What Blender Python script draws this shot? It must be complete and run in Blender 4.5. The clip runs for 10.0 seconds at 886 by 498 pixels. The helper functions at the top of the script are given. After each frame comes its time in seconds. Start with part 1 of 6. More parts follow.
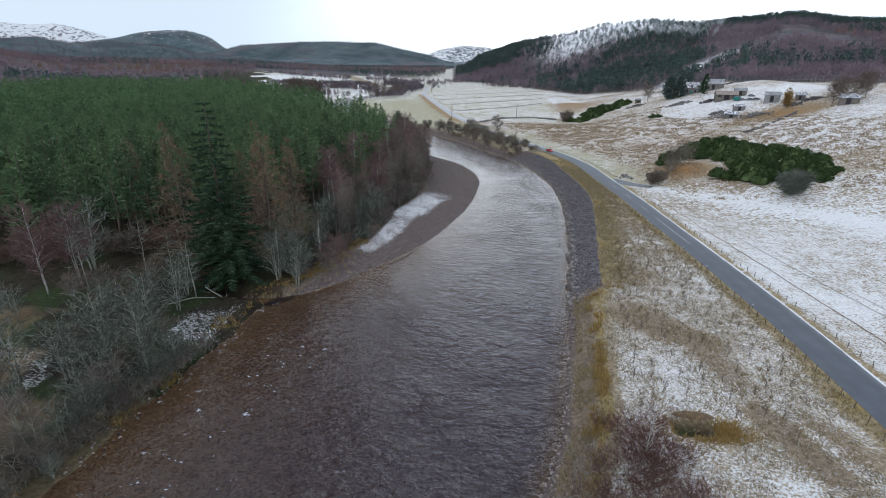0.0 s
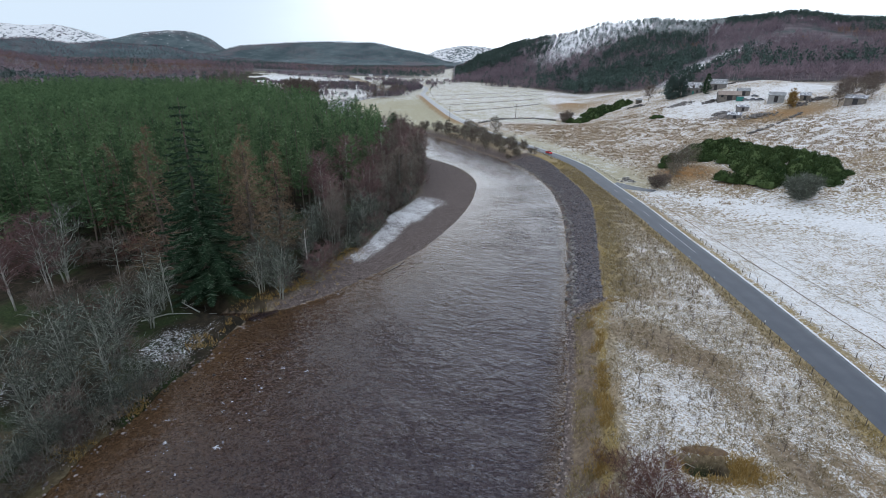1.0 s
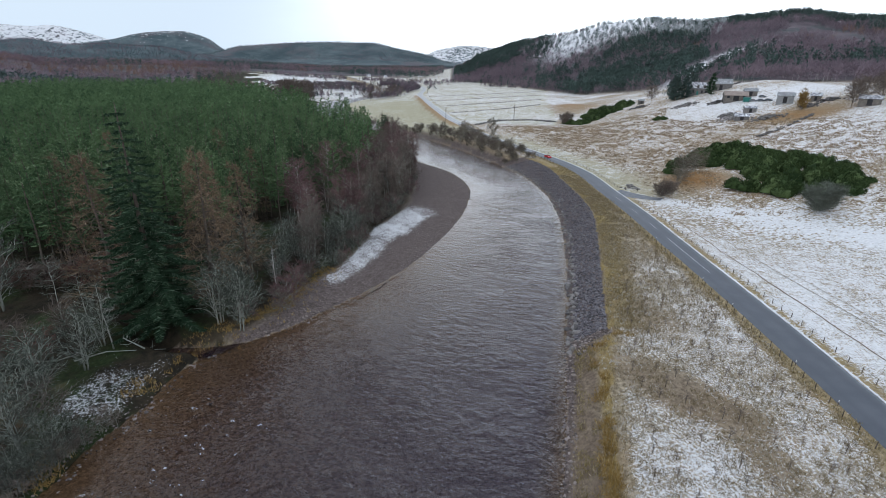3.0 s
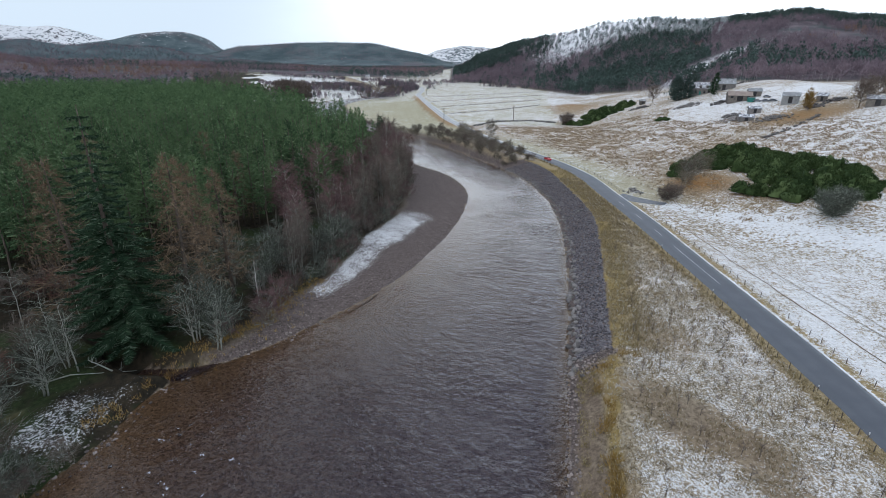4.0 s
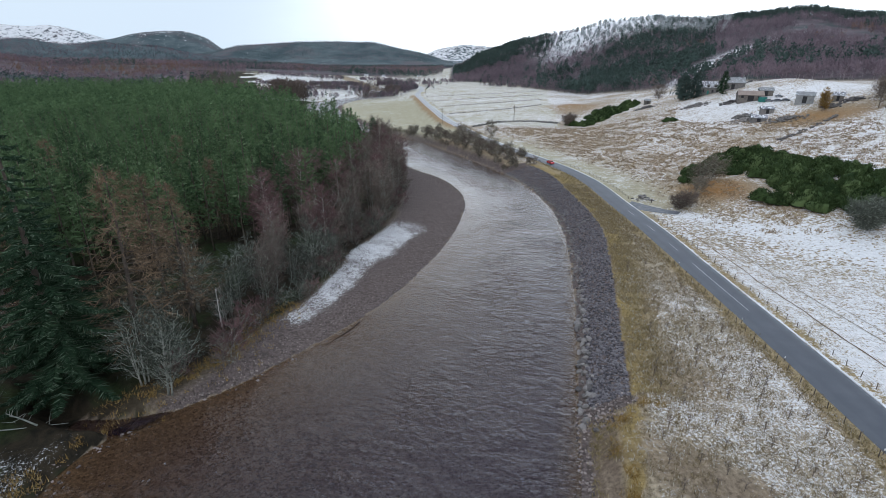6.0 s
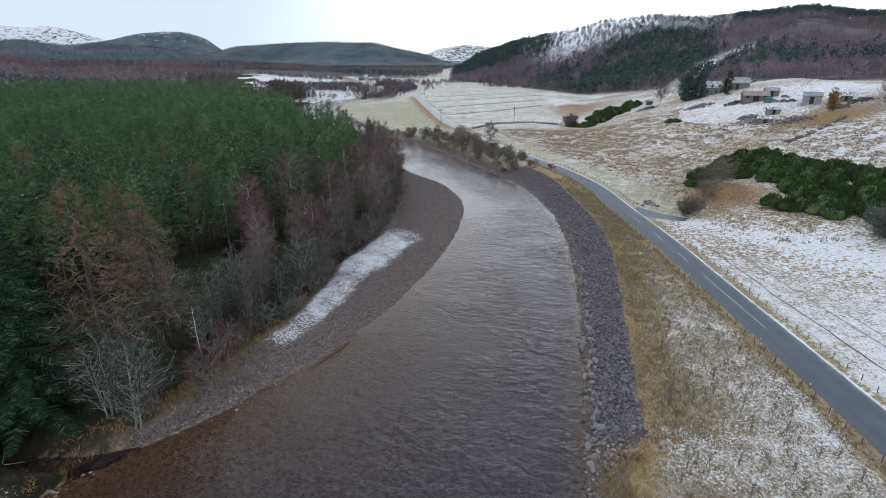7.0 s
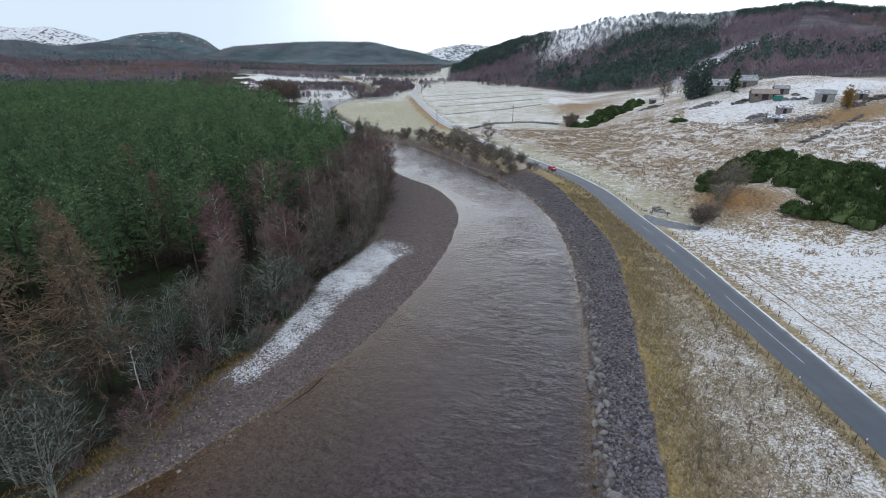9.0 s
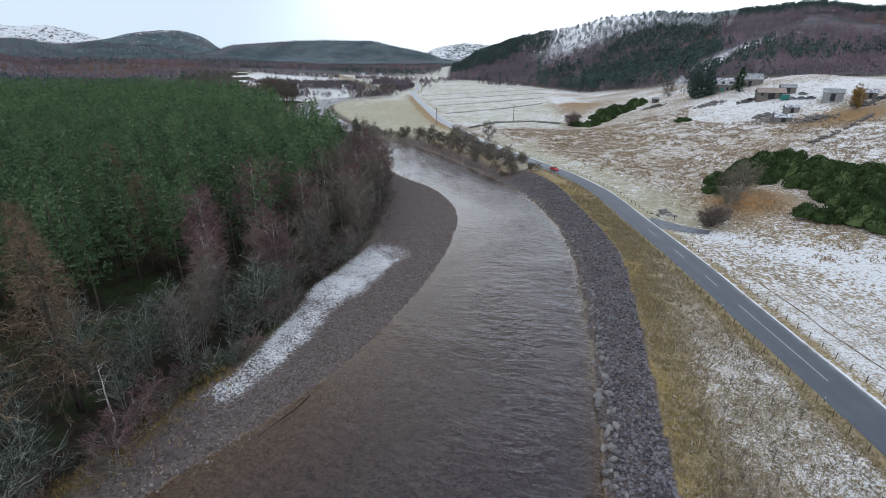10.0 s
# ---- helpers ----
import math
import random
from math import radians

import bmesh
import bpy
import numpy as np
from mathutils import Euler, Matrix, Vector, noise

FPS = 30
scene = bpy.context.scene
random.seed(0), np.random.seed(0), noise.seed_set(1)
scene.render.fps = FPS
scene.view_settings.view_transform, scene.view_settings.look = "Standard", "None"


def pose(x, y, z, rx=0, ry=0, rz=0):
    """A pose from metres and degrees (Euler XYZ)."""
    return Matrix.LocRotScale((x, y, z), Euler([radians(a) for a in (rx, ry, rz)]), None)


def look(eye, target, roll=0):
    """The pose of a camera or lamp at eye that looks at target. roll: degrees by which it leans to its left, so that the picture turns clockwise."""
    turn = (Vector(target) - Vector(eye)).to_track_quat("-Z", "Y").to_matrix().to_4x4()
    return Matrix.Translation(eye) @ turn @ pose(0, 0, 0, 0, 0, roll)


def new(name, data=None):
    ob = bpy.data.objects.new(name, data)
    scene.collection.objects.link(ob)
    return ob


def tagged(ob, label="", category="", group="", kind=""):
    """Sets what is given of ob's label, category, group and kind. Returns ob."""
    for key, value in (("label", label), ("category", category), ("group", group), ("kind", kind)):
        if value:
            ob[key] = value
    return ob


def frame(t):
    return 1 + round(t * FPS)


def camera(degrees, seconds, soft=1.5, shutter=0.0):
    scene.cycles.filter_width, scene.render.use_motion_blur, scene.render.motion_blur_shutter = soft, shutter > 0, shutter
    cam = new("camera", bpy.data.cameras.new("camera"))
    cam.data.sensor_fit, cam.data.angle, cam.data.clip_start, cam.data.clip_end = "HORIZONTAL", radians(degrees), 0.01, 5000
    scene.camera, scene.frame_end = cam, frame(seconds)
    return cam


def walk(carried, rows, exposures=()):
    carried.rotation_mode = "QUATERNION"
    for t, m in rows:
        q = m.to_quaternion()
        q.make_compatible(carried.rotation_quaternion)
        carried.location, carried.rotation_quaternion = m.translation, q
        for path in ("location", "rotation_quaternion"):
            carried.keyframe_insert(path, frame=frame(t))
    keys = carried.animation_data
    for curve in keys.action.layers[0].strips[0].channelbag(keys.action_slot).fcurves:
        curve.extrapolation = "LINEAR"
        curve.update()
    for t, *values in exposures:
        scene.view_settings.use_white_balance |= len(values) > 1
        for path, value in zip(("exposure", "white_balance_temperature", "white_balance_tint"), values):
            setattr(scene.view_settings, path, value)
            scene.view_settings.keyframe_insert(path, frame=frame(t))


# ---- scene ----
cam = camera(84.2, 10.0, soft=0.42)
PATH = [
    (0, (-2.032, -1.163, 48.571), (-2.389, 1.800, 47.414), 0.7),
    (0.5, (-1.683, 2.096, 48.622), (-2.040, 5.059, 47.466), 0.7),
    (1, (-1.221, 5.422, 48.661), (-1.579, 8.384, 47.504), 0.6),
    (1.5, (-0.733, 8.754, 48.680), (-1.094, 11.715, 47.522), 0.6),
    (2, (-0.298, 12.062, 48.598), (-0.659, 15.024, 47.442), 0.5),
    (2.5, (0.118, 15.418, 48.509), (-0.243, 18.379, 47.352), 0.5),
    (4, (0.939, 25.542, 48.184), (0.578, 28.504, 47.029), 0.4),
    (4.5, (1.067, 28.797, 47.886), (0.704, 31.758, 46.730), 0.4),
    (5, (1.086, 32.074, 47.685), (0.722, 35.034, 46.526), 0.4),
    (5.5, (1.074, 35.376, 47.638), (0.710, 38.336, 46.478), 0.4),
    (7, (1.082, 45.432, 47.749), (0.715, 48.394, 46.590), 0.2),
    (7.5, (1.139, 48.816, 47.715), (0.773, 51.776, 46.555), 0.2),
    (8, (1.288, 51.990, 47.509), (0.922, 54.950, 46.349), 0.1),
    (8.5, (1.488, 54.971, 47.238), (1.123, 57.931, 46.078), 0.1),
    (9, (1.648, 57.872, 46.826), (1.283, 60.832, 45.664), 0.0),
    (9.5, (1.597, 60.646, 46.475), (1.232, 63.605, 45.310), 0.1),
    (10, (1.483, 63.291, 46.091), (1.117, 66.248, 44.925), 0.1),
]
walk(cam, [(t, look(eye, target, roll)) for t, eye, target, roll in PATH], exposures=[(0, 0.06, 6050, 9.5), (10, 0.06, 6050, 9.5)])

# ---- light ----
SUN_EL, SUN_AZ = 32.0, 200.0
world = bpy.data.worlds.new("overcast_sky")
scene.world = world
world.use_nodes = True
scene.view_settings.exposure = 0.0


def node(nt, kind, ins=None, **props):
    n = nt.nodes.new(kind)
    for k, v in props.items():
        setattr(n, k, v)
    for k, v in (ins or {}).items():
        if isinstance(v, bpy.types.NodeSocket):
            nt.links.new(v, n.inputs[k])
        else:
            n.inputs[k].default_value = v
    return n


def build_sky():
    nt = world.node_tree
    nt.nodes.clear()
    sky = node(nt, "ShaderNodeTexSky", sky_type="NISHITA", sun_disc=False, sun_elevation=radians(SUN_EL),
               sun_rotation=radians(SUN_AZ), air_density=1.0, dust_density=3.0, ozone_density=1.0)
    co = node(nt, "ShaderNodeTexCoord")
    mp = node(nt, "ShaderNodeMapping", {"Vector": co.outputs["Generated"], "Scale": (1.2, 1.2, 4.5)})
    nz = node(nt, "ShaderNodeTexNoise", {"Vector": mp.outputs[0], "Scale": 1.9, "Detail": 5.0, "Roughness": 0.55})
    thick = node(nt, "ShaderNodeMapRange", {"Value": nz.outputs[0], "From Min": 0.34, "From Max": 0.62, "To Min": 0.72, "To Max": 0.97})
    tone = node(nt, "ShaderNodeMapRange", {"Value": nz.outputs[0], "From Min": 0.3, "From Max": 0.6, "To Min": 7.0, "To Max": 9.8})
    cloud = node(nt, "ShaderNodeCombineColor", {"Red": tone.outputs[0], "Green": tone.outputs[0], "Blue": tone.outputs[0]})
    cool = node(nt, "ShaderNodeMix", {"Factor": 1.0, 6: cloud.outputs[0], 7: (0.90, 0.975, 1.075, 1)}, data_type="RGBA", blend_type="MULTIPLY")
    mix = node(nt, "ShaderNodeMix", {"Factor": thick.outputs[0], 6: sky.outputs[0], 7: cool.outputs[2]}, data_type="RGBA")
    # the cloud is thinnest and brightest low over the head of the valley
    gap = Vector((0.10, 0.95, 0.30)).normalized()
    dot = node(nt, "ShaderNodeVectorMath", {0: co.outputs["Generated"], 1: gap}, operation="DOT_PRODUCT")
    glow = node(nt, "ShaderNodeMapRange", {"Value": dot.outputs["Value"], "From Min": 0.60, "From Max": 1.0, "To Min": 0.0, "To Max": 8.0}, interpolation_type="SMOOTHSTEP")
    light = node(nt, "ShaderNodeCombineColor", {"Red": glow.outputs[0], "Green": glow.outputs[0], "Blue": glow.outputs[0]})
    mix = node(nt, "ShaderNodeMix", {"Factor": 1.0, 6: mix.outputs[2], 7: light.outputs[0]}, data_type="RGBA", blend_type="ADD")
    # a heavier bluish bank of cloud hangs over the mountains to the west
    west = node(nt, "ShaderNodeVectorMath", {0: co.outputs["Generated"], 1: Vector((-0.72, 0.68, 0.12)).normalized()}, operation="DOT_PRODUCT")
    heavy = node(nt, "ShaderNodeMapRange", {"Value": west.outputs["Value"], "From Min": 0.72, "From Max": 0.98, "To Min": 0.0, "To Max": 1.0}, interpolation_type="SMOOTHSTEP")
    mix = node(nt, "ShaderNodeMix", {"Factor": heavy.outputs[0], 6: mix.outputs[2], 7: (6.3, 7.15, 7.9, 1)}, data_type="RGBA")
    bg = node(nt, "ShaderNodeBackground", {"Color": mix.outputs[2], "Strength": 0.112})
    out = node(nt, "ShaderNodeOutputWorld", {"Surface": bg.outputs[0]})


build_sky()
sun = new("sun", bpy.data.lights.new("sun", "SUN"))
sun.data.energy, sun.data.angle, sun.data.color = 0.6, radians(25), (1.0, 0.97, 0.93)
sun.matrix_world = pose(0, 0, 300, 90 - SUN_EL, 0, 180 - SUN_AZ)

# ---- small mathematics ----


def curve(*pairs):
    """A smooth function through (s, value) pairs, level beyond its ends."""
    s = np.array(pairs[0::2], float)
    v = np.array(pairs[1::2], float)
    m = np.gradient(v, s)

    def f(q):
        q = np.clip(np.asarray(q, float), s[0], s[-1])
        i = np.clip(np.searchsorted(s, q) - 1, 0, len(s) - 2)
        h = s[i + 1] - s[i]
        u = (q - s[i]) / h
        return ((1 + 2 * u) * (1 - u) ** 2 * v[i] + u * (1 - u) ** 2 * h * m[i]
                + u * u * (3 - 2 * u) * v[i + 1] + u * u * (u - 1) * h * m[i + 1])
    return f


def step(a, b, q):
    u = np.clip((np.asarray(q, float) - a) / (b - a), 0, 1)
    return u * u * (3 - 2 * u)


def hashed(i, j, seed):
    q = np.sin(i * 127.1 + j * 311.7 + seed * 74.7) * 43758.5453
    return q - np.floor(q)


def rough(x, y, size, seed=0, octaves=3):
    """Soft noise of about -1 to 1 with features of that size in metres."""
    total, amp, norm = 0.0, 1.0, 0.0
    for k in range(octaves):
        px, py = np.asarray(x, float) / size, np.asarray(y, float) / size
        i, j = np.floor(px), np.floor(py)
        u, v = px - i, py - j
        u, v = u * u * (3 - 2 * u), v * v * (3 - 2 * v)
        s = seed + 17 * k
        low = hashed(i, j, s) * (1 - u) + hashed(i + 1, j, s) * u
        high = hashed(i, j + 1, s) * (1 - u) + hashed(i + 1, j + 1, s) * u
        total = total + amp * (2 * (low * (1 - v) + high * v) - 1)
        norm += amp
        amp *= 0.5
        size *= 0.47
    return total / norm


# ---- plan: all lines run along the valley, x as a function of y ----
left_shore = curve(-80, -38, 0, -34.5, 22, -33.6, 33, -32.7, 45, -31.8, 52.5, -31, 57, -27.4, 61, -24, 66, -21, 71, -18, 80, -13.9, 90, -11,
                   104, -8.2, 116, -7.1, 126, -7.1, 133, -7.8, 143, -11, 153, -16.6, 161, -24, 168, -29, 186, -36, 218, -49, 250, -72, 280, -98,
                   310, -119, 350, -134, 390, -132, 440, -116, 500, -128, 600, -175, 900, -330)


def river_left(y):
    y = np.asarray(y, float)
    return left_shore(y) + 0.9 * rough(0 * y + 7, y, 4.5, 33) * (1 - step(52, 58, y))


river_right = curve(-80, -9, 0, -3, 20, 0.5, 27, 2.8, 33, 4.8, 40, 6, 50, 7.3, 66, 9, 80, 10.5, 95, 11.7, 104, 12.1, 117, 12, 126, 11.3, 134, 9.7,
                    148, 5.8, 160, 0.4, 175, -8, 190, -17, 205, -27, 218, -37, 228, -48, 250, -62, 280, -80, 310, -95, 350, -110, 390, -111,
                    440, -102, 500, -115, 600, -160, 900, -310)
armour_top = curve(60, 12.6, 64, 13.0, 74, 14.3, 80, 15.1, 94, 16.9, 108, 18.1, 120, 17.2, 134, 15.1, 149, 12.7, 158, 9.4, 163, 6.5)
wood_edge = curve(-80, -42, 0, -38, 45, -35, 55, -31, 64, -25.6, 71, -24.9, 76, -23.4, 85, -22.5, 95, -22.2, 106, -20, 114, -20, 127, -21.2,
                  144, -24, 161, -30, 180, -37, 218, -52, 250, -76, 280, -102, 310, -123, 350, -140)
road_mid = curve(-200, 42, 0, 34.6, 30, 33.3, 50, 32.5, 62, 31.6, 75, 30.3, 90, 28.6, 105, 27.0, 124, 24.2, 145, 20.8, 160, 15.6, 175, 8.2, 190, 0.4,
                 205, -6.2, 220, -12.4, 235, -17.5, 257, -25.5, 305, -39, 350, -51, 390, -61, 430, -71, 475, -76, 520, -82, 570, -95, 640, -125, 800, -190)
rise_foot = curve(-200, 46, 0, 40, 60, 37, 100, 33, 130, 31, 200, 30, 232, 27, 262, 25, 300, 30, 340, 38, 460, 55, 600, 60, 900, 80)
ROAD_HALF, ROAD_Z = 2.05, 2.55
SCALE = 1.6  # metres to one unit of the plan; the whole place is brought to metres at the end

ridge_right = curve(-60, 0, -14, 0, -8, 4, -5, 16, -3.6, 27, -2.4, 33, -1.2, 38, 0, 44, 2.8, 55, 5.6, 64, 7.8, 70, 8.8, 76, 10.9, 82, 13.5, 82, 16, 79, 18.4, 76, 20.7, 77, 22.9, 78,
                    24.9, 81, 26.9, 81, 28.9, 75, 33, 71, 60, 70, 100, 40, 150, 20)
foot_right = curve(-14, 760, -5, 700, 0, 600, 5, 500, 10, 440, 16, 390, 22, 340, 32, 310, 60, 300)
snow_mountain = curve(-70, 180, -52, 205, -46.4, 213, -44.6, 202, -42.9, 212, -41.6, 193, -40.8, 174, -40, 154, -39.2, 131, -37.5, 100, -32, 60, -26, 0)
dome_hill = curve(-46, 30, -43, 70, -40.9, 100, -38.7, 123, -36.8, 160, -35.4, 169, -34, 175, -32.6, 171, -31.6, 156, -30.5, 125, -30, 98, -29.3, 66, -28, 38, -25, 0)
middle_ridge = curve(-36, 0, -31, 40, -30.1, 50, -29.2, 62, -28.2, 75, -26.5, 83, -23.8, 95, -21, 103, -18.7, 107, -15.7, 103, -14, 99, -12.2, 81, -9.8, 57, -8.6, 43, -6.7, 12, -4, 0)
dark_ridge = curve(-80, 70, -46.4, 66, -44.6, 69, -43.5, 63, -41.9, 57, -39.4, 60, -37.3, 57, -35, 56, -32.7, 40, -29.2, 24, -25.8, 14, -20, 0)
snow_peak = curve(-13, 0, -10, 20, -9.2, 46, -7.7, 99, -6.2, 121, -5.2, 134, -3.7, 126, -2.5, 118, -1.3, 106, 0.5, 85, 4, 20, 8, 0)
left_rise = curve(-180, 20, -90, 26, -47, 26, -44, 18, -38, 16, -32, 14, -27, 10, -22, 6, -16, 3, -11, 0)


def field_height(x, y):
    """Land without the river: the flat haugh and the rising ground on the right."""
    d = np.clip(x - rise_foot(y), 0, 150)
    e = np.minimum(d, 90)
    z = 2.4 + (0.1 * e + 0.001 * e * e) * step(0, 25, d) + 0.05 * np.maximum(d - 90, 0)
    z = z + 5.0 * np.exp(-((x - 94) / 38) ** 2 - ((y - 245) / 38) ** 2)
    z = z + 2.6 * np.exp(-((x - 40) / 14) ** 2 - ((y - 330) / 26) ** 2)
    z = z + 1.3 * np.exp(-((x - 46) / 7) ** 2 - ((y - 133) / 8) ** 2)
    z = z + rough(x, y, 22, 3) * 0.22 * step(0, 20, d) + rough(x, y, 2.3, 5, 2) * 0.05
    return z


def height(x, y):
    x, y = np.asarray(x, float), np.asarray(y, float)
    xl, xr = river_left(y), river_right(y)
    field = field_height(x, y)
    # road bed
    off = np.abs(x - road_mid(y))
    field = field + (ROAD_Z - 0.06 - field) * (1 - step(2.4, 4.6, off)) * (1 - step(480, 600, y))
    field = field - 1.5 * step(222, 262, y) * (1 - step(-12, -4, x - road_mid(y))) * (1 - step(480, 560, y))
    # the pit dug beside the bank
    field = field - 1.4 * np.exp(-((x - 15.6) / 1.75) ** 8 - ((y - 34.0) / 1.05) ** 6)
    # hills, by bearing and distance
    r, az = np.hypot(x, y), np.degrees(np.arctan2(x, y))
    s = step(0, 1, (r - foot_right(az)) / (860 - foot_right(az)))
    top = np.maximum(ridge_right(az) + rough(x, y, 60, 9) * 3, field)
    field = field + (top - field) * s * (1 - step(1000, 1900, r))
    for f, r0, w in ((snow_mountain, 4400, 330), (dome_hill, 3700, 420), (middle_ridge, 2900, 420), (dark_ridge, 1800, 320), (snow_peak, 4400, 300), (left_rise, 900, 240)):
        field = field + f(az) * np.exp(-((r - r0) / w) ** 2) * (1 + 0.05 * rough(x, y, r0 * 0.05, 21))
    # right bank
    d = x - xr
    w = np.where((y > 58) & (y < 165), np.maximum(armour_top(y) - xr, 2.5), 4.2)
    u = np.clip(d / w, 0, 1)
    right = field * (0.55 * u + 0.45 * step(0, 1, u))
    # left bank and its gravel bar
    e = xl - x
    wl = np.maximum(xl - wood_edge(y), 1.2)
    bar = step(54, 62, y) * (1 - step(160, 178, y))
    v = np.clip(e / wl, 0, 1)
    left = (1.15 * step(0, 1, v) * (1 - bar) + bar * (0.75 * v + 0.5 * v * v)) + 0.5 * step(0, 14, e - wl) + rough(x, y, 9, 31) * 0.25 * step(0, 6, e - wl)
    left = left + (field - 2.4) * step(60, 200, e)
    # a burn that joins through the left bank
    burn = np.abs(y - (54.5 + 0.22 * (-31 - x) + 1.3 * np.sin((x + 31) * 0.35)))
    left = left - 1.3 * (1 - step(0.7, 1.9, burn)) * (1 - step(8, 22, -31 - x))
    # bed
    bed = -np.minimum(np.minimum(0.034 * (x - xl) + 0.01, 0.45 * (xr - x)), 1.5) + rough(x, y, 1.4, 41) * 0.06 * step(0.5, 5, x - xl) - 0.02
    z = np.where(d > 0, right, np.where(e > 0, left, bed))
    upper = step(540, 640, y)
    return z * (1 - upper) + field * upper



def brought_nearer(v):
    """Draws the far hills in towards the eye along their lines of sight, so that they stay within the range of view."""
    v = np.asarray(v, float).copy()
    r = np.maximum(np.hypot(v[:, 0], v[:, 1]), 1e-6)
    q = np.where(r > 1500, (1500 + (r - 1500) * 0.447) / r, 1.0)
    v[:, 0] *= q
    v[:, 1] *= q
    v[:, 2] = 29.7 + (v[:, 2] - 29.7) * q
    return v


# ---- meshes ----


def mesh(name, v, f, mats, smooth=False, which=None, attrs=None):
    """A mesh datablock from arrays of corners and triangles (or quads)."""
    v, f = np.asarray(v, np.float32), np.asarray(f, np.int32)
    me = bpy.data.meshes.new(name)
    n, k = f.shape
    me.vertices.add(len(v))
    me.vertices.foreach_set("co", v.ravel())
    me.loops.add(n * k)
    me.loops.foreach_set("vertex_index", f.ravel())
    me.polygons.add(n)
    me.polygons.foreach_set("loop_start", np.arange(0, n * k, k, dtype=np.int32))
    me.polygons.foreach_set("loop_total", np.full(n, k, np.int32))
    for m in (mats if isinstance(mats, (list, tuple)) else [mats]):
        me.materials.append(m)
    if which is not None:
        me.polygons.foreach_set("material_index", np.asarray(which, np.int32))
    me.polygons.foreach_set("use_smooth", np.full(n, smooth, bool))
    for key, val in (attrs or {}).items():
        a = me.attributes.new(key, "FLOAT_COLOR", "POINT")
        a.data.foreach_set("color", np.asarray(val, np.float32).ravel())
    me.update(calc_edges=True)
    me.validate()
    return me


def joined(pieces):
    vs, fs, n = [], [], 0
    for v, f in pieces:
        vs.append(v)
        fs.append(np.asarray(f) + n)
        n += len(v)
    return np.concatenate(vs), np.concatenate(fs)


def part(name, geo, mat, parent=None, label="", smooth=False):
    data = geo if isinstance(geo, bpy.types.Mesh) else mesh(name, geo[0], geo[1], mat, smooth)
    ob = new(name, data)
    ob.parent = parent
    if label:
        ob["label"] = label
    return ob


def thing(name, label, category, group="", at=None, kind=""):
    ob = new(name)
    ob.empty_display_size = 0.2
    if at is not None:
        ob.matrix_world = at
    return tagged(ob, label, category, group, kind)


def tube(points, radii, sides=5, cap=True):
    p = np.asarray(points, float)
    radii = np.broadcast_to(np.asarray(radii, float), (len(p),))
    t = np.gradient(p, axis=0)
    t /= np.linalg.norm(t, axis=1, keepdims=True) + 1e-9
    ref = np.where(np.abs(t[:, 2:3]) > 0.9, np.array([[1.0, 0, 0]]), np.array([[0, 0, 1.0]]))
    a = np.cross(t, ref)
    a /= np.linalg.norm(a, axis=1, keepdims=True) + 1e-9
    b = np.cross(t, a)
    ang = np.arange(sides) * 2 * np.pi / sides
    v = (p[:, None] + radii[:, None, None] * (np.cos(ang)[None, :, None] * a[:, None] + np.sin(ang)[None, :, None] * b[:, None])).reshape(-1, 3)
    i = np.arange(len(p) - 1)[:, None] * sides + np.arange(sides)[None]
    j = np.arange(len(p) - 1)[:, None] * sides + (np.arange(sides)[None] + 1) % sides
    f = np.concatenate([np.stack([i, j, j + sides], -1).reshape(-1, 3), np.stack([i, j + sides, i + sides], -1).reshape(-1, 3)])
    if cap:
        v = np.concatenate([v, p[-1:], p[:1]])
        k = np.arange(sides)
        e = (len(p) - 1) * sides
        f = np.concatenate([f, np.stack([e + k, e + (k + 1) % sides, np.full(sides, len(v) - 2)], -1), np.stack([(k + 1) % sides, k, np.full(sides, len(v) - 1)], -1)])
    return v, f


def box(x0, y0, z0, x1, y1, z1):
    v = np.array([(x, y, z) for z in (z0, z1) for y in (y0, y1) for x in (x0, x1)], float)
    q = [(0, 2, 3, 1), (4, 5, 7, 6), (0, 1, 5, 4), (2, 6, 7, 3), (0, 4, 6, 2), (1, 3, 7, 5)]
    return v, np.array([t for a, b, c, d in q for t in ((a, b, c), (a, c, d))])


def blades(g, base, way, length, width, bend=0.0):
    """Thin pointed leaves or twigs: a triangle each, from base along way."""
    n = len(base)
    way = way / (np.linalg.norm(way, axis=1, keepdims=True) + 1e-9)
    side = np.cross(way, g.normal(size=(n, 3)))
    side /= np.linalg.norm(side, axis=1, keepdims=True) + 1e-9
    length = np.broadcast_to(np.asarray(length, float), (n,))[:, None]
    width = np.broadcast_to(np.asarray(width, float), (n,))[:, None]
    tip = base + way * length
    tip[:, 2] -= bend * length[:, 0]
    v = np.stack([base - side * width / 2, base + side * width / 2, tip], 1).reshape(-1, 3)
    return v, np.arange(3 * n).reshape(n, 3)


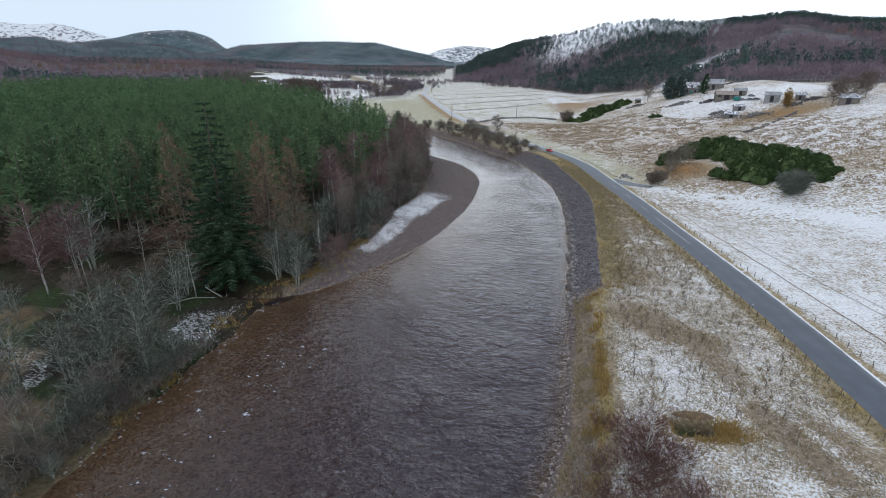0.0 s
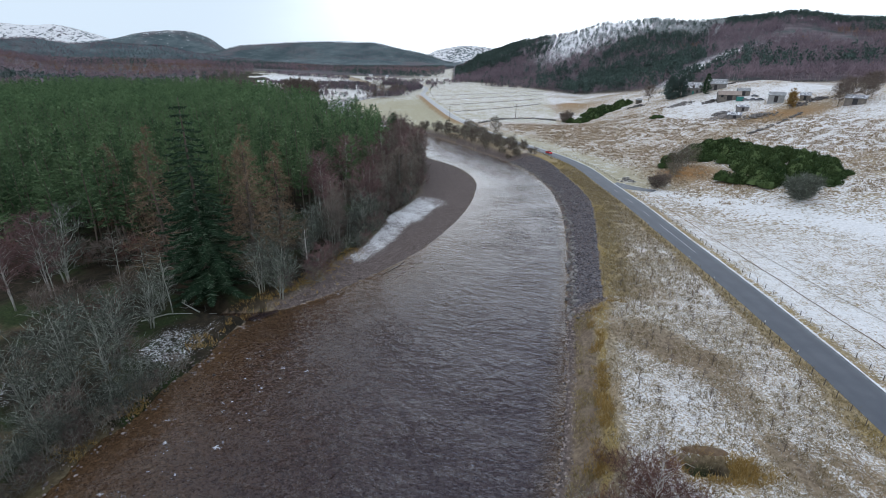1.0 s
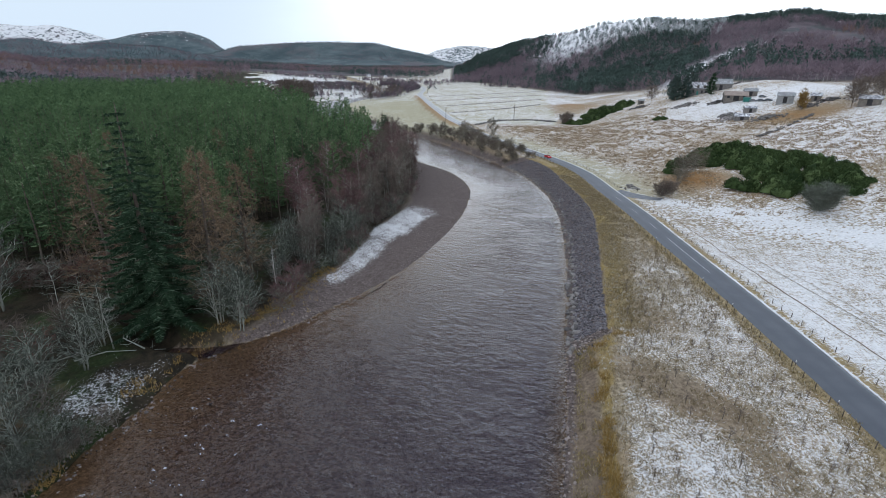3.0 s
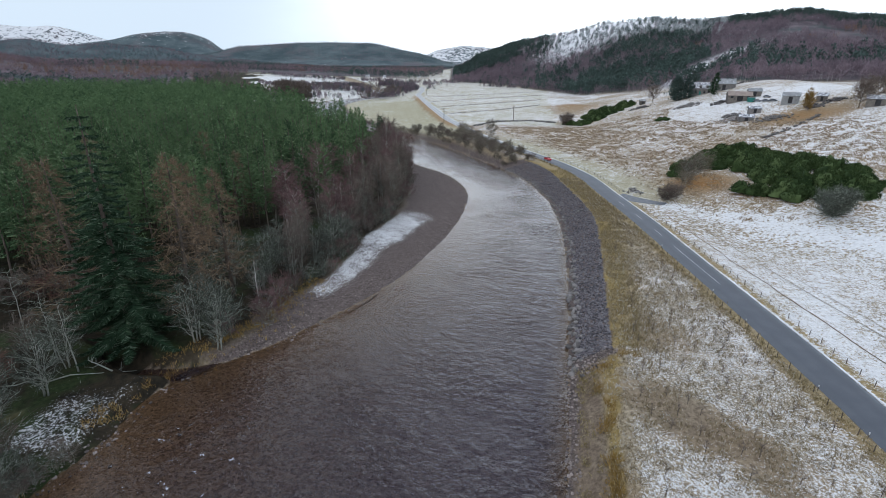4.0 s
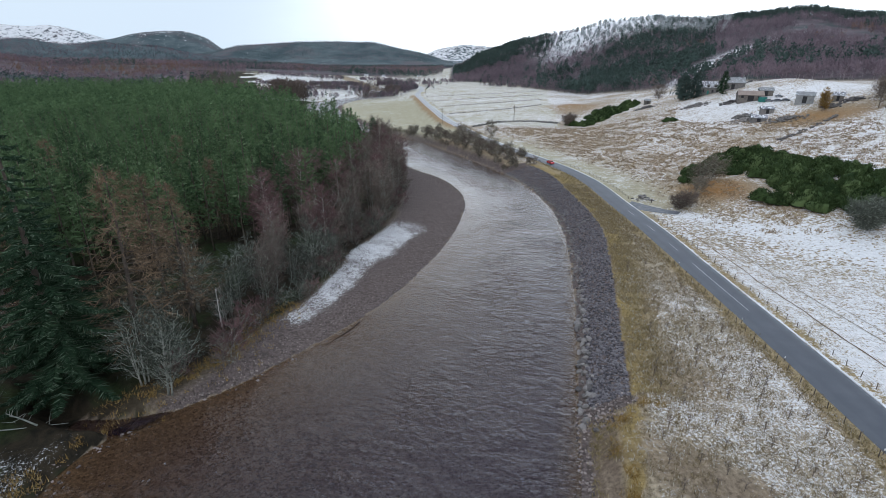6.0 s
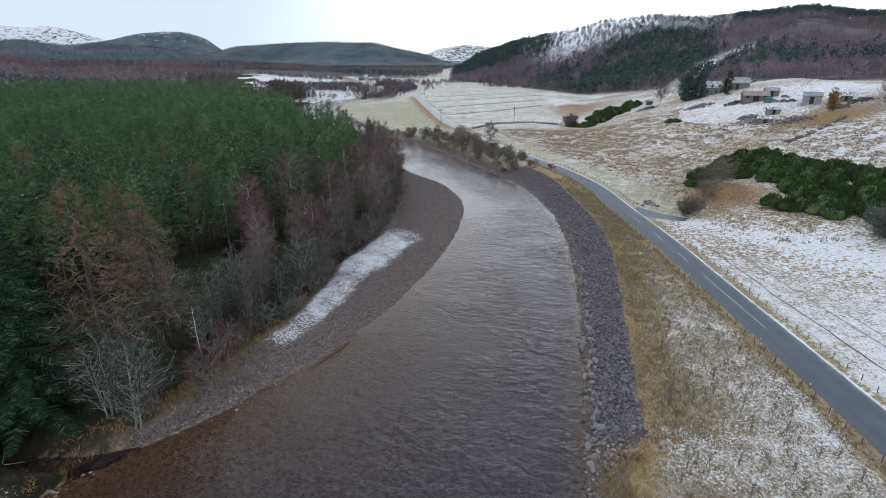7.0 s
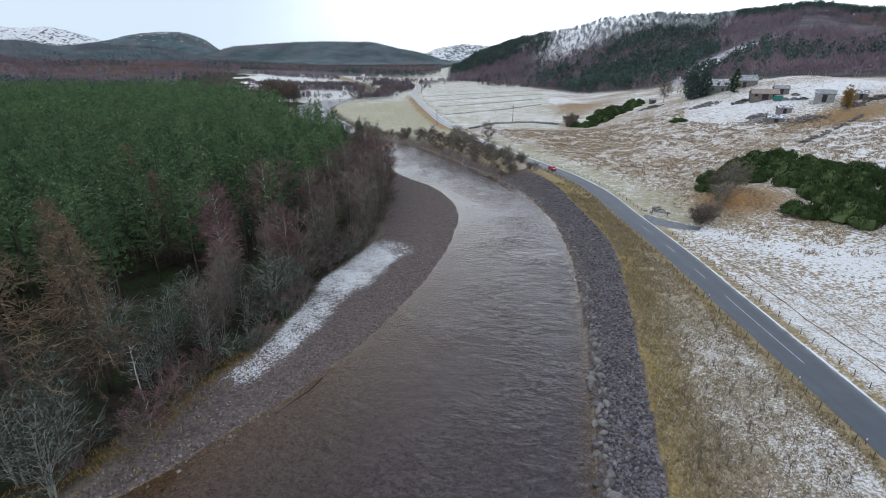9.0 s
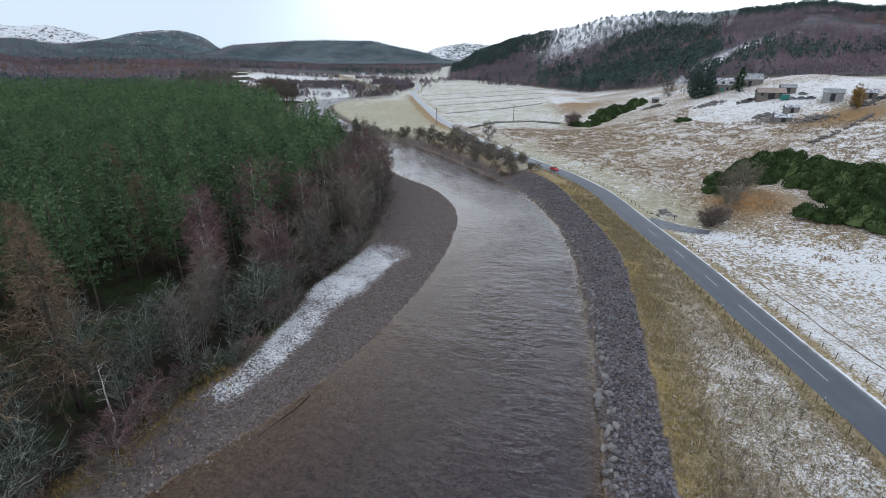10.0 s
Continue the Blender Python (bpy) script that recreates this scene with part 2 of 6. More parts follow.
def scattered(v, f, at, turn, size, stretch=None):
    """Copies of one shape joined into one: at (n,3), turn about z, size."""
    n = len(at)
    c, s = np.cos(turn)[:, None], np.sin(turn)[:, None]
    size = np.broadcast_to(np.asarray(size, float), (n,))[:, None]
    tall = size if stretch is None else size * np.asarray(stretch)[:, None]
    x = at[:, :1] + size * (c * v[None, :, 0] - s * v[None, :, 1])
    y = at[:, 1:2] + size * (s * v[None, :, 0] + c * v[None, :, 1])
    z = at[:, 2:3] + tall * v[None, :, 2]
    return np.stack([x, y, z], -1).reshape(-1, 3), (f[None] + (np.arange(n) * len(v))[:, None, None]).reshape(-1, f.shape[1])

# ---- materials ----


def material(name):
    m = bpy.data.materials.new(name)
    m.use_nodes = True
    m.node_tree.nodes.clear()
    return m, m.node_tree


def plan_position(nt):
    """Places in units of the plan."""
    return node(nt, "ShaderNodeVectorMath", {0: node(nt, "ShaderNodeNewGeometry").outputs["Position"], "Scale": 1 / SCALE}, operation="SCALE").outputs[0]


def noise_tex(nt, vec, scale, detail=4.0, roughness=0.6, distortion=0.0):
    return node(nt, "ShaderNodeTexNoise", {"Vector": vec, "Scale": scale, "Detail": detail, "Roughness": roughness, "Distortion": distortion}).outputs[0]


def span(nt, value, a, b, c=0.0, d=1.0):
    return node(nt, "ShaderNodeMapRange", {"Value": value, "From Min": a, "From Max": b, "To Min": c, "To Max": d}).outputs[0]


def blend(nt, fac, a, b, how="MIX"):
    a = (*a, 1) if isinstance(a, tuple) and len(a) == 3 else a
    b = (*b, 1) if isinstance(b, tuple) and len(b) == 3 else b
    return node(nt, "ShaderNodeMix", {"Factor": fac, 6: a, 7: b}, data_type="RGBA", blend_type=how).outputs[2]


def calc(nt, op, a, b=0.0, c=0.0):
    return node(nt, "ShaderNodeMath", {0: a, 1: b, 2: c}, operation=op).outputs[0]


def finish(nt, colour, roughness=0.85, bump=None, strength=0.3, distance=0.05, metal=0.0, spec=0.3):
    p = node(nt, "ShaderNodeBsdfPrincipled", {"Base Color": colour, "Roughness": roughness, "Metallic": metal, "Specular IOR Level": spec})
    if bump is not None:
        b = node(nt, "ShaderNodeBump", {"Height": bump, "Strength": strength, "Distance": distance * SCALE})
        nt.links.new(b.outputs[0], p.inputs["Normal"])
    node(nt, "ShaderNodeOutputMaterial", {"Surface": p.outputs[0]})
    return p


def surface(name, dark, light, scale=3.0, roughness=0.85, bump=0.4, distance=0.03, metal=0.0, fine=25.0, per_object=0.25, per_island=0.0, spec=0.3, snow=0.0, own=False):
    """A mottled surface: two sizes of variation, a shade of its own for each object or loose piece, optional snow on its upper side."""
    m, nt = material(name)
    geo = node(nt, "ShaderNodeNewGeometry")
    vec = node(nt, "ShaderNodeTexCoord").outputs["Object"] if own else plan_position(nt)
    a, b = noise_tex(nt, vec, scale), noise_tex(nt, vec, fine, 3.0, 0.65)
    mixv = calc(nt, "ADD", calc(nt, "MULTIPLY", a, 0.6), calc(nt, "MULTIPLY", b, 0.4))
    fac = span(nt, mixv, 0.32, 0.68)
    if per_object:
        rnd = node(nt, "ShaderNodeObjectInfo").outputs["Random"]
        fac = calc(nt, "ADD", fac, calc(nt, "MULTIPLY", calc(nt, "SUBTRACT", rnd, 0.5), per_object * 2))
    if per_island:
        fac = calc(nt, "ADD", fac, calc(nt, "MULTIPLY", calc(nt, "SUBTRACT", geo.outputs["Random Per Island"], 0.5), per_island * 2))
    fac = node(nt, "ShaderNodeClamp", {"Value": fac}).outputs[0]
    col = blend(nt, fac, dark, light)
    if snow:
        up = node(nt, "ShaderNodeSeparateXYZ", {"Vector": geo.outputs["Normal"]}).outputs[2]
        lie = calc(nt, "MULTIPLY", span(nt, up, 0.35, 0.75), span(nt, noise_tex(nt, vec, scale * 1.7, 5.0, 0.7), 0.62 - snow * 0.35, 0.7 - snow * 0.35))
        col = blend(nt, lie, col, (0.78, 0.8, 0.83))
    finish(nt, col, roughness, b, bump, distance, metal, spec)
    return m


def leafy(name, dark, light, tip=None, patch=0.25, patchy=0.5, single=0.6):
    """Needles, leaves or twigs: each loose piece has its own shade, and each tree too."""
    m, nt = material(name)
    geo = node(nt, "ShaderNodeNewGeometry")
    n = noise_tex(nt, plan_position(nt), patch, 3.0, 0.6)
    rnd = node(nt, "ShaderNodeObjectInfo").outputs["Random"]
    f = calc(nt, "ADD", calc(nt, "MULTIPLY", geo.outputs["Random Per Island"], single), calc(nt, "MULTIPLY", span(nt, n, 0.3, 0.7), patchy))
    f = calc(nt, "ADD", f, calc(nt, "MULTIPLY", calc(nt, "SUBTRACT", rnd, 0.5), 0.5))
    f = node(nt, "ShaderNodeClamp", {"Value": calc(nt, "SUBTRACT", f, 0.05)}).outputs[0]
    col = blend(nt, f, dark, light)
    if tip:
        col = blend(nt, span(nt, geo.outputs["Random Per Island"], 0.8, 0.98), col, tip)
    finish(nt, col, 0.9, spec=0.1)
    return m


def ground_material():
    m, nt = material("haugh_ground")
    geo = node(nt, "ShaderNodeNewGeometry")
    pos = plan_position(nt)
    at_a = node(nt, "ShaderNodeAttribute", attribute_name="za")
    coarse = at_a.outputs["Alpha"]
    za = node(nt, "ShaderNodeSeparateColor", {"Color": at_a.outputs["Color"]})
    at_b = node(nt, "ShaderNodeAttribute", attribute_name="zb")
    zb = node(nt, "ShaderNodeSeparateColor", {"Color": at_b.outputs["Color"]})
    zc = node(nt, "ShaderNodeSeparateColor", {"Color": node(nt, "ShaderNodeAttribute", attribute_name="zc").outputs["Color"]})
    snow, gravel, pasture = za.outputs
    forest, mud, yellow = zb.outputs
    heath, bed, tussock = zc.outputs
    fine = noise_tex(nt, pos, 2.6, 6.0, 0.72)
    clod = noise_tex(nt, pos, 0.75, 4.0, 0.65, 0.6)
    mid = noise_tex(nt, pos, 0.16, 4.0, 0.6)
    wide = noise_tex(nt, pos, 0.02, 3.0, 0.55)
    straw = blend(nt, span(nt, fine, 0.3, 0.68), (0.07, 0.052, 0.031), (0.46, 0.385, 0.275))
    straw = blend(nt, span(nt, mid, 0.4, 0.7, 0.0, 0.6), straw, (0.27, 0.19, 0.11))
    col = blend(nt, yellow, straw, blend(nt, span(nt, fine, 0.3, 0.66), (0.14, 0.096, 0.034), (0.345, 0.262, 0.115)))
    green = blend(nt, span(nt, clod, 0.35, 0.65), (0.28, 0.265, 0.175), (0.46, 0.44, 0.33))
    col = blend(nt, pasture, col, green)
    bracken = blend(nt, span(nt, fine, 0.32, 0.66), (0.15, 0.078, 0.03), (0.32, 0.18, 0.075))
    col = blend(nt, calc(nt, "MULTIPLY", tussock, span(nt, clod, 0.3, 0.5, 0.35, 1.0)), col, bracken)
    soil = blend(nt, span(nt, fine, 0.3, 0.7), (0.075, 0.056, 0.04), (0.225, 0.172, 0.128))
    col = blend(nt, node(nt, "ShaderNodeClamp", {"Value": calc(nt, "ADD", mud, calc(nt, "MULTIPLY", calc(nt, "SUBTRACT", clod, 0.5), calc(nt, "MULTIPLY", mud, 1.2)))}).outputs[0], col, soil)
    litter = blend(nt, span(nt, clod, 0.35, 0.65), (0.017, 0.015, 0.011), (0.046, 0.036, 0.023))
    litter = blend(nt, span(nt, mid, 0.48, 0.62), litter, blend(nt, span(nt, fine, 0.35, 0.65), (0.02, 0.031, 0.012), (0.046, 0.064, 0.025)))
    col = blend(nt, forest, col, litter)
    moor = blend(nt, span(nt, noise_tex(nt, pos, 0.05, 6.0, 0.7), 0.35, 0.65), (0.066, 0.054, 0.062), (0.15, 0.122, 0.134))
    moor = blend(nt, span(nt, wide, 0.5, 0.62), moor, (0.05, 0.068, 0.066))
    # bluish moor of the far hills: distance haze put into the base colour
    hazy_moor = blend(nt, span(nt, noise_tex(nt, pos, 0.012, 6.0, 0.65), 0.38, 0.62), (0.045, 0.066, 0.074), (0.098, 0.124, 0.132))
    hazy_moor = blend(nt, span(nt, noise_tex(nt, pos, 0.0045, 4.0, 0.6), 0.52, 0.64, 0.0, 0.7), hazy_moor, (0.105, 0.088, 0.096))
    moor = blend(nt, tussock, moor, hazy_moor)
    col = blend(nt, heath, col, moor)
    cell = node(nt, "ShaderNodeTexVoronoi", {"Vector": pos, "Scale": 4.6, "Randomness": 1.0})
    cell2 = node(nt, "ShaderNodeTexVoronoi", {"Vector": pos, "Scale": 11.0, "Randomness": 1.0})
    tint = node(nt, "ShaderNodeSeparateColor", {"Color": cell.outputs["Color"]}).outputs[0]
    tint2 = node(nt, "ShaderNodeSeparateColor", {"Color": cell2.outputs["Color"]}).outputs[0]
    peb = blend(nt, calc(nt, "ADD", calc(nt, "MULTIPLY", tint, 0.62), calc(nt, "MULTIPLY", tint2, 0.38)), (0.06, 0.047, 0.045), (0.34, 0.27, 0.25))
    peb = blend(nt, span(nt, cell.outputs["Distance"], 0.10, 0.19, 0.0, 0.55), peb, (0.05, 0.042, 0.038))
    col = blend(nt, gravel, col, peb)
    wet = blend(nt, calc(nt, "ADD", calc(nt, "MULTIPLY", tint, 0.5), calc(nt, "MULTIPLY", tint2, 0.5)), (0.075, 0.057, 0.042), (0.285, 0.22, 0.162))
    col = blend(nt, bed, col, wet)
    # thin snow caught between the stems
    grain = noise_tex(nt, pos, 4.6, 5.0, 0.8, 0.3)
    tuft = noise_tex(nt, pos, 2.0, 4.0, 0.74, 0.4)
    scree = noise_tex(nt, pos, 0.07, 7.0, 0.76)
    v1 = calc(nt, "ADD", calc(nt, "ADD", calc(nt, "MULTIPLY", grain, 0.72), calc(nt, "MULTIPLY", clod, 0.12)), calc(nt, "MULTIPLY", mid, 0.16))
    v2 = calc(nt, "ADD", calc(nt, "ADD", calc(nt, "MULTIPLY", tuft, 0.66), calc(nt, "MULTIPLY", clod, 0.20)), calc(nt, "MULTIPLY", mid, 0.14))
    v = calc(nt, "ADD", calc(nt, "MULTIPLY", v1, calc(nt, "SUBTRACT", 1.0, coarse)), calc(nt, "MULTIPLY", v2, coarse))
    v = blend(nt, at_b.outputs["Alpha"], v, scree)
    edge = calc(nt, "SUBTRACT", 0.72, calc(nt, "MULTIPLY", snow, 0.42))
    lie = node(nt, "ShaderNodeMapRange", {"Value": v, "From Min": calc(nt, "SUBTRACT", edge, 0.018), "From Max": calc(nt, "ADD", edge, 0.026)}).outputs[0]
    white = blend(nt, span(nt, fine, 0.3, 0.7), (0.57, 0.575, 0.59), (0.81, 0.812, 0.822))
    col = blend(nt, calc(nt, "MULTIPLY", lie, 0.9), col, white)
    hgt = calc(nt, "ADD", calc(nt, "MULTIPLY", fine, 1.0), calc(nt, "MULTIPLY", calc(nt, "SUBTRACT", 0.5, cell.outputs["Distance"]), calc(nt, "MULTIPLY", gravel, 1.2)))
    finish(nt, col, 0.95, hgt, 0.8, 0.18, spec=0.12)
    return m


def water_material():
    m, nt = material("peaty_river_water")
    pos = plan_position(nt)
    depth = node(nt, "ShaderNodeSeparateColor", {"Color": node(nt, "ShaderNodeAttribute", attribute_name="depth").outputs["Color"]})
    rapid = depth.outputs[1]
    m1 = node(nt, "ShaderNodeMapping", {"Vector": pos, "Scale": (0.72, 1.0, 1.0), "Rotation": (0, 0, radians(14))})
    chop = noise_tex(nt, m1.outputs[0], 0.95, 2.0, 0.5, 0.6)
    ripple = noise_tex(nt, m1.outputs[0], 3.0, 1.0, 0.4, 0.2)
    swell = noise_tex(nt, pos, 0.11, 2.0, 0.5)
    calm = span(nt, swell, 0.35, 0.65, 0.35, 1.0)
    wave = calc(nt, "MULTIPLY", calc(nt, "ADD", calc(nt, "MULTIPLY", chop, 1.5), calc(nt, "MULTIPLY", ripple, 0.32)), calc(nt, "MULTIPLY", calm, rapid))
    bump = node(nt, "ShaderNodeBump", {"Height": wave, "Strength": 1.0, "Distance": 0.56 * SCALE})
    body = node(nt, "ShaderNodeBsdfPrincipled", {"Base Color": (0.029, 0.021, 0.031, 1), "Roughness": 0.08, "IOR": 1.36, "Specular IOR Level": 0.5, "Normal": bump.outputs[0]})
    clear = node(nt, "ShaderNodeBsdfTransparent", {"Color": (0.86, 0.75, 0.62, 1)})
    gloss = node(nt, "ShaderNodeBsdfGlossy", {"Color": (1, 1, 1, 1), "Roughness": 0.14, "Normal": bump.outputs[0]})
    fres = node(nt, "ShaderNodeFresnel", {"IOR": 1.33, "Normal": bump.outputs[0]})
    shallow = node(nt, "ShaderNodeMixShader", {0: fres.outputs[0], 1: clear.outputs[0], 2: gloss.outputs[0]})
    murk = calc(nt, "SUBTRACT", 1.0, calc(nt, "POWER", 2.718, calc(nt, "MULTIPLY", depth.outputs[0], -1.0)))
    wet = node(nt, "ShaderNodeMixShader", {0: murk, 1: shallow.outputs[0], 2: body.outputs[0]})
    foam_n = calc(nt, "ADD", calc(nt, "MULTIPLY", noise_tex(nt, m1.outputs[0], 0.8, 5.0, 0.7), 0.7), calc(nt, "MULTIPLY", noise_tex(nt, pos, 3.5, 3.0, 0.6), 0.3))
    lift = calc(nt, "ADD", foam_n, calc(nt, "MULTIPLY", depth.outputs[2], 0.05))
    foam = calc(nt, "MULTIPLY", span(nt, lift, 0.632, 0.675), depth.outputs[2])
    white = node(nt, "ShaderNodeBsdfDiffuse", {"Color": (0.58, 0.575, 0.57, 1)})
    full = node(nt, "ShaderNodeMixShader", {0: foam, 1: wet.outputs[0], 2: white.outputs[0]})
    node(nt, "ShaderNodeOutputMaterial", {"Surface": full.outputs[0]})
    return m


def asphalt_material():
    m, nt = material("worn_asphalt")
    pos = plan_position(nt)
    fine, mid = noise_tex(nt, pos, 14.0, 4.0, 0.7), noise_tex(nt, pos, 0.35, 4.0, 0.6)
    side = node(nt, "ShaderNodeSeparateColor", {"Color": node(nt, "ShaderNodeAttribute", attribute_name="track").outputs["Color"]}).outputs
    col = blend(nt, fine, (0.04, 0.047, 0.061), (0.07, 0.079, 0.098))
    col = blend(nt, span(nt, mid, 0.4, 0.66, 0.0, 0.4), col, (0.09, 0.099, 0.118))
    col = blend(nt, calc(nt, "MULTIPLY", side[0], 0.45), col, (0.044, 0.05, 0.064))
    salt = span(nt, noise_tex(nt, pos, 1.2, 5.0, 0.7), 0.35, 0.6)
    col = blend(nt, calc(nt, "MULTIPLY", side[1], salt), col, (0.6, 0.6, 0.6))
    finish(nt, col, 0.62, fine, 0.25, 0.01, spec=0.4)
    return m


GROUND, WATER, ASPHALT = ground_material(), water_material(), asphalt_material()
PINE = leafy("pine_needles", (0.04, 0.077, 0.036), (0.165, 0.248, 0.115), (0.235, 0.305, 0.175), 0.12, 0.5, 0.3)
PINE_FAR = leafy("pine_needles_far", (0.047, 0.088, 0.043), (0.185, 0.28, 0.13), None, 0.28, 0.8, 0.25)
SPRUCE = leafy("spruce_needles", (0.02, 0.042, 0.022), (0.068, 0.112, 0.062), (0.15, 0.20, 0.14), 0.3, 0.35, 0.45)
LARCH = leafy("larch_twigs", (0.10, 0.07, 0.045), (0.225, 0.158, 0.102), (0.30, 0.235, 0.165), 0.3, 0.4)
BIRCH_TWIG = leafy("birch_twigs", (0.09, 0.056, 0.056), (0.215, 0.134, 0.128), None, 0.2, 0.4)
BROWN_TWIG = leafy("brown_twigs", (0.08, 0.063, 0.053), (0.205, 0.167, 0.143), None, 0.2, 0.4)
LICHEN = leafy("lichen_twigs", (0.042, 0.048, 0.038), (0.135, 0.15, 0.122), (0.34, 0.37, 0.32), 0.4, 0.3)
RED_TWIG = leafy("red_brown_twigs", (0.08, 0.042, 0.037), (0.19, 0.10, 0.082), None, 0.4, 0.3)
GORSE = leafy("gorse_leaves", (0.018, 0.034, 0.012), (0.058, 0.09, 0.032), (0.09, 0.125, 0.05), 0.5, 0.5, 0.4)
DRY_GRASS = leafy("dry_grass", (0.10, 0.078, 0.042), (0.42, 0.34, 0.21), (0.6, 0.56, 0.5), 0.4, 0.25, 0.75)
TUSSOCK = leafy("tussock_grass", (0.16, 0.112, 0.065), (0.41, 0.318, 0.212), (0.52, 0.46, 0.38), 0.06, 0.4)
OLIVE_GRASS = leafy("olive_grass", (0.13, 0.10, 0.04), (0.34, 0.275, 0.13), (0.46, 0.40, 0.27), 0.5, 0.3)
OLIVE_TWIG = leafy("olive_twigs", (0.075, 0.063, 0.05), (0.195, 0.165, 0.13), (0.27, 0.245, 0.195), 0.3, 0.4)
GOLD_GRASS = leafy("golden_grass", (0.16, 0.095, 0.028), (0.36, 0.245, 0.085), (0.42, 0.33, 0.17), 0.5, 0.3)
SNOW_GRASS = leafy("snowy_grass", (0.42, 0.41, 0.38), (0.7, 0.71, 0.72), None, 0.4, 0.3)
FAR_BROWN = leafy("far_bare_wood", (0.10, 0.08, 0.097), (0.24, 0.187, 0.212), None, 0.03, 0.7, 0.3)
# far pines greyed and blued: some distance haze is in this colour
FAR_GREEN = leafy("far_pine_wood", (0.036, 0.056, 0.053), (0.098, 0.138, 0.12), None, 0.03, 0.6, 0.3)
FROSTED = leafy("frosted_pines", (0.17, 0.19, 0.19), (0.46, 0.49, 0.5), None, 0.03, 0.6, 0.4)
# bluish conifers, with distance haze put into their colour
RIDGE_HAZED = leafy("hazed_far_conifers", (0.045, 0.068, 0.074), (0.105, 0.14, 0.142), None, 0.02, 0.7, 0.3)
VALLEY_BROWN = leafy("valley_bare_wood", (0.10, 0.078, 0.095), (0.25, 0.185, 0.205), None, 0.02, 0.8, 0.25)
PALE_STEM = leafy("far_birch_stems", (0.26, 0.24, 0.23), (0.5, 0.48, 0.46), None, 0.03, 0.4, 0.5)
FAR_RUST = leafy("far_larch_wood", (0.15, 0.095, 0.07), (0.30, 0.195, 0.145), None, 0.03, 0.5, 0.3)
BARK = surface("grey_brown_bark", (0.055, 0.042, 0.034), (0.15, 0.125, 0.10), 2.0, 0.9, 0.6, 0.04)
BIRCH_BARK = surface("birch_bark", (0.22, 0.21, 0.19), (0.62, 0.60, 0.56), 1.5, 0.8, 0.4, 0.02)
PALE_BARK = surface("lichened_bark", (0.16, 0.16, 0.137), (0.39, 0.405, 0.355), 2.0, 0.9, 0.5, 0.03)
STONE = surface("quarry_stone", (0.04, 0.037, 0.043), (0.172, 0.16, 0.173), 2.0, 0.85, 0.5, 0.04, per_island=0.55, per_object=0.0)
BOULDER = surface("river_boulder", (0.08, 0.075, 0.075), (0.235, 0.22, 0.21), 1.6, 0.85, 0.5, 0.05, per_object=0.45)
PEBBLE = surface("river_pebble", (0.06, 0.048, 0.045), (0.29, 0.245, 0.225), 3.0, 0.8, 0.3, 0.02, per_island=0.6, per_object=0.0)
POST = surface("weathered_post", (0.065, 0.052, 0.042), (0.17, 0.14, 0.115), 5.0, 0.9, 0.4, 0.01, per_object=0.3)
STAKE = surface("sapling_stake", (0.07, 0.055, 0.045), (0.16, 0.13, 0.11), 5.0, 0.9, 0.3, 0.01)
WIRE = surface("galvanised_wire", (0.10, 0.10, 0.10), (0.2, 0.2, 0.2), 5.0, 0.6, 0.1, 0.005)
WHITE = surface("white_paint", (0.62, 0.62, 0.62), (0.8, 0.8, 0.8), 3.0, 0.6, 0.1, 0.005, per_object=0.0)
LINE = surface("worn_road_paint", (0.28, 0.29, 0.31), (0.55, 0.55, 0.56), 2.5, 0.7, 0.1, 0.003, per_object=0.0)
SNOW = surface("thin_snow", (0.62, 0.64, 0.67), (0.84, 0.85, 0.87), 1.5, 0.9, 0.5, 0.04, per_object=0.0)
SLATE = surface("snow_dusted_slate", (0.09, 0.095, 0.11), (0.2, 0.2, 0.22), 1.2, 0.7, 0.4, 0.03, snow=0.35)
GRANITE = surface("granite_wall", (0.10, 0.095, 0.095), (0.24, 0.225, 0.215), 1.5, 0.9, 0.5, 0.04)
METAL = surface("corrugated_sheet", (0.17, 0.175, 0.18), (0.32, 0.325, 0.33), 0.8, 0.55, 0.2, 0.02, metal=0.3, snow=0.15)
RUST = surface("rusty_sheet", (0.16, 0.12, 0.10), (0.30, 0.25, 0.22), 0.8, 0.8, 0.3, 0.02)
TIMBER = surface("grey_timber", (0.08, 0.072, 0.065), (0.2, 0.18, 0.16), 1.5, 0.9, 0.4, 0.02)
DARK = surface("dark_opening", (0.012, 0.012, 0.014), (0.03, 0.03, 0.033), 1.0, 0.5, 0.1, 0.01)
RED = surface("red_car_paint", (0.42, 0.02, 0.025), (0.52, 0.035, 0.04), 1.0, 0.25, 0.0, 0.001, per_object=0.0, spec=0.6)
GLASS = surface("dark_car_glass", (0.015, 0.017, 0.02), (0.03, 0.033, 0.04), 1.0, 0.08, 0.0, 0.001, per_object=0.0, spec=0.7)
TYRE = surface("tyre_rubber", (0.015, 0.015, 0.015), (0.03, 0.03, 0.03), 5.0, 0.9, 0.2, 0.004, per_object=0.0)
TURF = surface("bare_turf", (0.2, 0.165, 0.12), (0.4, 0.36, 0.30), 1.5, 0.95, 0.6, 0.05)
PEAT = surface("turned_soil", (0.10, 0.065, 0.04), (0.22, 0.155, 0.10), 2.0, 0.95, 0.7, 0.08)
DARK_SOIL = surface("wet_dark_soil", (0.02, 0.016, 0.012), (0.055, 0.045, 0.035), 2.0, 0.9, 0.5, 0.04)
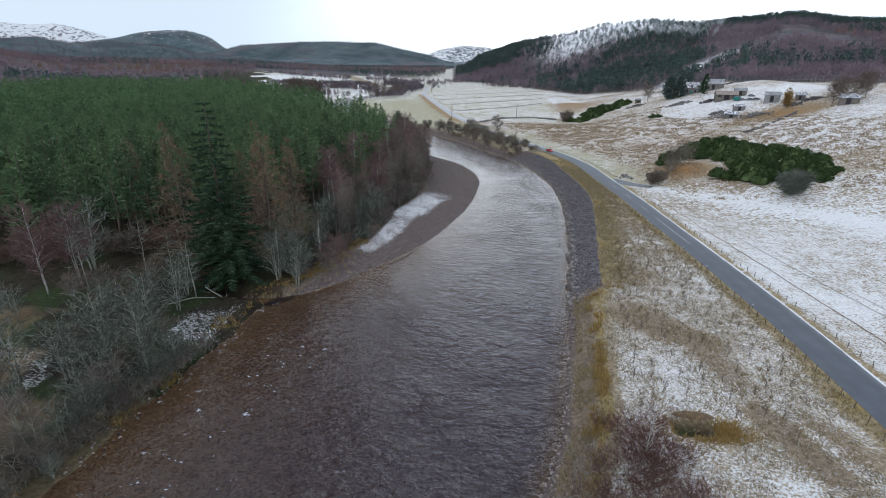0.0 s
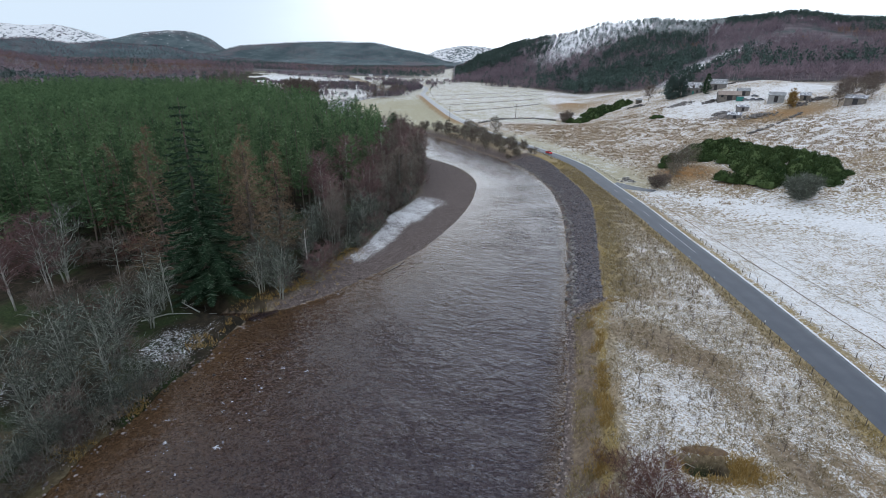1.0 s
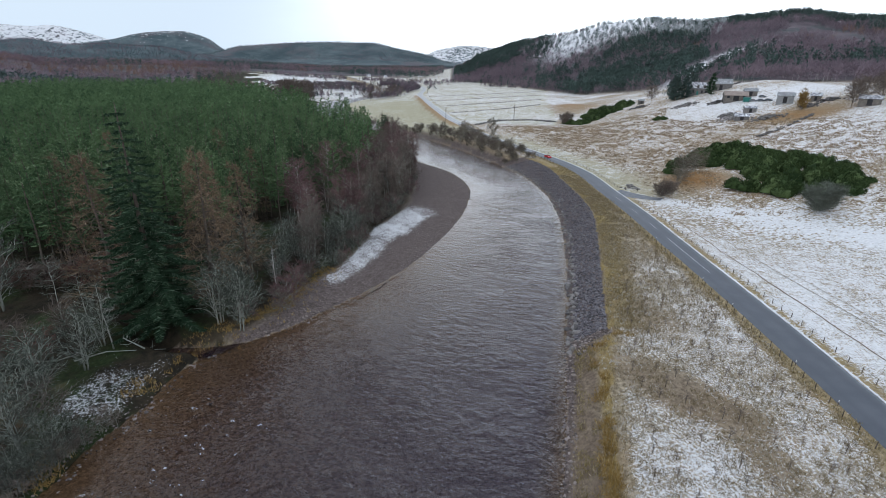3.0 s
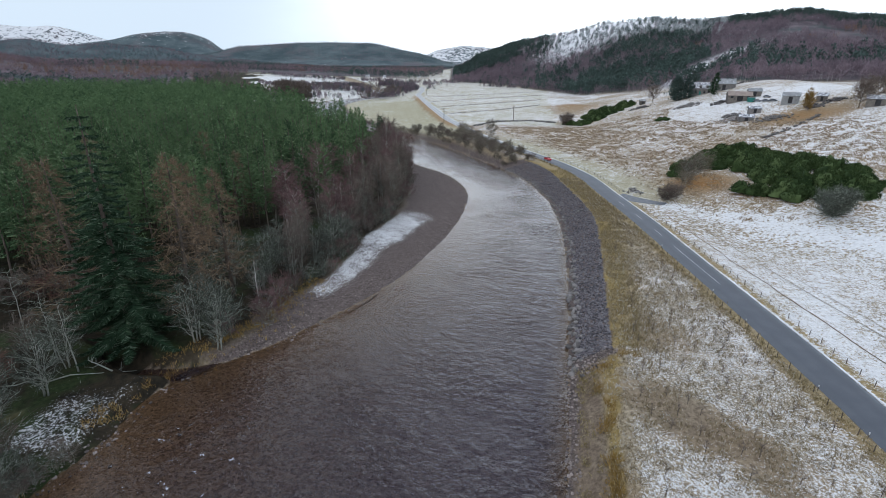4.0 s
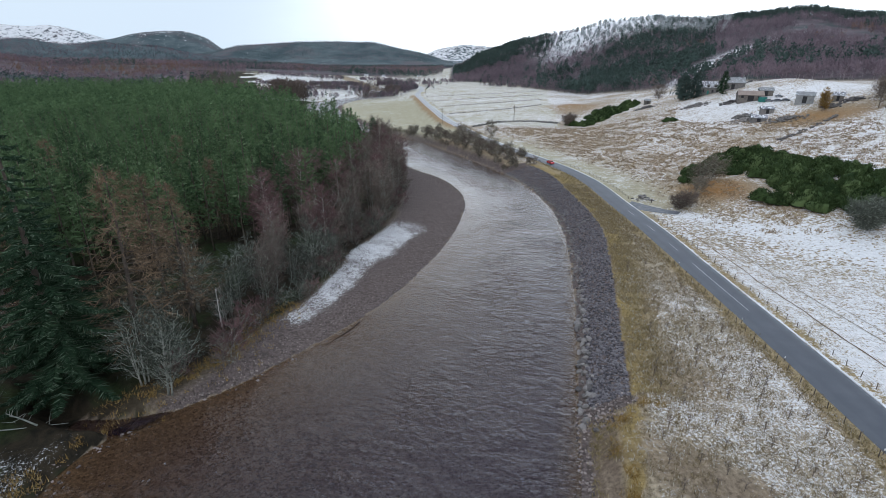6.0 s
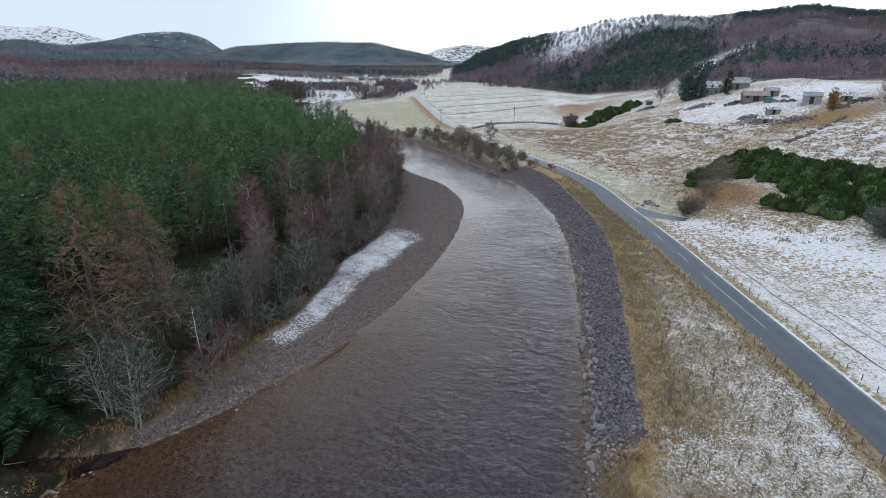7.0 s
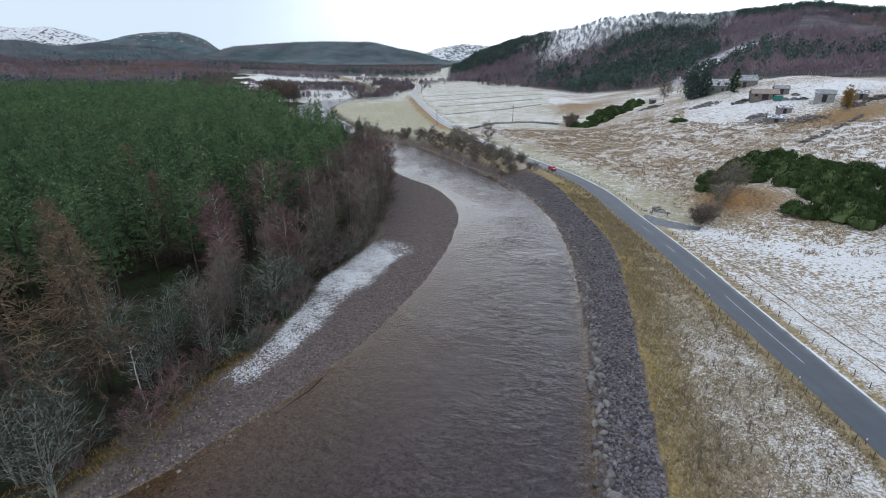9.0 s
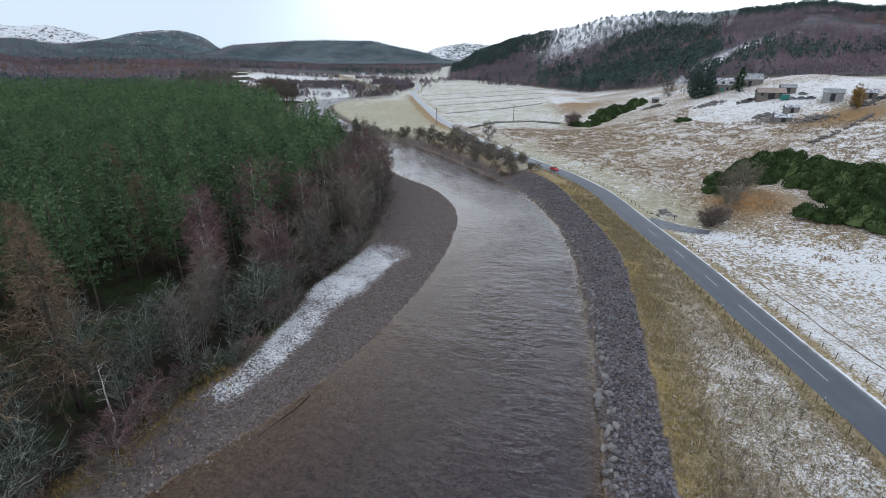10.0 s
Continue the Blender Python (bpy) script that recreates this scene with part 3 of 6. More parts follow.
CAR_BLUE = surface("dull_car_paint", (0.05, 0.06, 0.075), (0.10, 0.11, 0.13), 1.0, 0.35, 0.0, 0.001, per_object=0.8, spec=0.5)
TEAL = surface("green_sheet", (0.02, 0.13, 0.11), (0.04, 0.2, 0.17), 1.0, 0.5, 0.1, 0.01)

# ---- the ground: one sheet to the horizon ----


def ground_zones(x, y, z):
    xl, xr, rd = river_left(y), river_right(y), road_mid(y)
    d, e, off = x - xr, xl - x, x - rd
    r, az = np.hypot(x, y), np.degrees(np.arctan2(x, y))
    n1, n2, n3 = rough(x, y, 18, 51), rough(x, y, 6, 52), rough(x, y, 60, 53)
    zero = np.zeros_like(x)
    right, left = d > 0, e > 0
    top = np.where((y > 58) & (y < 163), armour_top(y), xr + 3.6)
    # right bank: from the river to the road
    haugh = right & (off < 0)
    back = x - top
    snow = np.where(haugh, 0.52 + 0.06 * n1 + 0.05 * n2 - 0.34 * (1 - step(0.3, np.where(y > 62, 5.5, 1.6), back)), zero)
    snow = snow - haugh * 0.08 * step(68, 90, y) * (1 - step(8, 13, back))
    yellow = np.where(haugh, (1 - step(0.5, np.where(y > 62, 4.6, 0.5), back + 0.9 * n2)) * step(-1.0, -0.4, back) * (y < 163), zero)
    verge = (1 - step(2.6, 4.3, np.abs(off) + 0.4 * n2))
    yellow = np.maximum(yellow, np.where(haugh, verge * 0.5, zero))
    snow = np.where(haugh, snow - 0.26 * verge, snow)
    spot = lambda cx, cy, rx, ry, k: np.exp(-((x - cx + k * (y - cy)) / rx) ** 4 - ((y - cy) / ry) ** 4)
    path = 0.95 * spot(16.8, 51.3, 3.9, 5.0, 0.9) + 0.6 * spot(21.3, 43.5, 1.8, 3.6, 0.15) + spot(22.9, 33.2, 1.7, 4.6, 0.3) + 0.7 * spot(27.0, 33.5, 1.6, 3.4, 0.4) + 0.45 * spot(17.5, 66, 3.5, 4.5, 0.2)
    path = np.clip(path * (0.75 + 0.5 * n2), 0, 1)
    mud = np.where(haugh, 0.9 * path, zero)
    snow = snow - 0.38 * path * haugh
    bank = right & (d < 4.5) & ((y < 61) | (y > 158))
    mud = np.maximum(mud, bank * (1 - step(2.4, 3.3, d)) * 0.9)
    gravel = np.where(bank, 1 - step(np.where(y > 158, 2.2, 0.35), np.where(y > 158, 3.6, 1.2), d + 0.5 * n2), zero)
    armour = right & (y >= 60) & (y <= 164) & (x < armour_top(y) + 0.2)
    gravel = np.where(armour, 1.0, gravel)
    snow = np.where(armour | (bank & (d < 3.0)), 0.0, snow)
    golden = spot(30.4, 39.0, 1.6, 2.6, 0.1) * haugh
    yellow, snow = np.maximum(yellow, 0.9 * golden), snow - 0.3 * golden
    spoil = np.exp(-((x - 16.3) / 2.5) ** 2 - ((y - 33.5) / 1.3) ** 2)
    yellow = np.maximum(yellow, np.where(haugh, spoil * 1.2, zero))
    snow = snow - 0.35 * spoil * haugh
    pit = np.exp(-((x - 15.6) / 1.75) ** 8 - ((y - 34.0) / 1.05) ** 6) * haugh
    yellow, snow = yellow * (1 - pit), snow * (1 - pit)
    # beyond the road
    up = right & (off >= 0)
    s2 = np.where(y < 112, 0.525 + 0.05 * (1 - step(68, 98, y)) + 0.06 * n1, 0.485 + 0.06 * n1 + 0.03 * n2)
    s2 = s2 + 0.13 * np.exp(-((x - (33 + 1.05 * (120 - y) - 0.008 * np.clip(120 - y, 0, 60) ** 2)) / 4.5) ** 2) * (1 - step(116, 124, y)) * step(40, 70, y)
    s2 = s2 + 0.10 * step(66, 78, x) * step(126, 140, y) * (1 - step(172, 190, y - 0.35 * (x - 85)))
    yard = np.exp(-((x - 84) / 20) ** 2 - ((y - 222) / 21) ** 2) + np.exp(-((x - 116) / 16) ** 2 - ((y - 224) / 12) ** 2)
    s2 = s2 + 0.19 * yard
    roadside = (1 - step(5, 24, off)) * step(108, 130, y) * (1 - step(190, 230, y))
    s2 = s2 - 0.05 * roadside
    s2 = np.where(y > 252, 0.54 + 0.14 * n1 + 0.14 * n3, s2)
    flat = up & (y > 245) & (x < 24 + 0.05 * (y - 250))
    s2 = np.where(flat, 0.515 + 0.04 * n1, s2)
    mound = np.exp(-((x - 40) / 14) ** 2 - ((y - 330) / 26) ** 2)
    s2 = s2 - 0.22 * mound
    snow = np.where(up, s2 - 0.20 * verge * (off > 2.5), snow)
    pasture = np.where(flat, 0.9, np.where(up, 0.7 * roadside, zero))
    yellow = np.where(up, 0.25 * step(-0.2, 0.5, n1) + 0.5 * verge, yellow)
    tussock = np.where(up, 1.6 * np.exp(-((x - 45.3) / 5.4) ** 2 - ((y - 133) / 6) ** 2) + 0.55 * np.exp(-((x - 98) / 12) ** 2 - ((y - 192) / 7) ** 2)
                       + 0.5 * mound + (0.2 + 0.25 * n1) * step(108, 125, y) * (1 - roadside), zero)
    snow = snow - up * 0.55 * np.clip(np.exp(-((x - 45.3) / 5.4) ** 2 - ((y - 133) / 6) ** 2) + 0.7 * np.exp(-((x - 97) / 13) ** 2 - ((y - 192) / 7) ** 2), 0, 1)
    # pasture between the river and the road, upstream
    holm = right & (off < 0) & (y > 205)
    snow = np.where(holm, 0.32 + 0.10 * n1 + 0.2 * step(320, 460, y), snow)
    pasture = np.where(holm, 0.75, pasture)
    yellow = np.where(holm, 0.3, yellow)
    hedge = 0.6 * holm * step(-6.5, -5.0, off + n2) * step(225, 245, y) * (1 - step(410, 440, y))
    tussock = np.maximum(tussock, hedge)
    snow, pasture = snow - 0.2 * hedge, pasture * (1 - hedge)
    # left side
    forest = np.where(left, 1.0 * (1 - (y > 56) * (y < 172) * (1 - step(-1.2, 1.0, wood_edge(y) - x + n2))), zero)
    # the pit's inside takes the same dark colour as the litter
    forest = np.maximum(forest, pit)
    bar = left & (y > 56.5) & (y < 180)
    g2 = np.where(bar, 1 - step(-1.0, 1.0, wood_edge(y) - x + n2), zero)
    gravel = np.where(left, g2, gravel)
    frac = (x - wood_edge(y)) / np.maximum(xl - wood_edge(y), 0.5)
    lie = step(67, 74, y) * (1 - step(108, 116, y)) * step(-0.12, 0.06, frac + 0.05 * n2) * (1 - step(0.26 + 0.15 * step(85, 100, y), 0.62 + 0.12 * step(85, 100, y), frac + 0.12 * n2))
    lie = np.maximum(lie, np.exp(-((x + 26.3 - 0.75 * (y - 67.3)) / 0.6) ** 2 - ((y - 67.3) / 2.0) ** 2))
    snow = np.where(left, (0.56 + 0.16 * n2 + 0.10 * rough(x + y, 0.3 * (x - y), 1.6, 56)) * lie * bar, snow)
    green = np.exp(-((x + 35.5) / 3.0) ** 4 - ((y - 45.5) / 4.2) ** 4)
    rime = np.exp(-((x + 40) / 4) ** 2 - ((y - 36) / 4) ** 2) + np.exp(-((x + 33.3) / 1.2) ** 2 - ((y - 51) / 2) ** 2)
    shelf = left & ~bar & (y < 46)
    rusty = shelf * step(0.05, 0.4, rough(x, y, 7, 54)) * step(3, 6, e)
    tussock = np.maximum(tussock, 0.5 * rusty)
    lip = shelf * (1 - step(1.0, 3.2, e + 1.2 * n2)) * (y < 34)
    snow = np.where(left & ~bar, (0.33 + 0.12 * n2) * np.clip(1.25 * green + 0.8 * rime, 0, 1) + 0.10, snow)
    snow = snow + shelf * 0.30 * step(-0.1, 0.35, rough(x, y, 5, 55)) * step(1.5, 3.0, e) * (1 - step(36, 42, y))
    snow = np.where(left & (y > 56) & (e > 10), np.maximum(snow, 0.12), snow)
    yellow = np.where(left, 0.7 * np.exp(-((y - 64) / 6) ** 2 - ((x - wood_edge(y) + 1) / 1.2) ** 2), yellow)
    yellow = np.maximum(yellow, 0.45 * lip)
    forest = np.where(left, forest * (1 - 0.7 * yellow) * (1 - 0.45 * rusty), forest)
    # open valley beyond the plantation
    open_land = left & (r > 395) & (az > -26.5 + 2.0 * n1) & (y < 770)
    forest = np.where(open_land, 0, forest)
    snow = np.where(open_land, 0.58 + 0.15 * n3, snow)
    pasture = np.where(open_land, 0.7, pasture)
    # hills
    hill = step(-0.02, 0.06, (r - foot_right(az)) / 500) * (ridge_right(az) > 10)
    hill = np.maximum(hill, step(780, 830, r + 20 * n1) * (1 - step(-14, -6, az) * (ridge_right(az) <= 10) * (1 - step(1100, 1400, r))))
    hill = np.maximum(hill, step(560, 640, r) * (az < -32))
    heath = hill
    crag = step(600, 730, r) * step(0, 6, az) * (1 - step(13, 27, az)) * (r < 1300)
    glade = np.exp(-((az - 15.5 - (r - 400) * 0.05) / 1.7) ** 2) * np.exp(-((r - 480) / 95) ** 2)
    hs = np.where(az < -14, 0.1, 0.22) + 0.14 * n3 + 0.46 * crag + 0.5 * glade + 0.12 * step(700, 850, r)
    hs = np.where(r > 1300, 0.16, hs)
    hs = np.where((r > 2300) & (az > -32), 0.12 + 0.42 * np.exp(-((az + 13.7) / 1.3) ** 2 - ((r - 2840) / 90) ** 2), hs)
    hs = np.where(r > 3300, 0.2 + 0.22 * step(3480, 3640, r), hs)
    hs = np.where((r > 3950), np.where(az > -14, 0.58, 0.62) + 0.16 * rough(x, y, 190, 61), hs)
    snow = snow * (1 - hill) + hs * hill
    forest, pasture, yellow, tussock, mud = forest * (1 - hill), pasture * (1 - hill), yellow * (1 - hill), tussock * (1 - hill), mud * (1 - hill)
    # on hills this channel mixes in the haze-coloured far moor
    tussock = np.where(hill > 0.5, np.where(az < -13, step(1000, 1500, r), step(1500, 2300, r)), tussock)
    bed = ((d <= 0) & (z < 0.0)) * 1.0
    bed = np.maximum(bed, left * (z < -0.01) * (1 - hill) * (y < 60))
    snow = snow * (1 - bed)
    gravel = gravel * (1 - hill)
    one = np.ones_like(x)
    coarse = np.where(up, (0.25 + 0.75 * step(88, 104, y + 0.4 * (x - 40))) * (1 - 0.7 * pasture), zero)
    coarse = np.maximum(coarse, 0.6 * hill)
    c = lambda *q: np.clip(np.stack(q, -1), 0, 1)
    return c(snow, gravel, pasture, coarse), c(forest, mud, yellow, step(1300, 1900, r)), c(heath, bed, tussock, one)


def build_ground():
    fan = np.concatenate([np.arange(-180, -64, 4.0), np.arange(-64, 52, 0.33), np.arange(52, 180, 4.0)])
    rings = [0.02, 1.2, 3.0]
    while rings[-1] < 4850:
        q = rings[-1]
        rings.append(q + (1.2 if q < 16 else 0.45 if q < 70 else 0.0068 * q if q < 170 else 0.01 * q if q < 1000 else 0.012 * q))
    rings = np.array(rings)
    a, r = np.meshgrid(np.radians(fan), rings)
    x, y = r * np.sin(a), r * np.cos(a)
    z = height(x, y)
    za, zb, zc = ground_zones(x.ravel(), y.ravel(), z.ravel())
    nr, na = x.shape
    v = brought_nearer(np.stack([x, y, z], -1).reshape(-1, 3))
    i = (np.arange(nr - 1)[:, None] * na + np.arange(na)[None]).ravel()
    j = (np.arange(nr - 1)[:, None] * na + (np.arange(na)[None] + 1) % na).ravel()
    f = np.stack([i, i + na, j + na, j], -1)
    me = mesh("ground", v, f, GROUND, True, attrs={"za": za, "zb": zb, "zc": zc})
    ob = new("ground", me)
    tagged(ob, "snow-dusted haugh, river banks, gravel bar and heathery hills", "ground", kind="structure")


build_ground()


def build_water():
    ys = np.concatenate([np.arange(-80, 20, 4.0), np.arange(20, 240, 0.8), np.arange(240, 640, 6.0)])
    u = np.linspace(0, 1, 46)
    lo, hi = river_left(ys) - 1.6, river_right(ys) + 0.7
    x = lo[:, None] + (hi - lo)[:, None] * u[None]
    y = np.repeat(ys[:, None], len(u), 1)
    v = np.stack([x, y, np.zeros_like(x)], -1).reshape(-1, 3)
    depth = np.clip(-height(x, y), 0, 3).ravel()
    fx, fy = v[:, 0], v[:, 1]
    rapid = 0.42 + 0.16 * step(150, 180, fy) + 0.55 * (1 - step(32, 70, fy)) + 0.2 * rough(fx, fy, 20, 71)
    cross = (fx - river_left(fy)) / np.maximum(river_right(fy) - river_left(fy), 1)
    rapid = rapid * (0.5 + 0.5 * step(0.10, 0.55, cross))
    foam = np.clip(0.25 * (1 - step(45, 70, fy)) + 0.9 * step(165, 215, fy) + 0.6 * np.exp(-((fx - river_left(fy) - 8) / 6) ** 2) * (1 - step(44, 56, fy)), 0, 1)
    at = np.stack([depth, rapid, foam, np.ones_like(depth)], -1)
    n = len(u)
    i = (np.arange(len(ys) - 1)[:, None] * n + np.arange(n - 1)[None]).ravel()
    f = np.stack([i, i + 1, i + n + 1, i + n], -1)
    tagged(new("water", mesh("water", v, f, WATER, True, attrs={"depth": at})), "dark peaty river with small choppy waves", "river", kind="structure")
    s = np.linspace(0, 14, 30)
    bx = -30.2 - s
    by = 54.5 + 0.22 * (-31 - bx) + 1.3 * np.sin((bx + 31) * 0.35)
    v = np.concatenate([np.stack([bx, by - 1.3, 0 * s + 0.012], -1), np.stack([bx, by + 1.3, 0 * s + 0.012], -1)])
    k = np.arange(29)
    at = np.tile(np.array([0.5, 0.3, 0.1, 1.0]), (60, 1))
    tagged(new("water_burn", mesh("water_burn", v, np.stack([k + 1, k, k + 30, k + 31], -1), WATER, True, attrs={"depth": at})),
           "narrow dark burn joining the river through the bank", "stream", kind="structure")


build_water()


def ribbon(ys, mid, half, z, across=9):
    """A strip along a line of the plan, with its sideways share."""
    ys = np.asarray(ys, float)
    x = mid(ys)
    t = np.stack([np.gradient(x, ys), np.ones_like(ys)], -1)
    t /= np.linalg.norm(t, axis=1, keepdims=True)
    nrm = np.stack([t[:, 1], -t[:, 0]], -1)
    u = np.linspace(-1, 1, across)
    half = np.broadcast_to(np.asarray(half, float), ys.shape)
    p = np.stack([x, ys], -1)[:, None] + nrm[:, None] * (u[None] * half[:, None])[..., None]
    zz = np.broadcast_to(np.asarray(z, float), p.shape[:2])
    v = np.concatenate([p, zz[..., None]], -1).reshape(-1, 3)
    i = (np.arange(len(ys) - 1)[:, None] * across + np.arange(across - 1)[None]).ravel()
    return v, np.stack([i, i + 1, i + across + 1, i + across], -1), np.tile(u, len(ys))


def build_road():
    ys = np.concatenate([np.arange(-60, 240, 1.5), np.arange(240, 560, 4.0)])
    v, f, u = ribbon(ys, road_mid, ROAD_HALF + 0.12 * rough(ys, 0 * ys, 5, 81), ROAD_Z, 13)
    v[:, 2] += 0.07 * (1 - u * u) - 0.03
    far = step(150, 215, v[:, 1])
    track = np.exp(-((np.abs(u) - 0.45) / 0.13) ** 2)
    salt = np.clip(step(0.80, 0.95, u) * 0.25 + far * (0.95 * (1 - track) + 0.12), 0, 1)
    at = np.stack([track, salt, 0 * u, 1 + 0 * u], -1)
    road = tagged(new("road", mesh("road", v, f, ASPHALT, True, attrs={"track": at})), "narrow grey asphalt road along the river", "road", kind="structure")
    # painted centre dashes
    for y0, y1 in ((79, 93), (98, 101), (107, 110), (116, 119)):
        q = np.linspace(y0, y1, 8)
        lv, lf, _ = ribbon(q, road_mid, 0.035, ROAD_Z + 0.046, 2)
        part("centre_line", (lv, lf), LINE, road)
    # snow pushed to the edge by traffic
    q = np.arange(-20, 330, 0.7)
    edge = lambda s: road_mid(s) + ROAD_HALF + 0.16
    sv, sf, su = ribbon(q, edge, 0.09 + 0.08 * rough(q, 0 * q, 2.0, 83), ROAD_Z, 5)
    sv[:, 2] += 0.05 * (1 - su * su)
    tagged(new("snow_edge", mesh("snow_edge", sv, sf, SNOW, True)), "thin line of snow along the road's edge", "snow", kind="structure")
    # open ditch behind the fence, and old wheel tracks over the field
    q = np.arange(30, 112, 0.8)
    for name, label, off, half, mat in (("ditch", "narrow dark open ditch behind the roadside fence", lambda s: road_mid(s) + 6.0 + 0.0035 * np.maximum(105 - s, 0) ** 1.6 + 0.25 * rough(s, 0 * s + 9, 4.0, 87), 0.10, PEAT),
                                        ("wheel_track", "faint bare wheel track over the snowy field", lambda s: road_mid(s) + 9.5 + 0.006 * np.maximum(95 - s, 0) ** 1.7, 0.07, TURF),
                                        ("wheel_track", "faint bare wheel track over the snowy field", lambda s: road_mid(s) + 11.1 + 0.006 * np.maximum(95 - s, 0) ** 1.7, 0.06, TURF)):
        w = half * (0.6 + 0.7 * np.abs(rough(q, 0 * q + 3, 3.0, 85)))
        dv, df, du = ribbon(q, off, w, 0.0, 3)
        dv[:, 2] = height(dv[:, 0], dv[:, 1]) + 0.05 - (0.0 if name != "ditch" else 0.02)
        tagged(new(name, mesh(name, dv, df, mat, True)), label, name.replace("_", " "), kind="structure")
    # farm track leaving the road by the gate
    q = np.linspace(0, 1, 26)
    tx, ty = 26.0 + 8.5 * q, 124.0 - 7.5 * q + 2.5 * q * q
    w = np.linspace(2.6, 1.1, 26)
    tv = np.concatenate([np.stack([tx - 0.5 * w, ty - 0.85 * w, height(tx, ty) + 0.06], -1), np.stack([tx + 0.5 * w, ty + 0.85 * w, height(tx, ty) + 0.06], -1)])
    k = np.arange(25)
    at = np.tile(np.array([0.0, 0.12, 0, 1.0]), (52, 1))
    tagged(new("track", mesh("track", tv, np.stack([k, k + 1, k + 27, k + 26], -1), ASPHALT, True, attrs={"track": at})), "grey farm track with thin snow leaving the road", "track", kind="structure")


build_road()

# ---- trees ----


def trunk_line(g, h, lean=0.03, n=7):
    t = np.linspace(0, 1, n)
    w = np.cumsum(g.normal(0, lean * h / n, (n, 2)), 0)
    w -= w[0]
    return np.stack([w[:, 0], w[:, 1], t * h], -1)


def along(line, u):
    n = len(line) - 1
    q = np.clip(u * n, 0, n - 1e-6)
    i = q.astype(int)
    k = (q - i)[:, None]
    return line[i] * (1 - k) + line[i + 1] * k


def pine_shape(g, h, radius, low, boughs, tufts, fan, blade, wide, core=0.5):
    """A Scots pine: bare lower stem and a feathery crown, each bough ending in upturned tufts of needles."""
    line = trunk_line(g, h, 0.04)
    stem = tube(line, np.linspace(0.15, 0.03, len(line)) * h / 14, 5)
    u = low + (0.99 - low) * (np.arange(boughs) + g.random(boughs)) / boughs
    full = (u - low) / (1 - low)
    prof = np.clip(1.15 * (1 - full) ** 0.75 * (0.55 + 0.45 * np.clip(full / 0.22, 0, 1)), 0.10, 1)
    a = np.arange(boughs) * 2.4 + g.normal(0, 0.5, boughs)
    reach = radius * prof * (0.6 + 0.5 * g.random(boughs))
    root = along(line, u)
    c = np.stack([np.cos(a), np.sin(a)], -1)
    end = root + np.concatenate([c * reach[:, None], (reach * (0.12 + 0.3 * g.random(boughs)))[:, None]], 1)
    k = np.repeat(np.arange(boughs), tufts)
    s = 0.4 + 0.65 * g.random(len(k))
    at = root[k] + (end - root)[k] * s[:, None] + g.normal(0, 0.2 * reach[k][:, None], (len(k), 3)) * np.array([1, 1, 0.4])
    m = np.repeat(np.arange(len(k)), fan)
    aim = np.concatenate([c[k] * 0.7, np.full((len(k), 1), 0.75)], 1)
    way = aim[m] + g.normal(0, 0.6, (len(m), 3))
    p1 = blades(g, at[m], way, blade * (0.6 + 0.7 * g.random(len(m))), wide)
    top = along(line, np.full(7, 0.965)) + g.normal(0, 0.1, (7, 3))
    p2 = blades(g, top, g.normal(0, 0.4, (7, 3)) + np.array([0, 0, 1.0]), blade * 1.2, wide)
    kk = np.repeat(np.arange(boughs), 2)
    mid = root[kk] + (end - root)[kk] * 0.25
    p3 = blades(g, mid, (end - root)[kk] + g.normal(0, 0.3, (len(kk), 3)), reach[kk] * 0.6, core)
    return stem, joined([p1, p2, p3])


def spruce_shape(g, h, radius, whorls, per, blade):
    """A tall spruce: tiers of drooping boughs with hanging sprays."""
    line = trunk_line(g, h, 0.01)
    stem = tube(line, np.linspace(0.42, 0.03, len(line)), 7)
    pieces = []
    for i in range(whorls):
        u = 0.05 + 0.94 * (i / whorls) ** 0.92
        n = max(int(per * (1.15 - u)), 4)
        a = g.random() * 6.28 + np.arange(n) * 6.283 / n + g.normal(0, 0.25, n)
        reach = radius * (1 - u) ** 0.75 * (0.55 + 0.6 * g.random(n)) + 0.3
        for aa, rr in zip(a, reach):
            # one bough: a sagging rib with flat side sprays, upturned at its end
            m = max(int(rr * 26), 9)
            s = np.sort(0.10 + 0.90 * g.random(m) ** 0.75)
            rib = u * h + rr * (0.25 * s - 0.75 * s * s + 0.42 * s ** 4)
            out = np.array([np.cos(aa), np.sin(aa), 0.0])
            across = np.array([-np.sin(aa), np.cos(aa), 0.0])
            p = out * (rr * s)[:, None] + np.array([0, 0, 1.0]) * (rib + g.normal(0, 0.03, m))[:, None]
            wing = rr * 0.34 * (1.12 - s) + 0.16
            for sgn in (-1, 1):
                way = out * 0.75 + across * sgn + np.array([0, 0, -0.22]) + g.normal(0, 0.16, (m, 3))
                pieces.append(blades(g, p, way, wing * (0.45 + 0.45 * g.random(m)), blade * 0.2))
            k = max(m // 2, 4)
            pieces.append(blades(g, p[-k:], out + np.array([0, 0, 0.12]) + g.normal(0, 0.2, (k, 3)), blade * 0.6, blade * 0.18))
            pieces.append(blades(g, p, np.array([0, 0, -1.0]) + g.normal(0, 0.3, (m, 3)), blade * 0.5, blade * 0.16))
    return stem, joined(pieces)


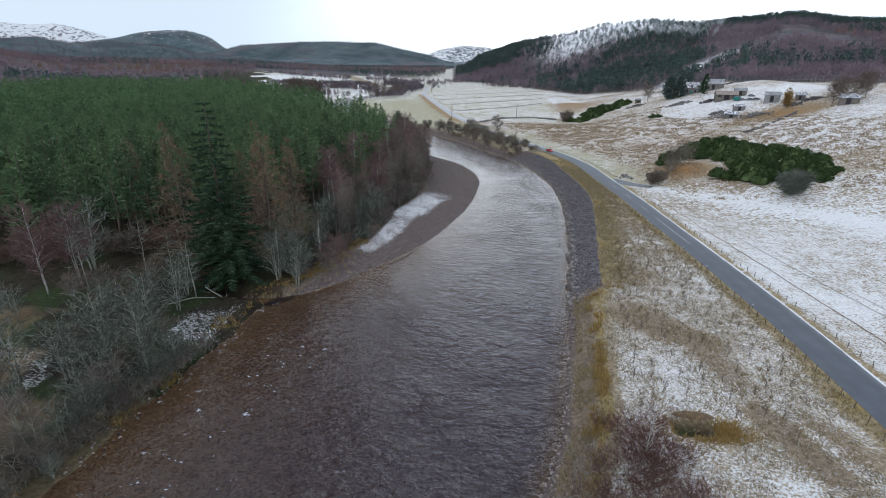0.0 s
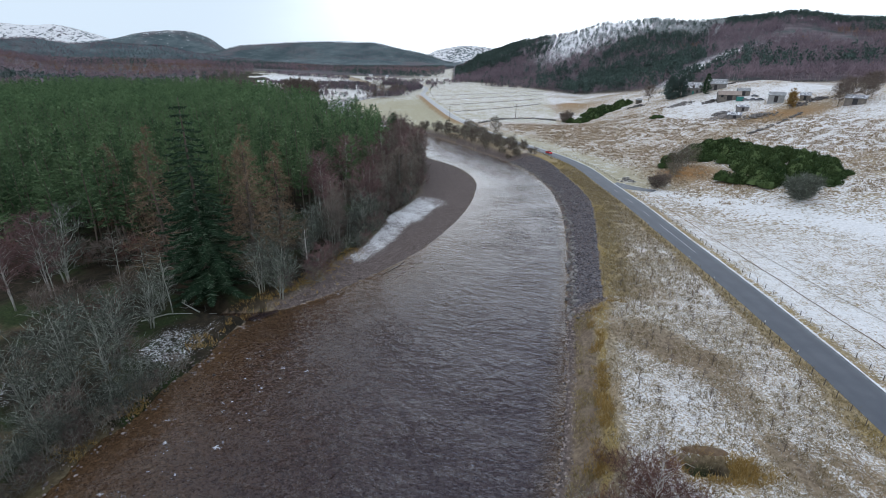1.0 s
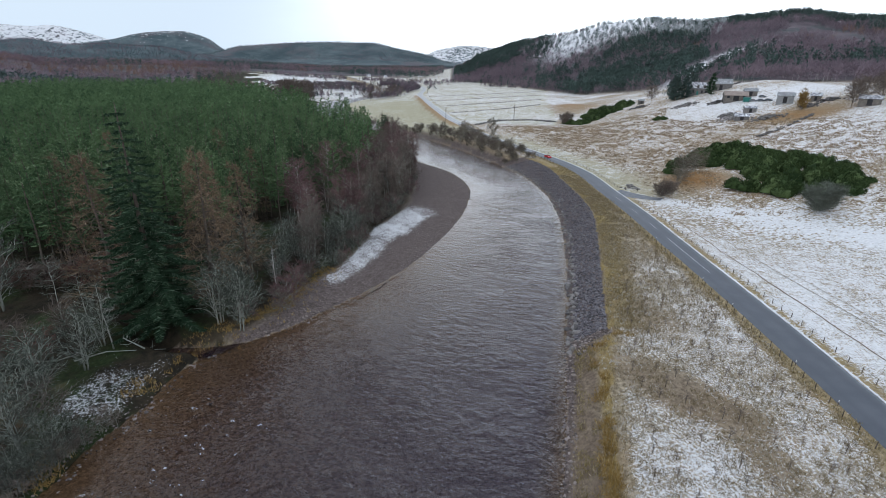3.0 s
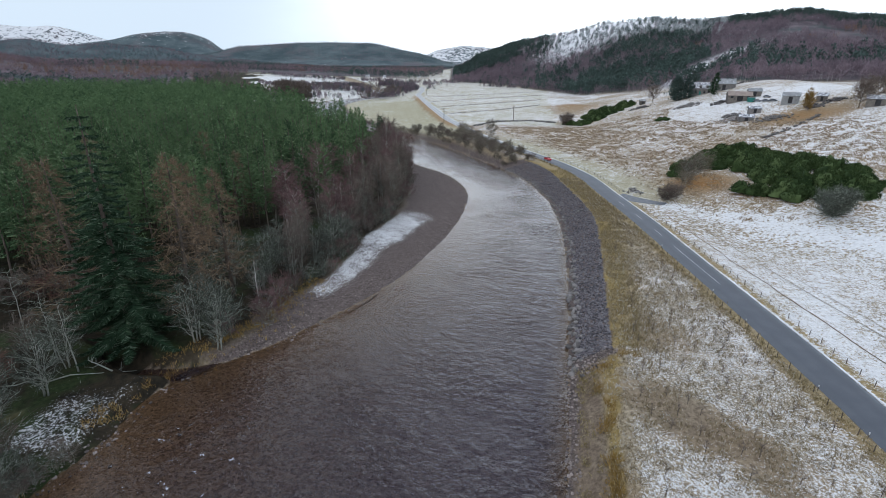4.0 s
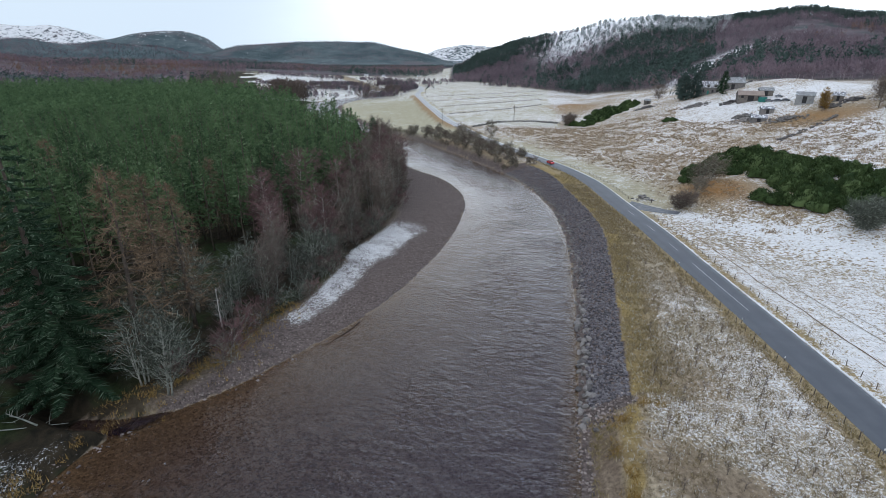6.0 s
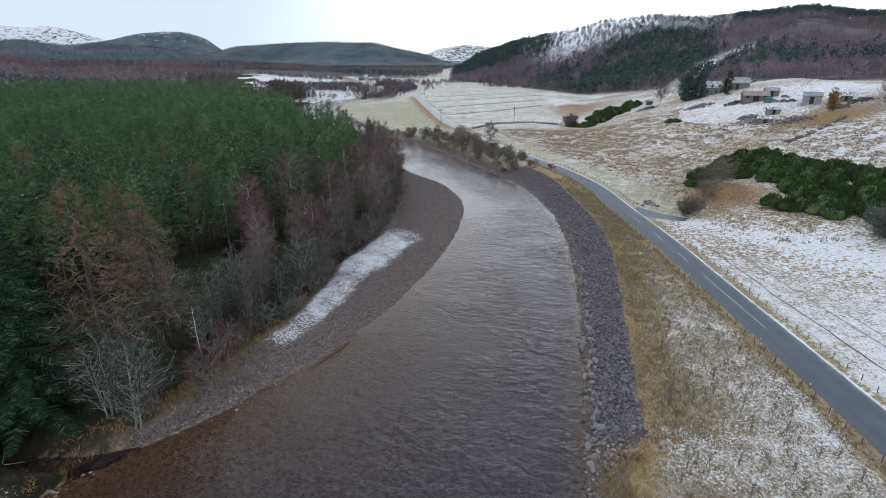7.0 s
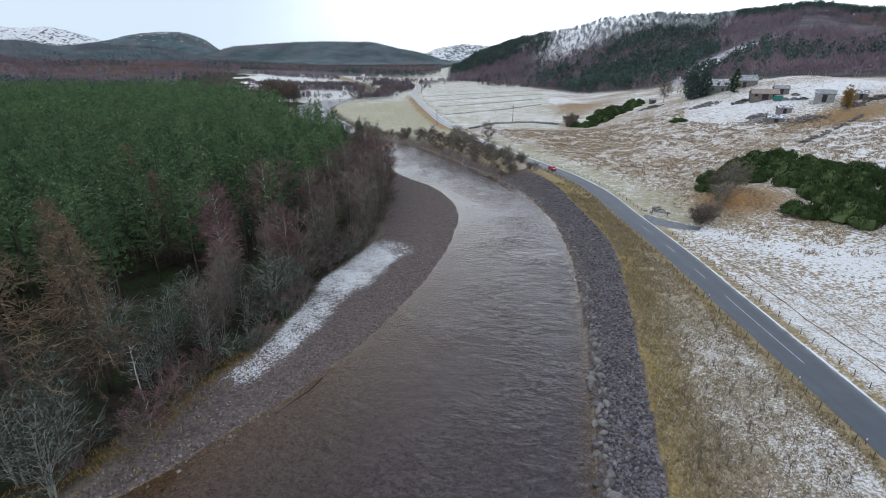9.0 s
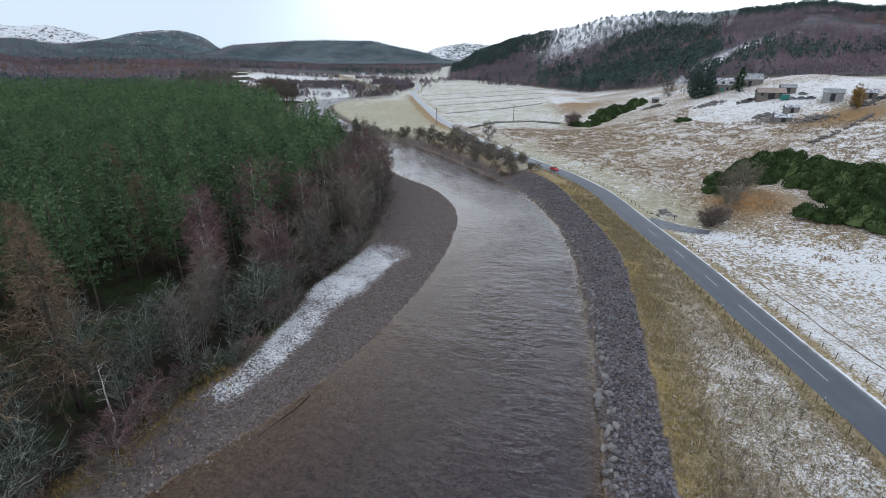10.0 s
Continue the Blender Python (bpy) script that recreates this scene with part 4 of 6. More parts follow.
def bare_shape(g, h, spread, stems=1, low=0.25, boughs=26, subs=9, twigs=4, rise=0.9, droop=0.0, twig=0.7, thick=0.028, wide=0.035, cone=False, base=0.0):
    """A leafless tree: stems, boughs, and a haze of fine twigs."""
    wood, fine = [], []
    for s in range(stems):
        a0 = g.random() * 6.28
        lean = (0.0 if stems == 1 else spread * 0.42 * g.random())
        hh = h * (1 if s == 0 else 0.65 + 0.3 * g.random())
        line = trunk_line(g, hh, 0.05, 8)
        t = np.linspace(0, 1, 8)
        line[:, 0] += np.cos(a0) * (base * (s > 0) + lean * t ** 1.2)
        line[:, 1] += np.sin(a0) * (base * (s > 0) + lean * t ** 1.2)
        rad = thick * hh * 0.5 * (1 - 0.93 * t ** 0.8) / (stems ** 0.35)
        wood.append(tube(line, rad, 6))
        nb = max(int(boughs / stems ** 0.6), 5)
        u = low + (0.98 - low) * (np.arange(nb) + g.random(nb)) / nb
        a = np.arange(nb) * 2.4 + g.random() * 6 + g.normal(0, 0.4, nb)
        full = np.clip((u - low) / (1 - low), 0, 1)
        prof = (1 - full) ** 0.85 + 0.10 if cone else np.sin(np.pi * np.clip(0.22 + 0.70 * full, 0, 1)) ** 0.8
        reach = spread * prof * (0.6 + 0.55 * g.random(nb)) / stems ** 0.3
        root = along(line, u)
        for k in range(nb):
            q = np.linspace(0, 1, 5)
            c = np.array([np.cos(a[k]), np.sin(a[k])])
            bend = g.normal(0, 0.12, (5, 3)) * reach[k] * q[:, None]
            p = root[k] + np.stack([c[0] * reach[k] * q, c[1] * reach[k] * q, reach[k] * (rise * q - droop * q * q)], -1) + bend
            r0 = max(thick * hh * 0.5 * (1 - 0.9 * u[k]) * 0.42, 0.018)
            wood.append(tube(p, np.linspace(r0, 0.010, 5), 3, False))
            m = subs
            su = 0.2 + 0.8 * g.random(m)
            sp = along(p, su)
            sw = np.stack([np.full(m, c[0]), np.full(m, c[1]), np.full(m, 0.25 + 0.6 * rise - droop)], -1) + g.normal(0, 0.62, (m, 3))
            sw /= np.linalg.norm(sw, axis=1, keepdims=True)
            sl = reach[k] * (0.28 + 0.3 * g.random(m)) + 0.25
            fine.append(blades(g, sp, sw, sl, wide * 1.3))
            tt = np.repeat(np.arange(m), twigs)
            tp = sp[tt] + sw[tt] * (sl[tt] * (0.2 + 0.75 * g.random(len(tt))))[:, None]
            tw = sw[tt] * 0.6 + g.normal(0, 0.6, (len(tt), 3)) + np.array([0, 0, 0.25 - 0.6 * droop])
            fine.append(blades(g, tp, tw, twig * (0.5 + 0.7 * g.random(len(tt))), wide))
    return joined(wood), joined(fine)


def tree_kind(name, label, category, stem, crown, bark, leaf, group="", crown_name="crown"):
    """A prototype: an empty with a trunk and a crown; place() makes its copies."""
    return dict(name=name, label=label, category=category, group=group, crown_name=crown_name,
                stem=mesh("trunk", stem[0], stem[1], bark, True), crown=mesh(crown_name, crown[0], crown[1], leaf))


def place(kind, x, y, turn=0.0, size=1.0, tall=1.0, z=None, label=""):
    ob = thing(kind["name"], label or kind["label"], kind["category"], kind["group"])
    zz = float(height(x, y)) - 0.08 if z is None else z
    ob.matrix_world = Matrix.LocRotScale((x, y, zz), Euler((0, 0, turn)), (size, size, size * tall))
    part("trunk", kind["stem"], None, ob)
    part(kind["crown_name"], kind["crown"], None, ob)
    return ob


def build_plantation():
    g = np.random.default_rng(11)
    near = [tree_kind("scots_pine", "dense green Scots pine in the riverside plantation", "pine tree", *pine_shape(g, 14, 2.7, 0.28, 50, 5, 7, 0.5, 0.08, 0.26), BARK, PINE, "plantation pines") for _ in range(4)]
    far = [pine_shape(np.random.default_rng(40 + k), 14, 2.5, 0.45, 14, 3, 3, 0.8, 0.2, 0.55) for k in range(4)]
    mids = [pine_shape(np.random.default_rng(50 + k), 14, 2.5, 0.36, 28, 4, 4, 0.62, 0.125, 0.42) for k in range(3)]
    wood_end = curve(-400, 335, -193, 345, -158, 318, -107, 262, -73, 208, -47, 172, -30, 150)
    spots = []
    step_m = 3.5
    rows = [56.0]
    while rows[-1] < 350:
        rows.append(rows[-1] + (step_m if rows[-1] < 180 else 4.3))
    for y in rows:
        for x in np.arange(-330, -20, step_m if y < 180 else 4.3):
            px, py = x + g.uniform(-1.2, 1.2), y + g.uniform(-1.2, 1.2)
            if math.degrees(math.atan2(px, py)) < -58:
                continue
            strip = 24 if py < 76 else 24 - 0.6 * (py - 76) if py < 100 else 9.5
            if px > float(wood_edge(py)) - strip - 1.5 * g.random():
                continue
            if py < 78 and px > -62 + 0.5 * (py - 56):
                continue
            if py < 66 and px > -84:
                continue
            if py > float(wood_end(px)) + 8 * math.sin(px * 0.11):
                continue
            if g.random() < 0.05:
                continue
            spots.append((px, py))
    spots.sort(key=lambda p: math.hypot(p[0] + 5, p[1] - 25))
    heights = 0.80 + 0.34 * g.random(len(spots)) + 0.08 * rough(np.array([p[0] for p in spots]), np.array([p[1] for p in spots]), 30, 91)
    for i, (x, y) in enumerate(spots[:250]):
        place(near[i % 4], x, y, g.random() * 6.28, heights[i] * (0.92 + 0.16 * g.random()), 1.0)
    # broad old pines where the plantation thins out beside the bare trees
    old = [tree_kind("scots_pine", "broad-crowned old Scots pine at the wood's edge", "pine tree", *pine_shape(g, 15, 4.8, 0.24, 64, 7, 8, 0.5, 0.075, 0.5), BARK, PINE, "old pines") for _ in range(2)]
    for i, (x, y, s) in enumerate(((-84, 72, 1.1), (-70.5, 76, 1.0), (-77, 69, 0.95), (-92, 65, 1.05), (-97, 58, 1.1), (-64, 82, 0.95), (-103, 70, 1.05), (-88, 60, 0.9), (-74, 84, 1.0), (-110, 62, 1.1), (-80, 57, 0.85), (-67, 66, 0.8), (-73, 62, 0.85), (-58, 70, 0.8), (-99, 66, 0.95))):
        place(old[i % 2], x, y, i * 1.9, s)
    rest = np.array(spots[250:])
    rest = np.concatenate([rest, height(rest[:, 0], rest[:, 1])[:, None]], 1)
    hs = heights[250:]
    pieces, stems = [], []
    cut = 750
    for k, (stem, crown) in enumerate(mids):
        sel = np.arange(len(rest))[:cut][k::3]
        turn = g.random(len(sel)) * 6.28
        pieces.append(scattered(*crown, rest[sel], turn, hs[sel]))
        stems.append(scattered(*stem, rest[sel], turn, hs[sel]))
    for k, (stem, crown) in enumerate(far):
        sel = np.arange(cut, len(rest))[k::4]
        turn = g.random(len(sel)) * 6.28
        pieces.append(scattered(*crown, rest[sel], turn, hs[sel]))
    wood = thing("pine_plantation", "dense dark green pine plantation stretching up the valley", "forest", kind="stuff")
    part("trunks", joined(stems), BARK, wood)
    part("crowns", joined(pieces), PINE_FAR, wood)


build_plantation()


def build_bank_trees():
    g = np.random.default_rng(23)
    # the great spruce and its neighbours
    big = tree_kind("spruce", "tall dark spruce with drooping boughs at the wood's edge", "spruce tree", *spruce_shape(g, 24.6, 5.9, 25, 13, 0.6), BARK, SPRUCE)
    place(big, -37.9, 57.3, 0.4)
    small = tree_kind("fir", "slender dark fir at the edge of the bare trees", "fir tree", *spruce_shape(g, 12.5, 2.6, 24, 9, 0.7), BARK, SPRUCE, "dark firs")
    place(small, -36.3, 161.7, 1.0, 1.08)
    place(small, -44.6, 172.9, 2.0, 0.9)
    place(small, -47.2, 176.0, 2.9, 0.82)
    place(small, -52.5, 71.5, 2.9, 0.95)
    # larches
    lar = [tree_kind("larch", "leafless orange-brown larch with drooping twigs", "larch tree",
                     *bare_shape(g, 16, 3.6, 1, 0.16, 74, 9, 5, 0.14, 0.36, 0.55, 0.036, 0.04, True), BARK, LARCH, "bare larches") for _ in range(3)]
    for i, (x, y, s, t) in enumerate(((-70, 92.5, 1.02, 1.0), (-58, 107, 0.95, 1.0), (-45.4, 95.2, 0.85, 1.0), (-47.9, 82, 0.82, 1.0), (-44.7, 59.4, 1.25, 1.0),
                                      (-33.8, 62.2, 1.2, 1.02), (-32.6, 68.4, 1.05, 1.0), (-41.2, 75.5, 0.98, 1.0), (-62, 73, 1.0, 1.0))):
        place(lar[i % 3], x, y, i * 1.7, s, t)
    # birches: purple twigs on white stems
    bir = [tree_kind("birch", "leafless birch with white stems and purple-brown twigs", "birch tree",
                     *bare_shape(g, 11, 2.7, 2, 0.30, 40, 11, 5, 1.0, 0.25, 0.75, 0.024, 0.042), BIRCH_BARK, BIRCH_TWIG, "riverside birches") for _ in range(5)]
    ald = [tree_kind("alder", "leafless brown alder with many thin stems", "alder tree",
                     *bare_shape(g, 9, 3.0, 4, 0.18, 30, 9, 4, 1.1, 0.1, 0.75, 0.022, 0.04, base=0.3), PALE_BARK, BROWN_TWIG, "riverside alders") for _ in range(4)]
    lic = [tree_kind("willow", "leafless grey-green willow crusted with lichen", "willow tree",
                     *bare_shape(g, 7.5, 3.5, 4, 0.12, 34, 8, 3, 1.0, 0.15, 0.6, 0.044, 0.045, base=0.35), PALE_BARK, LICHEN, "lichened willows") for _ in range(4)]
    for i, (x, y, s) in enumerate(((-33.6, 108, 1.1), (-26, 90.5, 0.95), (-35, 93, 1.1), (-33.8, 101.7, 1.15), (-25, 90, 0.9), (-36.5, 94, 0.9), (-24, 137.9, 1.0),
                                   (-29.2, 109.5, 1.0), (-40, 108, 1.1), (-58, 49, 1.0), (-56.5, 52.5, 1.0), (-30, 121, 1.05), (-27, 131, 0.95), (-28, 143, 1.0),
                                   (-32, 151, 1.0), (-24.3, 117, 0.95), (-39.5, 99, 1.0), (-31, 86, 0.9))):
        place(bir[i % 5], x, y, i * 1.31, s, 0.95 + 0.12 * g.random())
    for i in range(46):
        y = 74 + 112 * ((i * 0.618) % 1.0)
        x = float(wood_edge(y)) - 1.0 - 8.5 * g.random() ** 1.2
        place((lic if i % 3 == 0 and y < 130 else ald)[i % 4], x, y, g.random() * 6.28, 0.68 + 0.4 * g.random() + (0.2 if y > 110 else 0.0))
    for i, (x, y, s) in enumerate(((-28.7, 57.8, 0.95), (-30.2, 60.5, 0.9), (-31.5, 58.6, 1.0), (-29.5, 69.5, 0.6), (-30, 71.5, 0.75), (-28.4, 76, 0.8), (-31, 79, 0.9),
                                   (-27, 81.5, 0.75), (-38, 40.6, 1.05), (-40.9, 38.2, 1.0), (-36.2, 37.6, 0.9), (-39.8, 43.5, 0.95), (-43.5, 41.2, 0.9), (-37.2, 34.8, 0.8),
                                   (-41.6, 34.2, 0.9), (-36.6, 30.6, 0.62), (-58.2, 57, 1.35), (-43.5, 61.5, 0.95), (-46.0, 33.0, 0.9), (-30.5, 84.5, 0.8), (-26.2, 86, 0.7),
                                   (-33.5, 64, 1.0), (-34.5, 72, 1.1))):
        place(lic[i % 4], x, y, i * 2.1, s)
    near_brush = [tree_kind("brushwood", "tangled leafless brushwood on the near bank", "shrub",
                            *bare_shape(g, 3.0, 2.0, 5, 0.05, 18, 7, 4, 1.0, 0.1, 0.55, 0.018, 0.028, base=0.5), PALE_BARK, (BROWN_TWIG, BROWN_TWIG, OLIVE_TWIG)[k], "near bank brush") for k in range(3)]
    # dense scrub along the near left bank
    for i in range(34):
        y = 18 + 36 * ((i * 0.618) % 1.0)
        x = float(river_left(y)) - 2.0 - 24 * g.random() ** 1.3
        if -38 < x and 42 < y < 52:
            continue
        if i % 2:
            place(near_brush[i % 3], x, y, g.random() * 6.28, 0.9 + 0.7 * g.random())
        else:
            if x < -44 and i % 3:
                continue
            k = (lic, ald, bir)[i // 2 % 3] if x < -42 else (lic, ald)[i // 2 % 2]
            place(k[i % 4], x, y, g.random() * 6.28, 0.5 + 0.4 * g.random())
    # willows that lean over the water's edge
    for i in range(16):
        y = 24 + 17 * ((i * 0.618) % 1.0)
        x = float(river_left(y)) - 0.7 - 2.6 * ((i * 0.382) % 1.0)
        place(lic[i % 4], x, y, i * 1.3, 0.34 + 0.26 * ((i * 0.27) % 1.0))
    for i in range(26):
        y = 15 + 28 * ((i * 0.618) % 1.0)
        x = float(river_left(y)) - 0.5 - 1.6 * ((i * 0.382) % 1.0)
        place(near_brush[i % 3], x, y, i * 1.3, 0.5 + 0.35 * ((i * 0.27) % 1.0))
    brush = [tree_kind("brushwood", "low leafless thicket at the edge of the wood", "shrub",
                       *bare_shape(g, 2.8, 1.8, 5, 0.05, 15, 6, 4, 1.0, 0.1, 0.6, 0.02, 0.04, base=0.5), PALE_BARK, (BROWN_TWIG, BIRCH_TWIG, LICHEN, BROWN_TWIG)[k], "wood edge brush") for k in range(4)]
    # low brush that closes the wood's edge above the gravel bar
    for i in range(90):
        y = 60 + 114 * ((i * 0.618) % 1.0)
        x = float(wood_edge(y)) + 0.3 - 3.5 * g.random()
        place(brush[i % 4], x, y, g.random() * 6.28, 0.7 + 0.6 * g.random(), 0.9)
    # rusty brushwood under the old pines
    rusty = [tree_kind("brushwood", "tangled reddish-brown brushwood on the wood's floor", "shrub",
                       *bare_shape(g, 3.2, 2.2, 5, 0.05, 18, 7, 4, 1.0, 0.1, 0.6, 0.018, 0.035, base=0.6), BARK, (RED_TWIG, BROWN_TWIG)[k], "wood floor brush") for k in range(2)]
    for i in range(34):
        x, y = -45 - 48 * ((i * 0.618) % 1.0), 46 + 20 * ((i * 0.382 + 0.1) % 1.0)
        place(rusty[i % 2], x, y, g.random() * 6.28, 0.8 + 0.7 * g.random())
    # a lone dead birch stem by the bar, with lopped top
    dead = tree_kind("birch", "broken white birch stem at the edge of the gravel bar", "birch tree",
                     *bare_shape(g, 6.2, 1.1, 1, 0.45, 10, 4, 3, 0.6, 0.2, 0.5, 0.034, 0.04), BIRCH_BARK, BROWN_TWIG)
    place(dead, -28.6, 67.2, 0.3)
    # snags and thin dead stems in front of the spruce
    snag = [tree_kind("dead_tree", "thin pale dead tree leaning under the spruce", "dead tree",
                      *bare_shape(g, 7.5, 1.5, 1, 0.4, 14, 4, 3, 0.5, 0.3, 0.5, 0.022, 0.035), PALE_BARK, LICHEN, "dead stems") for _ in range(2)]
    for i, (x, y, s) in enumerate(((-39.5, 51.6, 1.05), (-43.6, 53.5, 1.0), (-49.5, 56, 1.1), (-46.5, 60, 1.0), (-53, 50, 1.2))):
        place(snag[i % 2], x, y, i * 2.0, s)
    # bare scrub between road and river, upstream of the stone armour
    thick = [tree_kind("thicket_bush", "dense low grey-brown thicket between road and river", "shrub",
                       *bare_shape(g, 2.6, 1.9, 5, 0.04, 14, 6, 4, 0.9, 0.1, 0.6, 0.02, 0.06, base=0.6), PALE_BARK, (BROWN_TWIG, OLIVE_TWIG)[k], "roadside scrub") for k in range(2)]
    scr = [tree_kind("scrub_tree", "leafless brown scrub tree on the riverbank by the road", "scrub tree",
                     *bare_shape(g, 5.5, 2.4, 4, 0.1, 24, 7, 4, 1.0, 0.1, 0.7, 0.024, 0.05, base=0.3), PALE_BARK, OLIVE_TWIG, "roadside scrub") for _ in range(3)]
    for i in range(105):
        y = 161 + 62 * ((i * 0.618) % 1.0)
        x = float(river_right(y)) + 1.5 + (float(road_mid(y)) - 3.5 - float(river_right(y)) - 1.5) * g.random()
        s = (0.42 + 0.36 * g.random()) * (0.7 if y < 168 else 1.0)
        place(scr[i % 3] if i % 4 == 0 else thick[i % 2], x, y, g.random() * 6.28, s if i % 4 == 0 else s * 1.55)
    place(scr[0], -4.2, 203, 1.0, 1.25, label="small bare tree standing beside the road")
    place(scr[1], -14.5, 197, 1.0, 1.15)
    for i in range(18):
        y = 219 + 0.9 * i + g.random()
        place(scr[i % 3], float(river_right(y)) + 1.2 + 1.5 * g.random(), y, g.random() * 6, 0.25 + 0.2 * g.random())
    # purple scrub and birch on the near right bank
    red = [tree_kind("shrub", "leafless reddish-brown shrub on the riverbank", "shrub",
                     *bare_shape(g, 2.6, 1.9, 7, 0.06, 30, 7, 4, 1.3, 0.1, 0.5, 0.012, 0.017, base=0.9), BARK, RED_TWIG, "bank shrubs") for _ in range(3)]
    for i, (x, y, s) in enumerate(((8.9, 31.0, 0.9), (10.2, 29.2, 1.0), (11.4, 31.4, 0.8), (9.4, 27.0, 1.05), (11.8, 27.8, 0.95), (7.4, 28.2, 0.75), (10.8, 24.8, 1.0), (7.8, 24.2, 1.0), (12.8, 25.2, 0.85), (5.6, 25.2, 0.7), (12.9, 29.6, 0.7), (8.2, 33.0, 0.55))):
        place(red[i % 3], x, y, i * 1.9, s)
    pale = tree_kind("birch", "young leafless birch with a pale stem among shrubs", "birch tree",
                     *bare_shape(g, 5.5, 1.5, 1, 0.25, 22, 7, 3, 1.2, 0.1, 0.5, 0.018, 0.022), BIRCH_BARK, RED_TWIG)
    place(pale, 9.9, 28.2, 0.4, 1.05)
    wht = tree_kind("willow", "sprawling pale willow stems over the water's edge", "willow tree",
                    *bare_shape(g, 3.6, 2.2, 6, 0.15, 20, 5, 3, 1.1, 0.1, 0.5, 0.02, 0.022, base=0.4), PALE_BARK, BROWN_TWIG)
    place(wht, 5.6, 27.6, 0.9, 1.0)
    place(wht, 4.4, 23.8, 2.9, 0.9)


build_bank_trees()


def build_right_bushes():
    g = np.random.default_rng(31)

    def gorse_shape(seed, n, lumps, rx, ry, h):
        """A mound of gorse: a lumpy dark inside and a skin of short upright shoots."""
        q = np.random.default_rng(seed)
        c = np.stack([q.uniform(-0.75, 0.75, lumps) * rx, q.uniform(-0.75, 0.75, lumps) * ry, np.zeros(lumps)], -1)
        rad = np.stack([q.uniform(0.35, 0.6, lumps) * rx, q.uniform(0.35, 0.6, lumps) * ry, q.uniform(0.6, 1.05, lumps) * h], -1)
        cores, leaves = [], []
        th, ph = np.meshgrid(np.linspace(0, 2 * np.pi, 11)[:-1], np.linspace(0, np.pi / 2, 5))
        dirs = np.stack([np.cos(th) * np.cos(ph), np.sin(th) * np.cos(ph), np.sin(ph)], -1).reshape(-1, 3)
        i = (np.arange(4)[:, None] * 10 + np.arange(10)[None]).ravel()
        j = (np.arange(4)[:, None] * 10 + (np.arange(10)[None] + 1) % 10).ravel()
        fc = np.concatenate([np.stack([i, j, j + 10], -1), np.stack([i, j + 10, i + 10], -1)])
        for k in range(lumps):
            bumpy = 0.86 * (1 + 0.16 * q.normal(size=(len(dirs), 1)))
            cores.append((c[k] + dirs * rad[k] * bumpy, fc))
            m = n // lumps
            d = q.normal(size=(m, 3))
            d[:, 2] = np.abs(d[:, 2])
            d /= np.linalg.norm(d, axis=1, keepdims=True)
            p = c[k] + d * rad[k] * (0.84 + 0.18 * q.random((m, 1)))
            leaves.append(blades(q, p, d * 0.8 + np.array([0, 0, 0.7]) + q.normal(0, 0.45, (m, 3)), 0.26 + 0.26 * q.random(m), 0.13))
        return joined(cores), joined(leaves)

    kinds = []
    for k in range(5):
        core, leaf = gorse_shape(70 + k, 5200, 9, 4.2, 3.4, 2.5)
        kinds.append(dict(name="gorse_bush", label="dense dark green gorse bush on the snowy slope", category="gorse bush", group="gorse thicket", crown_name="foliage",
                          stem=mesh("core", core[0], core[1], GORSE, True), crown=mesh("foliage", leaf[0], leaf[1], GORSE)))

    def gorse(i, x, y, s, t=1.0):
        ob = thing("gorse_bush", kinds[i % 5]["label"], "gorse bush", "gorse thicket")
        ob.matrix_world = Matrix.LocRotScale((x, y, float(height(x, y)) - 0.15), Euler((0, 0, i * 1.7)), (s, s, s * t))
        part("thicket", kinds[i % 5]["stem"], None, ob)
        part("foliage", kinds[i % 5]["crown"], None, ob)

    spots = [(53, 121, 1.0), (57, 117, 1.05), (61.5, 114.5, 1.0), (66, 114, 1.0), (70.5, 117.5, 0.85), (57, 125, 1.1), (63, 122, 1.15), (69, 123, 1.1), (74, 128, 0.8),
             (60, 131, 1.1), (66, 131, 1.1), (72, 133, 1.0), (64, 138, 1.1), (70, 141, 1.0), (66, 146, 1.0), (59, 139, 0.95), (61, 147, 1.0), (57, 149, 0.9), (53, 146, 0.9),
             (68, 152, 0.7), (63, 153, 0.9), (48.5, 150, 0.75), (46.5, 147, 0.7), (52, 153, 0.9), (56.5, 156, 1.0), (61, 160, 1.0), (66, 160, 0.9), (43.8, 141, 0.6)]
    for i, (x, y, s) in enumerate(spots):
        gorse(i, x, y, s)
    for i, (x, y, s) in enumerate(((31, 249, 0.85), (35, 247, 0.8), (39, 252, 0.9), (44, 257, 1.0), (49, 264, 1.0), (54, 272, 1.05), (59, 283, 1.05), (63, 294, 1.0), (67, 306, 1.0), (46, 272, 1.0), (52, 285, 1.0), (40, 262, 0.8))):
        gorse(i, x, y, s * 1.05)
    gorse(2, 60.4, 222, 0.55, 0.75)
    gorse(3, 62.4, 221.4, 0.6, 0.75)
